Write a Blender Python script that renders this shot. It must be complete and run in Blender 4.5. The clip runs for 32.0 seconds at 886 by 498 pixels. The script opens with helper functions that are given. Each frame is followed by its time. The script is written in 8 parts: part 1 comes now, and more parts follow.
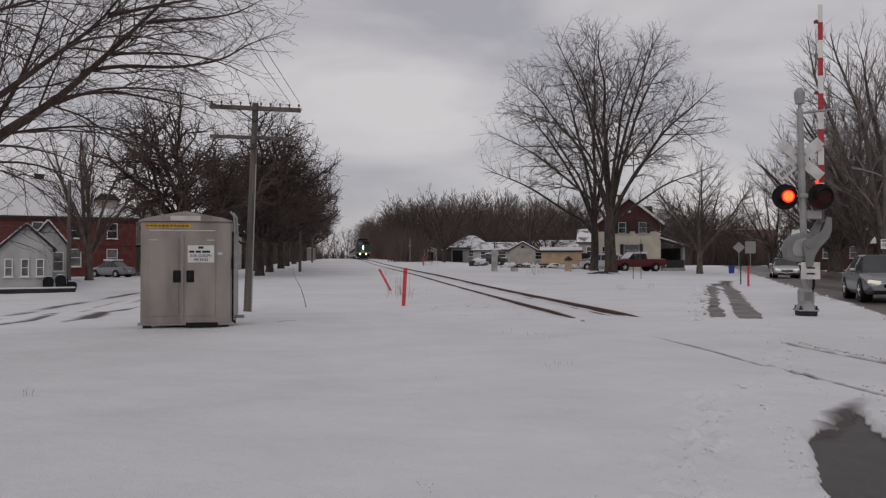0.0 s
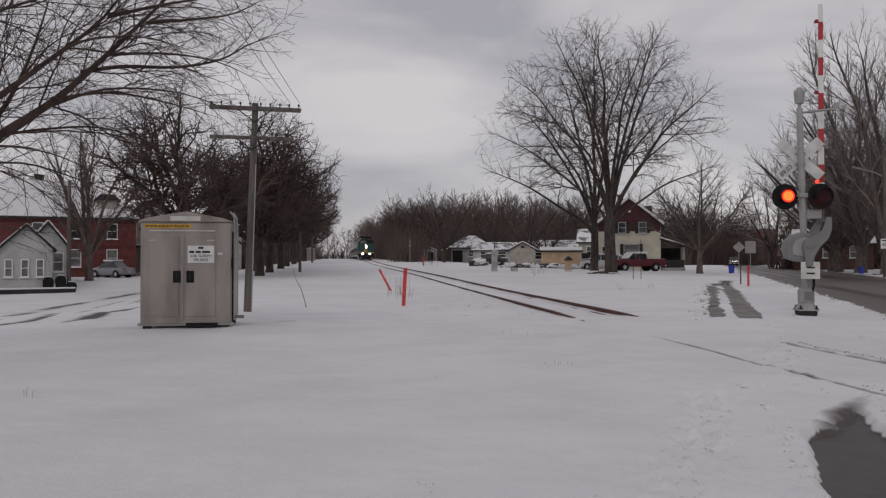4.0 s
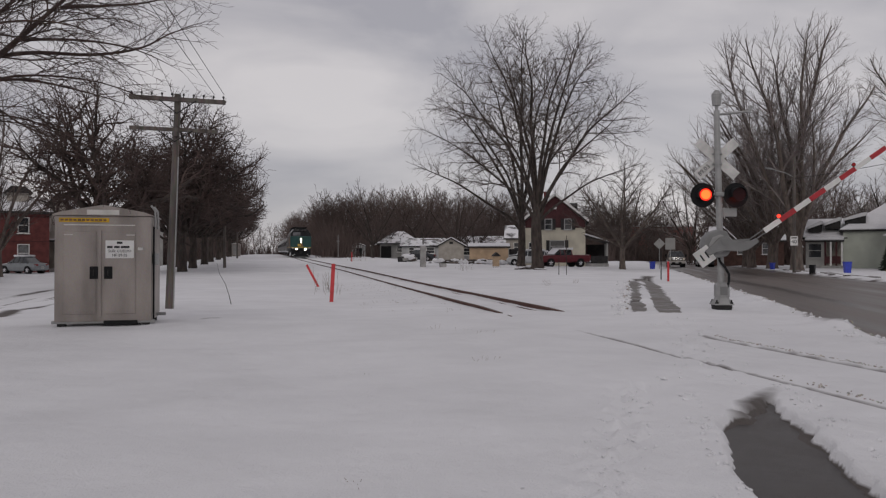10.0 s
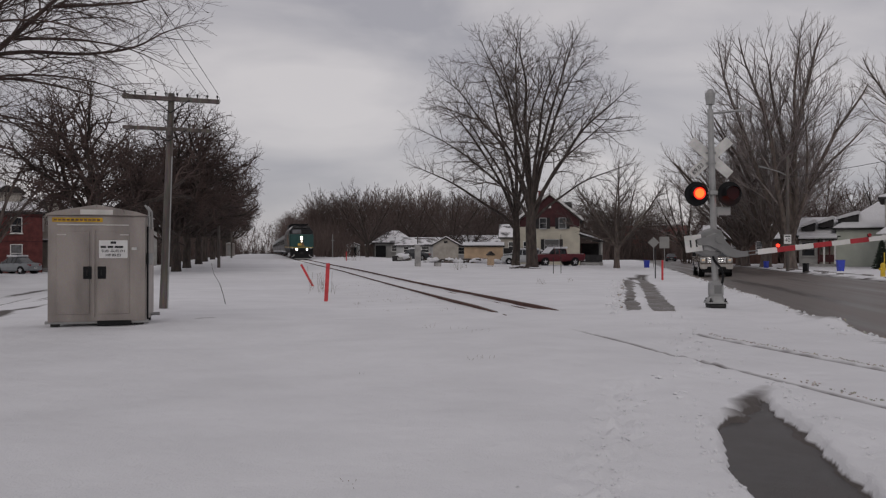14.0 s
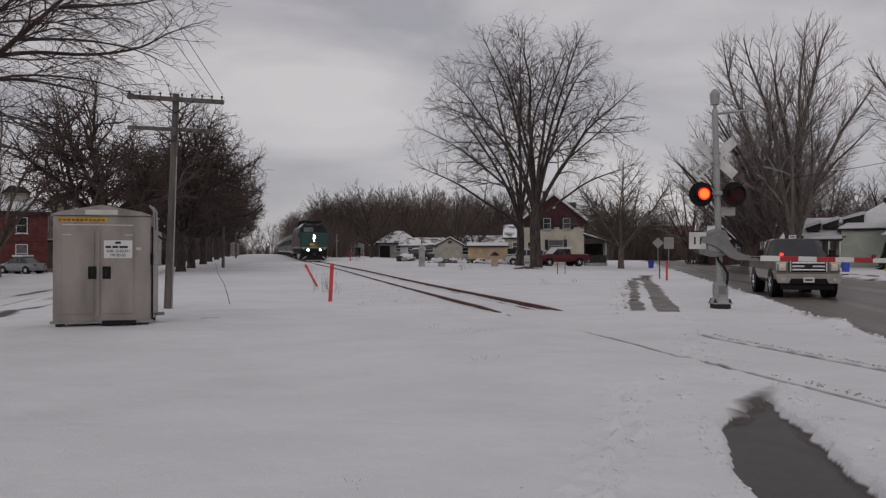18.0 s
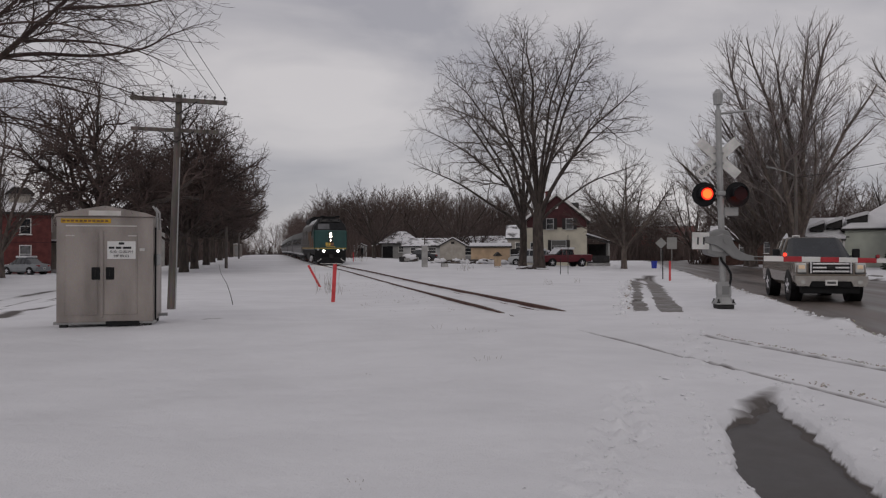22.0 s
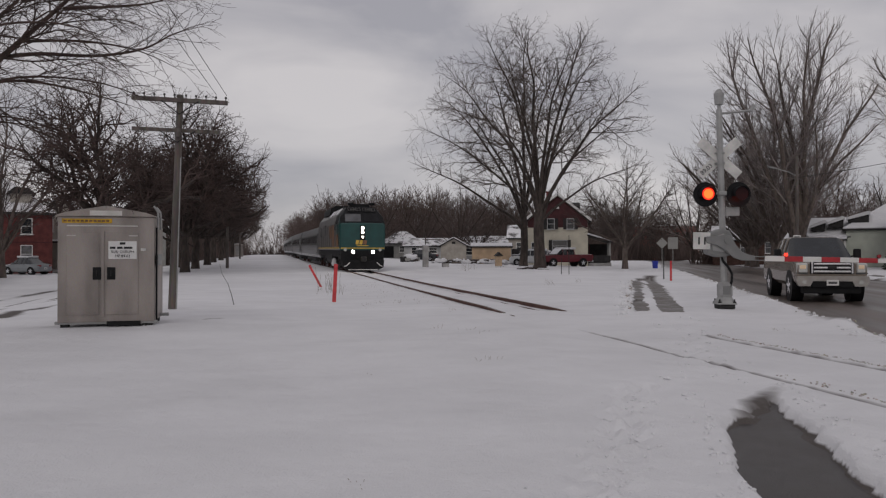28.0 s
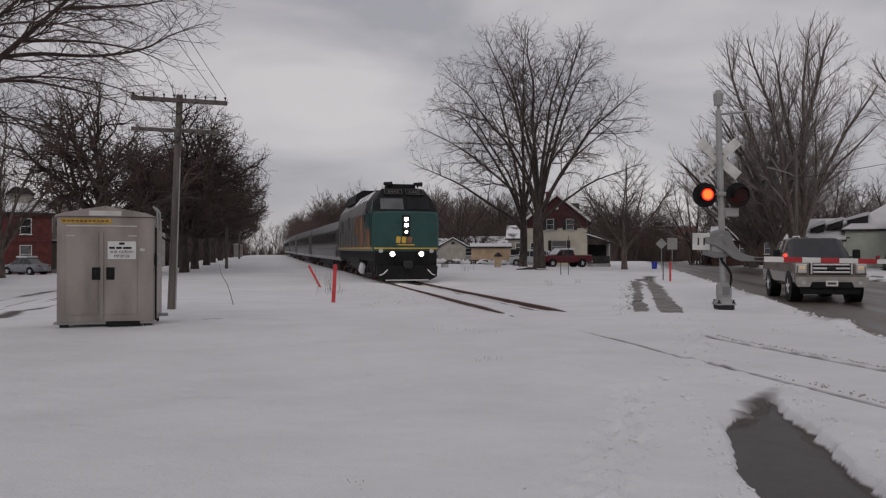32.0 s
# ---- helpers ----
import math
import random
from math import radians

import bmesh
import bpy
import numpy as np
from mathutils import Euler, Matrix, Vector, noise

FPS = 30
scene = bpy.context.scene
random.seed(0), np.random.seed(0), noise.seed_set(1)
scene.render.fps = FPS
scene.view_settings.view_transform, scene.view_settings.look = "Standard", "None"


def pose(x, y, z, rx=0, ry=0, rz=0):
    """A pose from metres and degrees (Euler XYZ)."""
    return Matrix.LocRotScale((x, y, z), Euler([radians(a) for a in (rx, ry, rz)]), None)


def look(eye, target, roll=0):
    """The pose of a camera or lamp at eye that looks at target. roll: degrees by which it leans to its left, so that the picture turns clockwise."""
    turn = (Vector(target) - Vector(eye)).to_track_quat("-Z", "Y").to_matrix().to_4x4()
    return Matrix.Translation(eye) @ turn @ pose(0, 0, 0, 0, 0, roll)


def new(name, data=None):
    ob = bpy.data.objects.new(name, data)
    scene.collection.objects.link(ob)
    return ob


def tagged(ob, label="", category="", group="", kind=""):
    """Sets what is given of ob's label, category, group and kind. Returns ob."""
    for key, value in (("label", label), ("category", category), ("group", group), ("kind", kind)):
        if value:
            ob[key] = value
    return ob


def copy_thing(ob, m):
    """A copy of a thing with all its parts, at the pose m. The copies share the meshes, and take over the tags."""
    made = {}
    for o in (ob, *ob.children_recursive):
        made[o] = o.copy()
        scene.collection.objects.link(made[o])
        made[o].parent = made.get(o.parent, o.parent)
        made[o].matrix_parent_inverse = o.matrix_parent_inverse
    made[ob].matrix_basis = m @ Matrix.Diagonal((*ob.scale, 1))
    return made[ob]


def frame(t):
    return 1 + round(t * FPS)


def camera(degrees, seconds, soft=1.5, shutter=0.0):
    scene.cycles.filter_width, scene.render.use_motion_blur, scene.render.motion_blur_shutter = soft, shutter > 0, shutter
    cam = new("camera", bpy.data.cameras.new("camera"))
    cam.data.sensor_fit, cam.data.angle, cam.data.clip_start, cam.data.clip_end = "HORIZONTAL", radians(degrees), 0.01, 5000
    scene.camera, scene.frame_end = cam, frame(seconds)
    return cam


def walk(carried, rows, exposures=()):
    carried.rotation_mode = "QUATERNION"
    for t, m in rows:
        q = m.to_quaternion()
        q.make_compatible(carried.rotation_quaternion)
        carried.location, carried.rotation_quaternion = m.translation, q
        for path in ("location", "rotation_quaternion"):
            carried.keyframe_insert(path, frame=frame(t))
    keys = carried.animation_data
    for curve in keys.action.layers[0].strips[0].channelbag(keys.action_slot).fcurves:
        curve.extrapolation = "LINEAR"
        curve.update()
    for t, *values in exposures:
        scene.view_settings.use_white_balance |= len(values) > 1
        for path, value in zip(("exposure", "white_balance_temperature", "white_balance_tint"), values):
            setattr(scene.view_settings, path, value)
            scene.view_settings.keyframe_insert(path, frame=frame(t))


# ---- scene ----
from functools import lru_cache

EYE = Vector((0.0, 0.0, 1.25))
cam = camera(60.57, 32.0, soft=1.25)


def aim(yaw, pitch, roll):
    """The camera's pose on its stand: yaw right of the rails, pitch up, roll, in degrees."""
    y, p = radians(yaw + 6.80), radians(pitch + 0.80)
    way = Vector((math.sin(y) * math.cos(p), math.cos(y) * math.cos(p), math.sin(p)))
    return look(EYE, EYE + way, roll)


walk(cam, [(t, aim(a, b, c)) for t, a, b, c in (
    (0.0, 0.0, 0.0, 0.05), (1.0, -0.014, 0.0, 0.045), (1.5, -0.034, 0.0, 0.04), (2.5, -0.026, 0.004, 0.06),
    (3.5, -0.008, 0.01, 0.012), (5.5, 0.01, -0.036, -0.02), (6.0, 0.021, -0.044, -0.01), (6.5, 0.23, -0.064, 0.05),
    (7.0, 1.037, -0.074, 0.12), (7.5, 3.446, -0.19, 0.206), (7.7, 5.9, -0.27, 0.22), (8.0, 8.69, -0.383, 0.235),
    (8.13, 9.1, -0.385, 0.22), (8.3, 8.42, -0.36, 0.19), (8.5, 7.765, -0.345, 0.168), (9.0, 6.197, -0.317, 0.14),
    (9.5, 5.382, -0.305, 0.13), (10.0, 5.385, -0.312, 0.08), (11.0, 5.459, -0.342, 0.03), (12.0, 5.53, -0.374, -0.06),
    (13.0, 5.697, -0.382, -0.1), (14.0, 5.79, -0.374, -0.047), (14.5, 5.794, -0.367, -0.056), (16.5, 5.614, -0.347, -0.018),
    (17.0, 5.568, -0.352, -0.002), (18.0, 5.485, -0.35, 0.0), (19.0, 5.405, -0.377, -0.05), (20.0, 5.349, -0.36, -0.03),
    (21.0, 5.311, -0.326, -0.04), (22.0, 5.271, -0.315, -0.058), (24.0, 5.252, -0.316, -0.06), (25.5, 5.2, -0.315, -0.065),
    (28.0, 5.2, -0.316, -0.058), (30.0, 5.235, -0.316, -0.028), (31.0, 5.243, -0.296, 0.007), (32.0, 5.247, -0.285, -0.01))],
    exposures=((0.0, -0.05, 6500, 10), (8.0, -0.05, 6500, 10), (12.0, -0.09, 6500, 10), (19.0, -0.13, 6500, 10), (32.0, -0.12, 6500, 10)))

# ---------------------------------------------------------------- sky and sun
SUN_EL, SUN_AZ = 34.0, 205.0
world = bpy.data.worlds.new("sky")
scene.world = world
world.use_nodes = True
wn, wl = world.node_tree.nodes, world.node_tree.links
wn.clear()
w_out = wn.new("ShaderNodeOutputWorld")
w_bg = wn.new("ShaderNodeBackground")
w_sky = wn.new("ShaderNodeTexSky")
w_sky.sky_type, w_sky.sun_disc = "NISHITA", False
w_sky.sun_elevation, w_sky.sun_rotation = radians(SUN_EL), radians(SUN_AZ)
w_co = wn.new("ShaderNodeTexCoord")
w_map = wn.new("ShaderNodeMapping")
w_map.inputs["Scale"].default_value = (1.0, 1.0, 2.4)
w_noise = wn.new("ShaderNodeTexNoise")
w_noise.inputs["Scale"].default_value, w_noise.inputs["Detail"].default_value, w_noise.inputs["Roughness"].default_value = 3.0, 8.0, 0.48
w_noise.inputs["Distortion"].default_value = 0.35
w_ramp = wn.new("ShaderNodeValToRGB")
cr = w_ramp.color_ramp
cr.elements[0].position, cr.elements[0].color = 0.36, (3.9, 3.78, 4.08, 1)
cr.elements[1].position, cr.elements[1].color = 0.64, (6.5, 6.16, 6.2, 1)
w_mix = wn.new("ShaderNodeMix")
w_mix.data_type = "RGBA"
w_mix.inputs["Factor"].default_value = 0.93
w_bg.inputs["Strength"].default_value = 0.1
wl.new(w_co.outputs["Generated"], w_map.inputs["Vector"])
wl.new(w_map.outputs["Vector"], w_noise.inputs["Vector"])
wl.new(w_noise.outputs["Fac"], w_ramp.inputs["Fac"])
wl.new(w_sky.outputs["Color"], w_mix.inputs["A"])
wl.new(w_ramp.outputs["Color"], w_mix.inputs["B"])
wl.new(w_mix.outputs["Result"], w_bg.inputs["Color"])
wl.new(w_bg.outputs["Background"], w_out.inputs["Surface"])

sun = new("sun", bpy.data.lights.new("sun", "SUN"))
sun.data.energy, sun.data.angle, sun.data.color = 0.35, radians(14), (1.0, 0.96, 0.9)
_e, _a = radians(SUN_EL), radians(SUN_AZ)
sun.matrix_world = look((0, 0, 60), Vector((0, 0, 60)) - Vector((math.sin(_a) * math.cos(_e), math.cos(_a) * math.cos(_e), math.sin(_e))))

# ---------------------------------------------------------------- materials
def material(name, col, rough=0.7, metal=0.0, var=0.18, scale=3.0, bump=0.0, bscale=30.0, col2=None, piece=0.0, stretch=(1, 1, 1), spec=0.5, lo=0.35, hi=0.65, turn=0.0, wet=None):
    """A surface: base colour with broad stains and fine grain, roughness and relief."""
    m = bpy.data.materials.new(name)
    m.use_nodes = True
    nt = m.node_tree
    n, l = nt.nodes, nt.links
    b = n["Principled BSDF"]
    b.inputs["Roughness"].default_value, b.inputs["Metallic"].default_value = rough, metal
    b.inputs["Specular IOR Level"].default_value = spec
    co = n.new("ShaderNodeTexCoord")
    mp = n.new("ShaderNodeMapping")
    mp.inputs["Scale"].default_value = stretch
    if turn:
        mp.vector_type = "TEXTURE"
        mp.inputs["Scale"].default_value = tuple(1 / c for c in stretch)
        mp.inputs["Rotation"].default_value = (0, 0, radians(turn))
    l.new(co.outputs["Object"], mp.inputs["Vector"])
    broad = n.new("ShaderNodeTexNoise")
    broad.inputs["Scale"].default_value, broad.inputs["Detail"].default_value = scale, 5.0
    fine = n.new("ShaderNodeTexNoise")
    fine.inputs["Scale"].default_value, fine.inputs["Detail"].default_value = bscale, 3.0
    l.new(mp.outputs["Vector"], broad.inputs["Vector"])
    l.new(mp.outputs["Vector"], fine.inputs["Vector"])
    ramp = n.new("ShaderNodeValToRGB")
    a = tuple(c * (1 - var) for c in col)
    z = col2 if col2 else tuple(min(1, c * (1 + var)) for c in col)
    ramp.color_ramp.elements[0].position, ramp.color_ramp.elements[0].color = lo, (*a, 1)
    ramp.color_ramp.elements[1].position, ramp.color_ramp.elements[1].color = hi, (*z, 1)
    l.new(broad.outputs["Fac"], ramp.inputs["Fac"])
    grain = n.new("ShaderNodeMix")
    grain.data_type, grain.blend_type = "RGBA", "MULTIPLY"
    grain.inputs["Factor"].default_value = min(1.0, var * 1.6)
    l.new(ramp.outputs["Color"], grain.inputs["A"])
    l.new(fine.outputs["Color"], grain.inputs["B"])
    gain = n.new("ShaderNodeMix")
    gain.data_type, gain.blend_type = "RGBA", "MULTIPLY"
    gain.inputs["Factor"].default_value = 1.0
    g = 1 + 0.55 * min(1.0, var * 1.6)
    gain.inputs["B"].default_value = (g, g, g, 1)
    l.new(grain.outputs["Result"], gain.inputs["A"])
    last = gain.outputs["Result"]
    if piece:
        info = n.new("ShaderNodeObjectInfo")
        mr = n.new("ShaderNodeMapRange")
        mr.inputs["To Min"].default_value, mr.inputs["To Max"].default_value = 1 - piece, 1 + piece
        l.new(info.outputs["Random"], mr.inputs["Value"])
        pm = n.new("ShaderNodeVectorMath")
        pm.operation = "SCALE"
        l.new(last, pm.inputs[0])
        l.new(mr.outputs["Result"], pm.inputs["Scale"])
        last = pm.outputs["Vector"]
    l.new(last, b.inputs["Base Color"])
    if wet:
        wr = n.new("ShaderNodeMapRange")
        wr.inputs["From Min"].default_value, wr.inputs["From Max"].default_value = 0.35, 0.65
        wr.inputs["To Min"].default_value, wr.inputs["To Max"].default_value = wet
        l.new(broad.outputs["Fac"], wr.inputs["Value"])
        l.new(wr.outputs["Result"], b.inputs["Roughness"])
    if bump:
        bp = n.new("ShaderNodeBump")
        bp.inputs["Strength"].default_value, bp.inputs["Distance"].default_value = bump, 0.02
        l.new(fine.outputs["Fac"], bp.inputs["Height"])
        l.new(bp.outputs["Normal"], b.inputs["Normal"])
    return m


def glow(name, col, strength):
    m = bpy.data.materials.new(name)
    m.use_nodes = True
    b = m.node_tree.nodes["Principled BSDF"]
    b.inputs["Base Color"].default_value = (*col, 1)
    b.inputs["Emission Color"].default_value = (*col, 1)
    b.inputs["Emission Strength"].default_value = strength
    return m


M = dict(
    bark=material("bark", (0.055, 0.043, 0.037), 0.95, var=0.4, scale=5, bump=0.6, bscale=25, stretch=(1, 1, 0.3)),
    bark_pale=material("bark_pale", (0.125, 0.1, 0.086), 0.95, var=0.35, scale=4, bump=0.6, bscale=22, stretch=(1, 1, 0.3)),
    twig=material("twig", (0.1, 0.079, 0.07), 0.95, var=0.3, scale=1.2),
    twig_red=material("twig_red", (0.108, 0.078, 0.069), 0.95, var=0.35, scale=0.05),
    twig_locust=material("locust_twig", (0.082, 0.056, 0.049), 0.95, var=0.35, scale=0.8),
    twig_frost=material("frosted_twig", (0.21, 0.178, 0.167), 0.9, var=0.4, scale=0.6),
    wood_pole=material("weathered_pole_wood", (0.11, 0.095, 0.085), 0.9, var=0.35, scale=6, bump=0.5, bscale=30, stretch=(1, 1, 0.12)),
    galv=material("galvanised_steel", (0.33, 0.33, 0.325), 0.5, 0.45, var=0.09, scale=5, bump=0.05, bscale=60),
    alu=material("brushed_aluminium", (0.315, 0.28, 0.257), 0.42, 0.5, var=0.22, scale=2.6, bump=0.05, bscale=90, stretch=(1, 1, 0.3)),
    alu_pale=material("pale_aluminium", (0.6, 0.58, 0.55), 0.4, 0.6, var=0.1, scale=3),
    steel_dark=material("dark_steel", (0.022, 0.021, 0.021), 0.7, 0.2, var=0.3, scale=6, bump=0.15),
    rust=material("rusty_rail_steel", (0.1, 0.045, 0.034), 0.8, 0.1, var=0.35, scale=9, bump=0.3, bscale=40),
    railhead=material("worn_rail_head", (0.13, 0.10, 0.085), 0.42, 0.7, var=0.3, scale=5),
    black=material("black_paint", (0.010, 0.010, 0.011), 0.6, var=0.3, scale=5, spec=0.22),
    rubber=material("tyre_rubber", (0.014, 0.013, 0.013), 0.9, spec=0.2, var=0.3, scale=12, bump=0.2),
    white=material("white_paint", (0.74, 0.73, 0.71), 0.55, var=0.08, scale=3, bump=0.04),
    white_dirty=material("dirty_white_sheeting", (0.6, 0.59, 0.57), 0.5, var=0.15, scale=4),
    red=material("red_reflective_paint", (0.42, 0.025, 0.035), 0.45, var=0.14, scale=5),
    red_post=material("red_marker_plastic", (0.55, 0.045, 0.05), 0.5, var=0.18, scale=6),
    yellow=material("yellow_sticker", (0.6, 0.36, 0.02), 0.5, var=0.22, scale=8),
    ink=material("black_ink", (0.02, 0.02, 0.022), 0.6, var=0.1),
    chrome=material("chrome", (0.62, 0.62, 0.63), 0.18, 1.0, var=0.06, scale=5),
    glass=material("dark_window_glass", (0.025, 0.028, 0.032), 0.06, 0.0, var=0.3, scale=1.5, spec=0.8),
    glass_curtain=material("curtained_window_glass", (0.16, 0.16, 0.165), 0.08, var=0.5, scale=1.4, spec=0.7),
    road=material("wet_asphalt", (0.072, 0.056, 0.048), 0.36, var=0.3, col2=(0.128, 0.102, 0.09), scale=1.3, lo=0.38, hi=0.62, bump=0.2, bscale=45, stretch=(1, 0.03, 1), turn=-25.87, wet=(0.28, 0.5)),
    walkway=material("wet_walkway_asphalt", (0.057, 0.051, 0.049), 0.5, var=0.3, scale=1.6, bump=0.35, bscale=120, wet=(0.35, 0.6)),
    path_brown=material("muddy_path", (0.10, 0.083, 0.073), 0.55, var=0.4, scale=1.6, bump=0.4, bscale=60, wet=(0.3, 0.6)),
    mill_brick=material("faded_mill_brick", (0.27, 0.10, 0.09), 0.9, var=0.22, scale=0.6, bump=0.2, bscale=6),
    overhang_bark=material("reddish_bark", (0.072, 0.048, 0.041), 0.95, var=0.35, scale=6, bump=0.5, bscale=40, stretch=(1, 1, 0.4)),
    brown_brick=material("brown_brick", (0.085, 0.045, 0.035), 0.9, var=0.25, scale=2.0, bump=0.3, bscale=14),
    brick_red=material("painted_red_brick", (0.125, 0.033, 0.03), 0.85, var=0.25, scale=2.0, bump=0.3, bscale=14),
    brick_orange=material("orange_brick", (0.27, 0.088, 0.042), 0.85, var=0.3, scale=3.0, bump=0.3, bscale=14),
    cream=material("cream_siding", (0.56, 0.52, 0.42), 0.7, var=0.1, scale=1.0, bump=0.1),
    maroon=material("maroon_shingle", (0.065, 0.018, 0.02), 0.8, var=0.25, scale=2.5, bump=0.3, bscale=12),
    siding_white=material("white_siding", (0.42, 0.42, 0.42), 0.65, var=0.12, scale=1.0),
    siding_green=material("pale_green_siding", (0.52, 0.55, 0.48), 0.7, var=0.08, scale=1.0),
    siding_grey=material("grey_siding", (0.34, 0.335, 0.32), 0.75, var=0.12, scale=1.0),
    siding_tan=material("tan_boards", (0.50, 0.36, 0.235), 0.75, var=0.14, scale=1.5),
    siding_beige=material("beige_boards", (0.36, 0.33, 0.29), 0.75, var=0.14, scale=1.5),
    roof_dark=material("dark_shingles", (0.03, 0.028, 0.028), 0.9, var=0.3, scale=2, bump=0.3),
    stone_grey=material("grey_render", (0.33, 0.32, 0.31), 0.85, var=0.2, scale=2),
    blue_bin=material("blue_plastic", (0.03, 0.055, 0.42), 0.45, var=0.15, scale=5),
    hydrant=material("hydrant_yellow", (0.62, 0.42, 0.03), 0.5, var=0.15, scale=6),
    thin_snow=material("patchy_roof_snow", (0.13, 0.125, 0.128), 0.8, var=0.2, scale=1.1, col2=(0.76, 0.755, 0.775), lo=0.36, hi=0.52, bump=0.3, bscale=20),
    slush=material("tan_slush", (0.38, 0.345, 0.315), 0.8, var=0.35, scale=20, bump=0.3),
    evergreen=material("evergreen_needles", (0.028, 0.04, 0.026), 0.9, var=0.4, scale=6),
    grass=material("dead_grass", (0.24, 0.20, 0.165), 0.95, var=0.3, scale=5),
    car_silver=material("silver_car_paint", (0.52, 0.53, 0.53), 0.3, 0.35, var=0.07, scale=2),
    car_grey=material("grey_car_paint", (0.26, 0.275, 0.285), 0.3, 0.45, var=0.07, scale=2),
    car_white=material("white_car_paint", (0.72, 0.72, 0.71), 0.3, var=0.06, scale=2),
    car_dark=material("dark_car_paint", (0.028, 0.03, 0.035), 0.28, 0.2, var=0.15, scale=2),
    car_red=material("dark_red_car_paint", (0.115, 0.011, 0.018), 0.3, 0.2, var=0.12, scale=2),
    car_pewter=material("pewter_truck_paint", (0.205, 0.175, 0.15), 0.27, 0.5, var=0.1, scale=2),
    bumper_chrome=material("dull_chrome", (0.38, 0.36, 0.34), 0.3, 0.8, var=0.12, scale=4),
    machine_grey=material("grey_machine_paint", (0.20, 0.20, 0.198), 0.55, 0.2, var=0.1, scale=3, bump=0.04, bscale=40),
    trim_grey=material("grey_plastic", (0.07, 0.07, 0.07), 0.6, var=0.15, scale=5),
    lamp_clear=material("clear_lamp", (0.55, 0.55, 0.53), 0.12, 0.3, var=0.1),
    lamp_red=material("red_lamp", (0.28, 0.01, 0.012), 0.2, var=0.1),
    lens_dark=material("unlit_red_lens", (0.028, 0.004, 0.005), 0.4, var=0.2, spec=0.2),
    loco_green=material("teal_green_paint", (0.008, 0.054, 0.05), 0.33, var=0.16, scale=1.5),
    loco_grey=material("grey_loco_paint", (0.115, 0.108, 0.102), 0.4, 0.1, var=0.3, scale=1.2, stretch=(1, 1, 0.3)),
    loco_orange=material("faded_orange_paint", (0.21, 0.1, 0.048), 0.5, var=0.45, scale=1.6),
    loco_yellow=material("yellow_stripe_paint", (0.55, 0.36, 0.05), 0.5, var=0.15),
    coach_silver=material("stainless_coach", (0.17, 0.17, 0.173), 0.3, 0.7, var=0.2, scale=0.7, bump=0.03, bscale=40, stretch=(1, 0.1, 1)),
    # brighter copy of the side steel: mirrored snow put into the colour
    coach_skirt_lit=material("stainless_skirt_lit", (0.42, 0.42, 0.42), 0.25, 0.8, var=0.16, scale=0.7, stretch=(1, 0.1, 1)),
    # pale and dark copies of one glass: each reflection put into the colour
    cab_glass_pale=material("cab_glass_reflecting_pale", (0.085, 0.085, 0.09), 0.12, var=0.25, scale=1.2, spec=0.9),
    cab_dark=material("cab_glass_reflecting_dark", (0.02, 0.02, 0.022), 0.25, var=0.25, scale=1.2, spec=0.15),
    coach_roof=material("coach_roof_steel", (0.34, 0.34, 0.335), 0.35, 0.8, var=0.15, scale=0.7),
    coach_band=material("coach_dark_band", (0.035, 0.036, 0.038), 0.35, var=0.25, spec=0.25),
    gold=material("gold_emblem", (0.62, 0.40, 0.06), 0.45, var=0.1),
    beam=glow("headlamp_glow", (1.0, 0.86, 0.66), 40.0),
    car_beam=glow("car_lamp_glow", (0.9, 0.85, 0.75), 0.28),
    car_amber=glow("parking_lamp_glow", (0.6, 0.44, 0.3), 0.22),
    lamp_warm=glow("small_headlamp_glow", (1.0, 0.9, 0.76), 6.0),
    flash=glow("red_flash_glow", (1.0, 0.10, 0.015), 2.6),
    flash_rim=glow("red_rim_glow", (1.0, 0.022, 0.01), 0.9),
    lamp_amber=glow("headlamp_amber", (0.75, 0.5, 0.3), 0.35),
    tip_flash=glow("red_tip_glow", (1.0, 0.04, 0.02), 2.2),
)


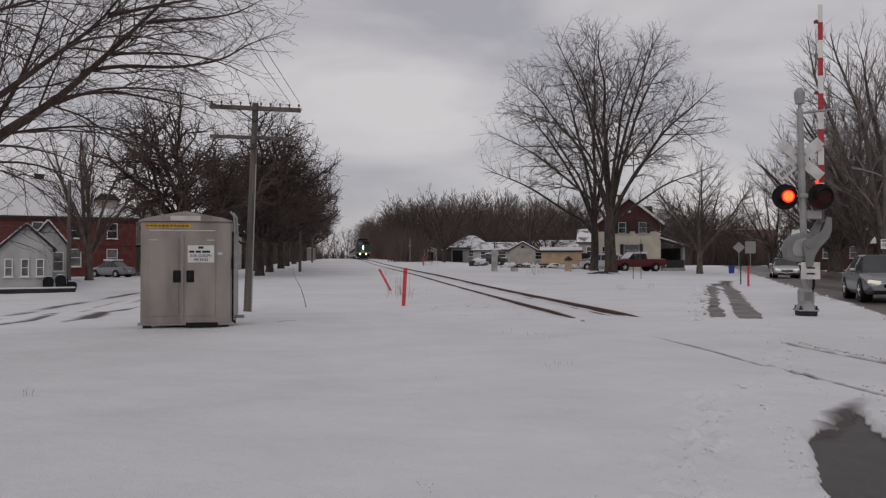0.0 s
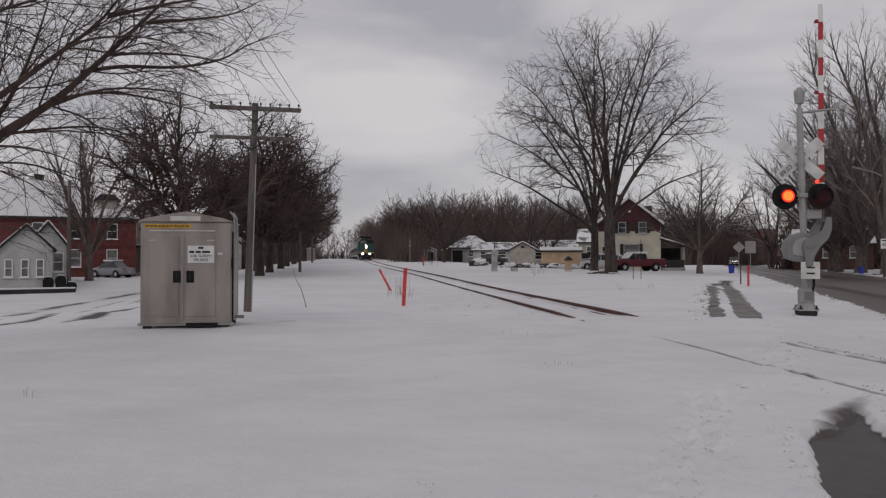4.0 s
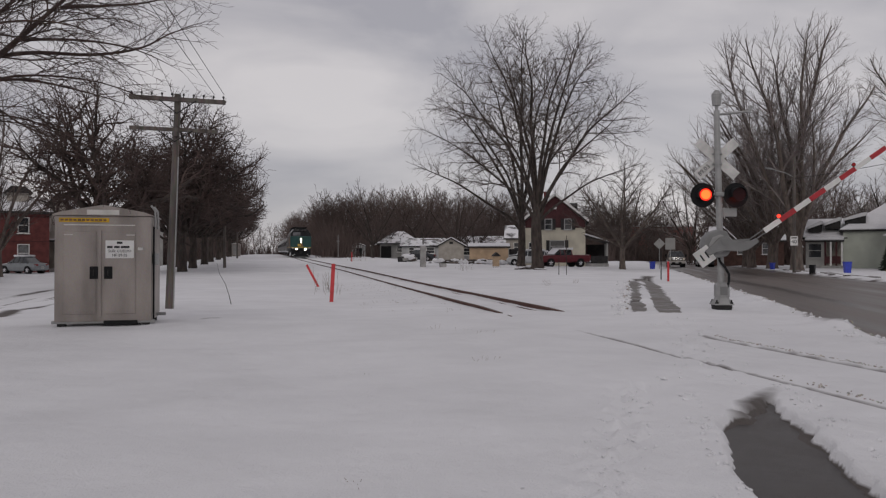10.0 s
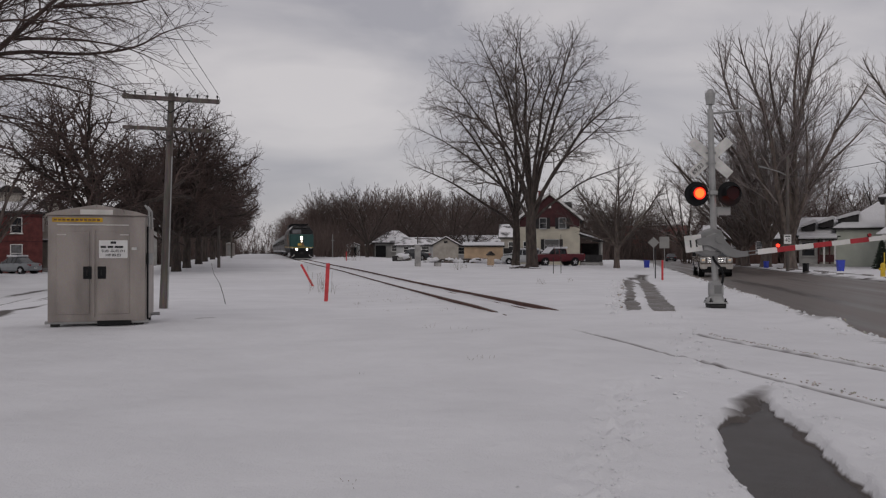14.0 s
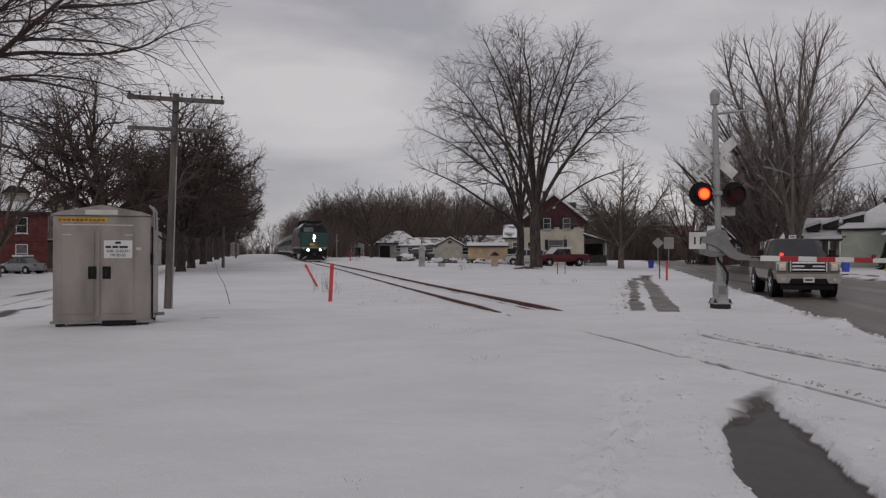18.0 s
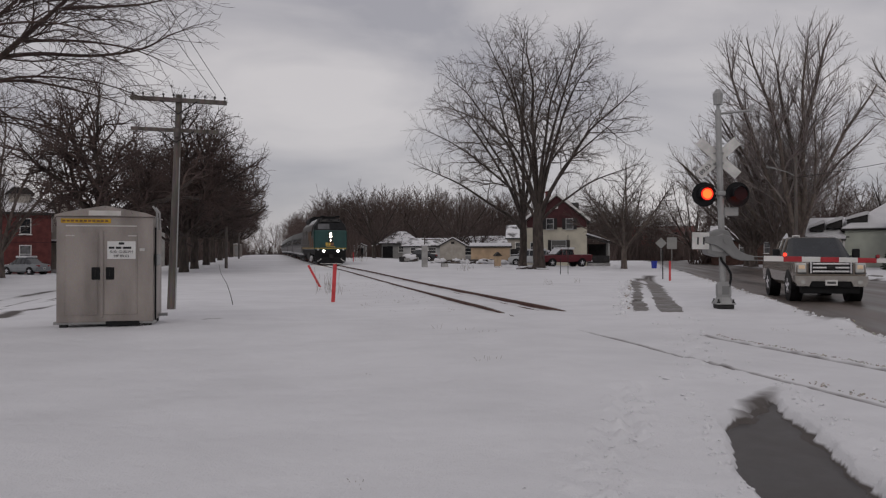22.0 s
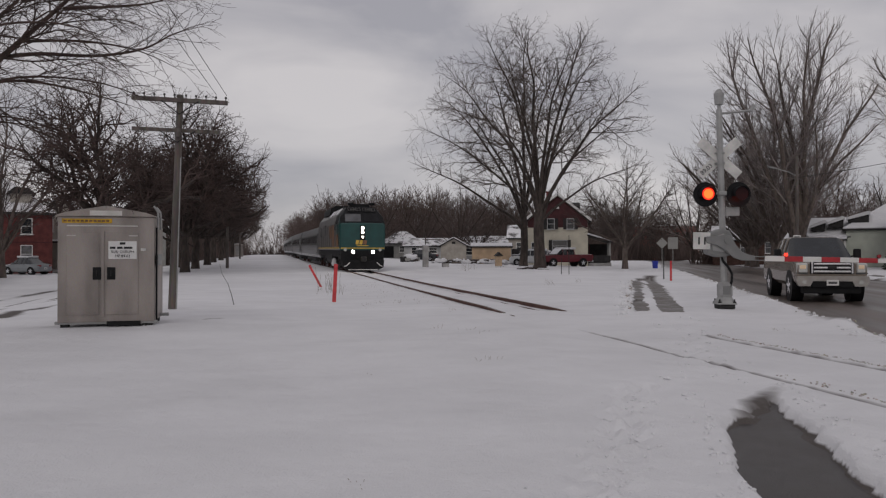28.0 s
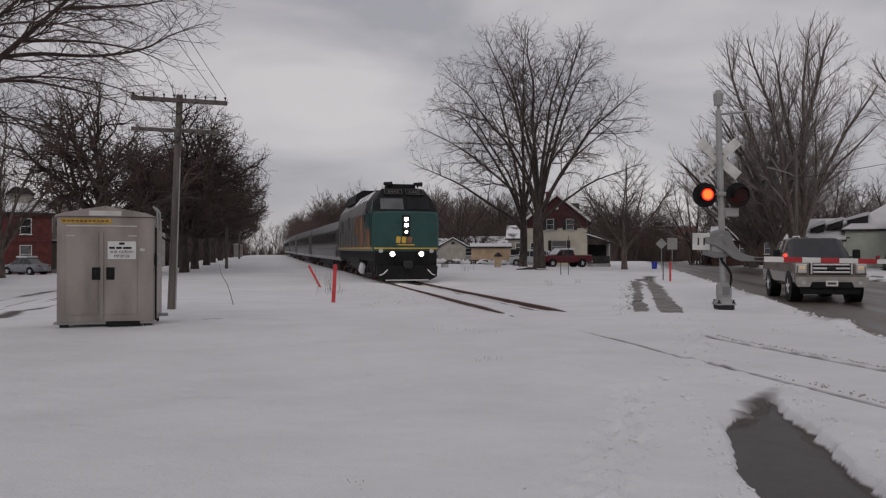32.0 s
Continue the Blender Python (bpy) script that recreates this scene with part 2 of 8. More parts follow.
def snow_material(name, slush=False):
    m = bpy.data.materials.new(name)
    m.use_nodes = True
    nt = m.node_tree
    n, l = nt.nodes, nt.links
    b = n["Principled BSDF"]
    b.inputs["Roughness"].default_value = 0.75
    b.inputs["Specular IOR Level"].default_value = 0.25
    co = n.new("ShaderNodeTexCoord")
    broad, mid, fine = (n.new("ShaderNodeTexNoise") for _ in range(3))
    for k, s, d in ((broad, 0.16, 4.0), (mid, 3.6, 9.0), (fine, 70.0, 4.0)):
        k.inputs["Scale"].default_value, k.inputs["Detail"].default_value = s, d
        l.new(co.outputs["Object"], k.inputs["Vector"])
    ramp = n.new("ShaderNodeValToRGB")
    ramp.color_ramp.elements[0].position, ramp.color_ramp.elements[0].color = 0.3, (0.70, 0.695, 0.715, 1)
    ramp.color_ramp.elements[1].position, ramp.color_ramp.elements[1].color = 0.7, (0.80, 0.796, 0.818, 1)
    l.new(broad.outputs["Fac"], ramp.inputs["Fac"])
    crust = n.new("ShaderNodeTexNoise")
    crust.inputs["Scale"].default_value, crust.inputs["Detail"].default_value = 1.0, 6.0
    cmap = n.new("ShaderNodeMapping")
    cmap.inputs["Scale"].default_value = (0.8, 1.1, 1.0)
    l.new(co.outputs["Object"], cmap.inputs["Vector"])
    l.new(cmap.outputs["Vector"], crust.inputs["Vector"])
    cr2 = n.new("ShaderNodeMapRange")
    cr2.inputs["From Min"].default_value, cr2.inputs["From Max"].default_value = 0.3, 0.62
    cr2.inputs["To Min"].default_value, cr2.inputs["To Max"].default_value = 0.92, 1.0
    l.new(crust.outputs["Fac"], cr2.inputs["Value"])
    tint = n.new("ShaderNodeVectorMath")
    tint.operation = "SCALE"
    l.new(ramp.outputs["Color"], tint.inputs[0])
    l.new(cr2.outputs["Result"], tint.inputs["Scale"])
    last = tint.outputs["Vector"]
    add = n.new("ShaderNodeMath")
    add.operation = "MULTIPLY_ADD"
    add.inputs[1].default_value = 0.22
    l.new(fine.outputs["Fac"], add.inputs[0])
    l.new(mid.outputs["Fac"], add.inputs[2])
    bp = n.new("ShaderNodeBump")
    bp.inputs["Strength"].default_value, bp.inputs["Distance"].default_value = 0.8, 0.06
    l.new(add.outputs["Value"], bp.inputs["Height"])
    l.new(bp.outputs["Normal"], b.inputs["Normal"])
    if slush:
        at = n.new("ShaderNodeAttribute")
        at.attribute_name = "slush"
        wob = n.new("ShaderNodeMath")
        wob.operation = "MULTIPLY_ADD"
        wob.inputs[1].default_value = 0.5
        off = n.new("ShaderNodeMath")
        off.operation = "SUBTRACT"
        off.inputs[1].default_value = 0.5
        l.new(mid.outputs["Fac"], off.inputs[0])
        l.new(off.outputs["Value"], wob.inputs[0])
        l.new(at.outputs["Fac"], wob.inputs[2])
        st = n.new("ShaderNodeMapRange")
        st.inputs["From Min"].default_value, st.inputs["From Max"].default_value = 0.2, 0.72
        l.new(wob.outputs["Value"], st.inputs["Value"])
        mx = n.new("ShaderNodeMix")
        mx.data_type = "RGBA"
        mx.inputs["B"].default_value = (0.105, 0.092, 0.086, 1)
        l.new(st.outputs["Result"], mx.inputs["Factor"])
        l.new(last, mx.inputs["A"])
        last = mx.outputs["Result"]
    l.new(last, b.inputs["Base Color"])
    return m


M["snow"] = snow_material("snow")
M["snow_ground"] = snow_material("trodden_snow", True)


# ---------------------------------------------------------------- building helpers
def box(bm, size, at=(0, 0, 0), rot=(0, 0, 0), bevel=0.0):
    """A box of that size centred at a place, with chamfered edges where bevel is set."""
    m = pose(*at, *rot) @ Matrix.Diagonal((*size, 1))
    got = bmesh.ops.create_cube(bm, size=1.0, matrix=m)
    if bevel:
        edges = list({e for v in got["verts"] for e in v.link_edges})
        bmesh.ops.bevel(bm, geom=edges, offset=bevel, segments=2, affect="EDGES", profile=0.6)
    return bm


def rod(bm, p0, p1, r0, r1=None, sides=10):
    """A tapered round bar from p0 to p1."""
    p0, p1 = Vector(p0), Vector(p1)
    d = p1 - p0
    m = Matrix.Translation((p0 + p1) / 2) @ d.to_track_quat("Z", "Y").to_matrix().to_4x4()
    bmesh.ops.create_cone(bm, cap_ends=True, segments=sides, radius1=r0, radius2=r0 if r1 is None else r1, depth=d.length, matrix=m)
    return bm


def ball(bm, r, at, squash=(1, 1, 1), level=2):
    bmesh.ops.create_icosphere(bm, subdivisions=level, radius=r, matrix=pose(*at) @ Matrix.Diagonal((*squash, 1)))
    return bm


def prism(bm, outline, y0, y1, m=Matrix()):
    """An outline in x and z drawn out along y."""
    a = [bm.verts.new(m @ Vector((x, y0, z))) for x, z in outline]
    b = [bm.verts.new(m @ Vector((x, y1, z))) for x, z in outline]
    n = len(a)
    bm.faces.new(a)
    bm.faces.new(b[::-1])
    for i in range(n):
        bm.faces.new((a[i], b[i], b[(i + 1) % n], a[(i + 1) % n]))
    bmesh.ops.recalc_face_normals(bm, faces=bm.faces[:])
    return bm


def link(name, bm, material_, smooth=False):
    me = bpy.data.meshes.new(name)
    bm.to_mesh(me)
    bm.free()
    me.materials.append(M[material_])
    if smooth:
        for p in me.polygons:
            p.use_smooth = True
    return new(name, me)


def part(name, bm, material_, parent, label="", smooth=False):
    ob = link(name, bm, material_, smooth)
    ob.parent = parent
    if label:
        ob["label"] = label
    return ob


def B():
    return bmesh.new()


def thing(name, label, category, at=(0, 0, 0), rz=0.0, group="", kind=""):
    ob = new(name)
    ob.empty_display_size = 0.2
    ob.matrix_basis = pose(*at, 0, 0, rz)
    return tagged(ob, label, category, group, kind)


def sheet(name, verts, faces, material_, smooth=True):
    me = bpy.data.meshes.new(name)
    me.from_pydata(verts, [], faces)
    me.materials.append(M[material_])
    if smooth:
        me.polygons.foreach_set("use_smooth", [True] * len(me.polygons))
    me.update()
    return new(name, me)


def words(name, text, size, material_, parent, m, depth=0.003):
    """Raised lettering as a mesh, centred at the pose m."""
    cu = bpy.data.curves.new(name, "FONT")
    cu.body, cu.size, cu.extrude, cu.align_x, cu.align_y = text, size, depth, "CENTER", "CENTER"
    tmp = bpy.data.objects.new(name, cu)
    me = bpy.data.meshes.new_from_object(tmp)
    bpy.data.objects.remove(tmp)
    me.transform(m)
    me.materials.clear()
    me.materials.append(M[material_])
    ob = new(name, me)
    ob.parent = parent
    return ob


# ---------------------------------------------------------------- lie of the land
RAIL_Y = np.array([-60, 0, 30, 40, 52, 68, 85, 104, 121, 138, 171, 240, 330, 600.0])
RAIL_X = np.array([5.65, 5.65, 5.63, 5.55, 5.32, 4.75, 4.12, 3.47, 3.1, 2.8, 2.4, 1.4, 0.2, -3.0])
RAIL_Z = np.array([0, 0, 0.0, 0.05, 0.17, 0.31, 0.47, 0.67, 0.88, 1.02, 1.22, 1.5, 1.6, 1.6])
_fy = np.arange(-60, 600.5, 0.5)
_k = np.hanning(25) / np.hanning(25).sum()
_fx = np.convolve(np.pad(np.interp(_fy, RAIL_Y, RAIL_X), 12, "edge"), _k, "valid")
_fz = np.convolve(np.pad(np.interp(_fy, RAIL_Y, RAIL_Z), 12, "edge"), _k, "valid")


def rail_at(y):
    """The track's centre at y: x, and the height of the rail head."""
    return float(np.interp(y, _fy, _fx)), float(np.interp(y, _fy, _fz))


def smooth_step(a, b, v):
    t = np.clip((v - a) / (b - a), 0, 1)
    return t * t * (3 - 2 * t)


ROAD_A, ROAD_B, ROAD_K, ROAD_Z = 4.5, 13.7, 0.485, -0.10
WALK_A, WALK_B, WALK_K = 0.55, 1.75, 0.463
DUG_K = 0.490


def ripple(x, y, s, seed=0.0):
    return (np.sin(x * 1.3 * s + seed) * np.cos(y * 1.1 * s - seed * 2) + np.sin((x * 0.7 + y * 1.9) * s + 1.7 * seed) * 0.6 + np.sin((x * 2.3 - y * 0.8) * s * 1.7 + seed) * 0.35) / 2


def hash_noise(x, y, s, seed):
    """Smooth value noise on a plane."""
    xs, ys = x * s + seed * 17.3, y * s - seed * 9.1
    xi, yi = np.floor(xs), np.floor(ys)
    u, v = xs - xi, ys - yi
    u, v = u * u * (3 - 2 * u), v * v * (3 - 2 * v)

    def h(a, b):
        return np.modf(np.abs(np.sin(a * 127.1 + b * 311.7 + seed * 74.7)) * 43758.5453)[0]
    return (h(xi, yi) * (1 - u) + h(xi + 1, yi) * u) * (1 - v) + (h(xi, yi + 1) * (1 - u) + h(xi + 1, yi + 1) * u) * v - 0.5


def bare_walk(x, y):
    """How far the walkway lies bare of snow, 0 to 1."""
    off = x - WALK_K * y
    rough_ = hash_noise(x, y, 3.1, 3) * 0.10 + hash_noise(x, y, 8.0, 5) * 0.09
    near = smooth_step(0.395, 0.305, np.abs(off - 1.15) + rough_ * 0.8) * smooth_step(5.56, 5.27, y - (off - 1.13) * 1.65 + rough_ * 2.4) * smooth_step(-1, 0, y)
    dug = x - DUG_K * y
    bite = hash_noise(x, y, 2.0, 6) * 0.22 + hash_noise(x, y, 6.0, 7) * 0.12
    left = smooth_step(0.28, 0.1, np.abs(dug - 0.17 - bite * 0.4) + hash_noise(x, y, 1.4, 17) * 0.16) * smooth_step(15.4, 15.6, y + bite) * smooth_step(37, 34, y)
    right = smooth_step(0.38, 0.22, np.abs(dug - 0.95 - bite * 0.25)) * smooth_step(15.0, 15.2, y + bite) * smooth_step(44, 41, y)
    join = smooth_step(0.55, 0.45, np.abs(dug - 0.6)) * smooth_step(1.6, 1.0, np.abs(y - 36.0) + bite * 2)
    return np.maximum(near, np.maximum(join, np.maximum(left, right)))


def footprint_pits(x, y):
    """Boot prints trodden past the bare walkway: pits with crumbly rims."""
    rng = random.Random(61)
    z = np.zeros_like(x)
    for i in range(46):
        py = 2.9 + (i // 2) * 0.165 + rng.uniform(-0.1, 0.1)
        px_ = 0.55 * (py - 3.84) + 1.72 + (0.11 if i % 2 else -0.11) + rng.gauss(0, 0.08)
        a = 0.45 + rng.gauss(0, 0.3)
        u = (x - px_) * math.cos(a) - (y - py) * math.sin(a)
        v = (x - px_) * math.sin(a) + (y - py) * math.cos(a)
        r = np.sqrt((u / 0.075) ** 2 + (v / 0.15) ** 2)
        z = z - 0.02 * np.clip(1.15 - r, 0, 1) ** 0.7 + 0.009 * np.exp(-((r - 1.5) / 0.35) ** 2) * (0.6 + hash_noise(x, y, 14.0, 44) * 1.6)
    return z


def land(x, y):
    """The height of the snow at x, y, and how slushy it is."""
    x, y = np.asarray(x, float), np.asarray(y, float)
    rx, rz = np.interp(y, _fy, _fx), np.interp(y, _fy, _fz)
    side = np.abs(x - rx)
    z = rz * smooth_step(34, 9, side)
    z = np.where(x < rx, rz * smooth_step(26, 8, side), z)
    # the low street beside the row of trees
    low = smooth_step(-4.5, -12.0, x + 0.06 * (y - 20)) * smooth_step(8, 34, y)
    z = z - low * (0.95 - 0.55 * smooth_step(48, 72, y))
    z = z + ripple(x, y, 0.22, 1.0) * 0.035 * smooth_step(60, 10, np.hypot(x, y)) + hash_noise(x, y, 0.9, 1) * 0.03 + hash_noise(x, y, 3.1, 2) * 0.012
    # the crossing is ploughed flat along the rails
    flat = smooth_step(1.7, 1.05, side) * smooth_step(15.5, 13.0, y) * 0.85
    z = z * (1 - flat) + (rz + 0.004) * flat
    # between the rails the snow lies below the rail heads
    sg = x - rx
    z = z - smooth_step(-0.85, -0.70, sg) * smooth_step(0.80, 0.70, sg) * (0.02 + 0.1 * smooth_step(-0.1, 0.62, sg)) * smooth_step(15.2, 18.6, y)
    z = z - smooth_step(-1.3, -0.8, sg) * smooth_step(-0.7, -0.8, sg) * 0.05 * smooth_step(14.6, 18.2, y) - 0.012 * smooth_step(12, 14, y) * smooth_step(2.0, 1.0, side)
    z = z + smooth_step(3.4, 2.2, side) * smooth_step(1.2, 1.9, side) * 0.03
    # wheel flange grooves over the crossing
    near_rail = np.abs(side - 0.75)
    groove = np.where(x > rx, 0.3, 1.0) * smooth_step(0.085, 0.02, near_rail) * smooth_step(13, 10.5, y) * smooth_step(-6, 0, y)
    # carriageway
    off = x - ROAD_K * y
    rag = hash_noise(x, y, 0.8, 7) * 0.5 + hash_noise(x, y, 3.0, 8) * 0.22
    road = smooth_step(ROAD_A - 0.35, ROAD_A + 0.35, off + rag * 0.6) * smooth_step(ROAD_B + 0.35, ROAD_B - 0.35, off + rag * 0.6)
    bank = np.exp(-((off - ROAD_A + 0.55) / 0.35) ** 2) + np.exp(-((off - ROAD_B - 0.6) / 0.4) ** 2)
    z = z + bank * (0.05 + hash_noise(x, y, 2.0, 9) * 0.09) * smooth_step(9, 12, y)
    z = z * (1 - road) + (ROAD_Z - 0.12) * road
    # walkway dug or blown bare, with trodden edges
    bare = bare_walk(x, y)
    z = z - bare * 0.085
    z = z + footprint_pits(x, y)
    walked = np.exp(-((x - (1.72 + 0.55 * (y - 3.84))) / 0.22) ** 2) * smooth_step(7.6, 6.4, y)
    z = z + walked * (hash_noise(x, y, 5.7, 11) * 0.022 + hash_noise(x, y, 12.3, 12) * 0.024)
    rim = np.exp(-((x - WALK_K * y - 1.72) / 0.22) ** 2) + 0.7 * np.exp(-((x - WALK_K * y - 0.68) / 0.16) ** 2)
    rim = rim * smooth_step(7.0, 6.0, y) * (1 - bare)
    z = z + rim * (0.012 + hash_noise(x, y, 3.0, 40) * 0.03 + hash_noise(x, y, 7.3, 41) * 0.022 + hash_noise(x, y, 13.0, 42) * 0.014)
    # lip of the drift beside the track
    lip = (y - 14.83) - 0.83 * (x - 3.82)
    z = z - 0.07 * smooth_step(0.3, -0.05, lip) * smooth_step(-3.2, -0.2, lip) * smooth_step(1.6, 3.2, x) * smooth_step(5.2, 4.4, x)
    # wind-blown drift edges
    drift = hash_noise(x * 0.35 + y * 0.1, y, 0.8, 31) * 0.10 + hash_noise(x * 0.5, y, 1.7, 32) * 0.035
    z = z + drift * smooth_step(30, 12, np.hypot(x, y)) * smooth_step(2.6, 3.6, side)
    prints = np.exp(-((off - 1.0) / 0.5) ** 2) * smooth_step(6.5, 8, y) * smooth_step(16, 13, y) + np.exp(-((off - 0.15) / 0.3) ** 2) * smooth_step(14, 16, y) * smooth_step(44, 40, y)
    z = z + prints * (hash_noise(x, y, 3.1, 13) * 0.07 + hash_noise(x, y, 7.1, 14) * 0.05)
    # drift scoured in front of the cabinet
    z = z - np.exp(-(((x + 3.3) / 2.4) ** 2 + ((y - 13.9) / 0.5) ** 2)) * 0.03
    soft = smooth_step(0.55, 0.1, np.hypot((off - 1.2) / 0.85, (y - 5.72 - (off - 1.2) * 1.6) / 1.15) + hash_noise(x, y, 3.0, 3) * 0.3)
    edge = np.exp(-((off - ROAD_A + 0.1) / 0.3) ** 2) + np.exp(-((off - ROAD_B - 0.1) / 0.35) ** 2)
    clods = smooth_step(0.22, 0.36, hash_noise(x, y, 1.1, 51) + hash_noise(x, y, 4.0, 52) * 0.4)
    verge = (np.exp(-((off - ROAD_A + 0.45) / 0.35) ** 2) + np.exp(-((off - ROAD_B - 0.7) / 0.5) ** 2)) * clods
    kerb_line = np.exp(-((off - ROAD_B - 1.45 + hash_noise(x, y, 0.3, 53) * 0.25) / 0.13) ** 2) * smooth_step(-0.12, 0.1, hash_noise(x, y, 0.21, 54)) * smooth_step(8, 12, y) * smooth_step(80, 60, y)
    lane = 0
    for a, y0, y1, wide, seed in ((5.55, 15.5, 23.0, 0.2, 1), (7.0, 15.5, 31.0, 0.17, 2), (8.35, 13.0, 42.0, 0.24, 3), (9.5, 19.0, 31.0, 0.17, 4), (10.9, 25.0, 40.0, 0.2, 5), (13.4, 30.0, 52.0, 0.32, 6)):
        mid_ = a + 0.35 * np.sin((y - y0) * 0.11 + seed) * 0.6 + hash_noise(x, y, 0.5, 23 + seed) * 0.22
        lane = lane + np.exp(-((x + mid_) / (wide * (1 + 1.2 * hash_noise(x, y, 0.9, 60 + seed)))) ** 2) * smooth_step(y0, y0 + 1.5, y) * smooth_step(y1, y1 - 3, y) * smooth_step(-0.42, -0.1, hash_noise(x * 0.4, y, 0.45, 70 + seed))
    scour = 0.75 * np.exp(-((y - 15.05 - 0.12 * (x + 2.0) + hash_noise(x, y, 1.7, 55) * 0.5) / 0.3) ** 2) * smooth_step(-2.4, -1.7, x) * smooth_step(-0.5, -1.2, x) * smooth_step(-0.2, 0.3, hash_noise(x, y, 4.0, 56) + hash_noise(x, y, 1.1, 57))
    far_rail = np.exp(-((side - 0.84) / 0.055) ** 2) * (x > rx) * smooth_step(10.9, 10.3, y) * smooth_step(-0.42, 0.0, hash_noise(x, y, 4, 15)) * smooth_step(0, 2, y)
    far_line = np.exp(-((side - 0.765) / 0.035) ** 2) * (x > rx) * smooth_step(11.0, 10.6, y)
    slush = np.clip(smooth_step(0.55, 0.95, bare) + soft * 0.75 + edge * 0.5 * smooth_step(9, 12, y) + verge * 0.5 + kerb_line * 0.9 + road + lane * 0.95 + scour * 0.8 + groove * 0.62 + far_rail * 0.22 + far_line * 0.42, 0, 1)
    z = z + far_rail * (0.012 + hash_noise(x, y, 8.0, 16) * 0.04) - far_line * 0.02 + verge * 0.05 + kerb_line * 0.05
    z = z - groove * 0.02 - lane * 0.03
    return z, slush


def ground_z(x, y):
    return float(land(np.array([x]), np.array([y]))[0][0])


def grow_lines(fine, lo, hi, far, ratio=1.12):
    """Grid lines: evenly fine between lo and hi, then ever wider out to far on both sides."""
    mid = list(np.arange(lo, hi + fine / 2, fine))
    up, s = [mid[-1]], fine
    while up[-1] < far:
        s *= ratio
        up.append(up[-1] + s)
    down, s = [mid[0]], fine
    while down[-1] > -far:
        s *= ratio
        down.append(down[-1] - s)
    return np.array(down[:0:-1] + mid + up[1:])


def build_ground():
    gx = grow_lines(0.13, -10.0, 13.5, 2600, 1.075)
    gx = np.concatenate([gx[gx < 0.7], np.arange(0.7, 2.3, 0.04), np.arange(2.3, 4.66, 0.024), np.arange(4.66, 6.7, 0.04), gx[gx > 6.72]])
    gy = grow_lines(0.12, 2.6, 18.0, 2600, 1.05)
    gy = np.concatenate([gy[gy < 2.6], np.arange(2.6, 3.3, 0.045), np.arange(3.3, 6.4, 0.028), np.arange(6.43, 7.0, 0.045), np.arange(7.03, 11.5, 0.08), gy[gy > 11.56]])
    X, Y = np.meshgrid(gx, gy)
    Z, S = land(X.ravel(), Y.ravel())
    nx, ny = len(gx), len(gy)
    idx = np.arange(nx * ny).reshape(ny, nx)
    quads = np.stack([idx[:-1, :-1], idx[:-1, 1:], idx[1:, 1:], idx[1:, :-1]], -1).reshape(-1, 4)
    me = bpy.data.meshes.new("ground")
    me.vertices.add(nx * ny)
    me.vertices.foreach_set("co", np.column_stack([X.ravel(), Y.ravel(), Z]).ravel())
    me.loops.add(quads.size)
    me.loops.foreach_set("vertex_index", quads.ravel())
    me.polygons.add(len(quads))
    me.polygons.foreach_set("loop_start", np.arange(0, quads.size, 4))
    me.polygons.foreach_set("use_smooth", np.ones(len(quads), bool))
    me.materials.append(M["snow_ground"])
    a = me.attributes.new("slush", "FLOAT", "POINT")
    a.data.foreach_set("value", S)
    me.update(calc_edges=True)
    me.validate()
    return tagged(new("ground", me), "snow-covered open ground with trodden tracks and slush", "snow ground", kind="structure")


def strip(name, material_, off0, off1, k, y0, y1, z, step, cross=6, crown=0.0):
    """A paved band that runs along x = off + k*y."""
    ys = np.arange(y0, y1 + step, step)
    v, f = [], []
    for i, y in enumerate(ys):
        for j in range(cross + 1):
            t = j / cross
            v.append((off0 + (off1 - off0) * t + k * y, y, z + crown * (1 - (2 * t - 1) ** 2)))
    w = cross + 1
    for i in range(len(ys) - 1):
        for j in range(cross):
            f.append((i * w + j, i * w + j + 1, (i + 1) * w + j + 1, (i + 1) * w + j))
    return sheet(name, v, f, material_)


ground = build_ground()


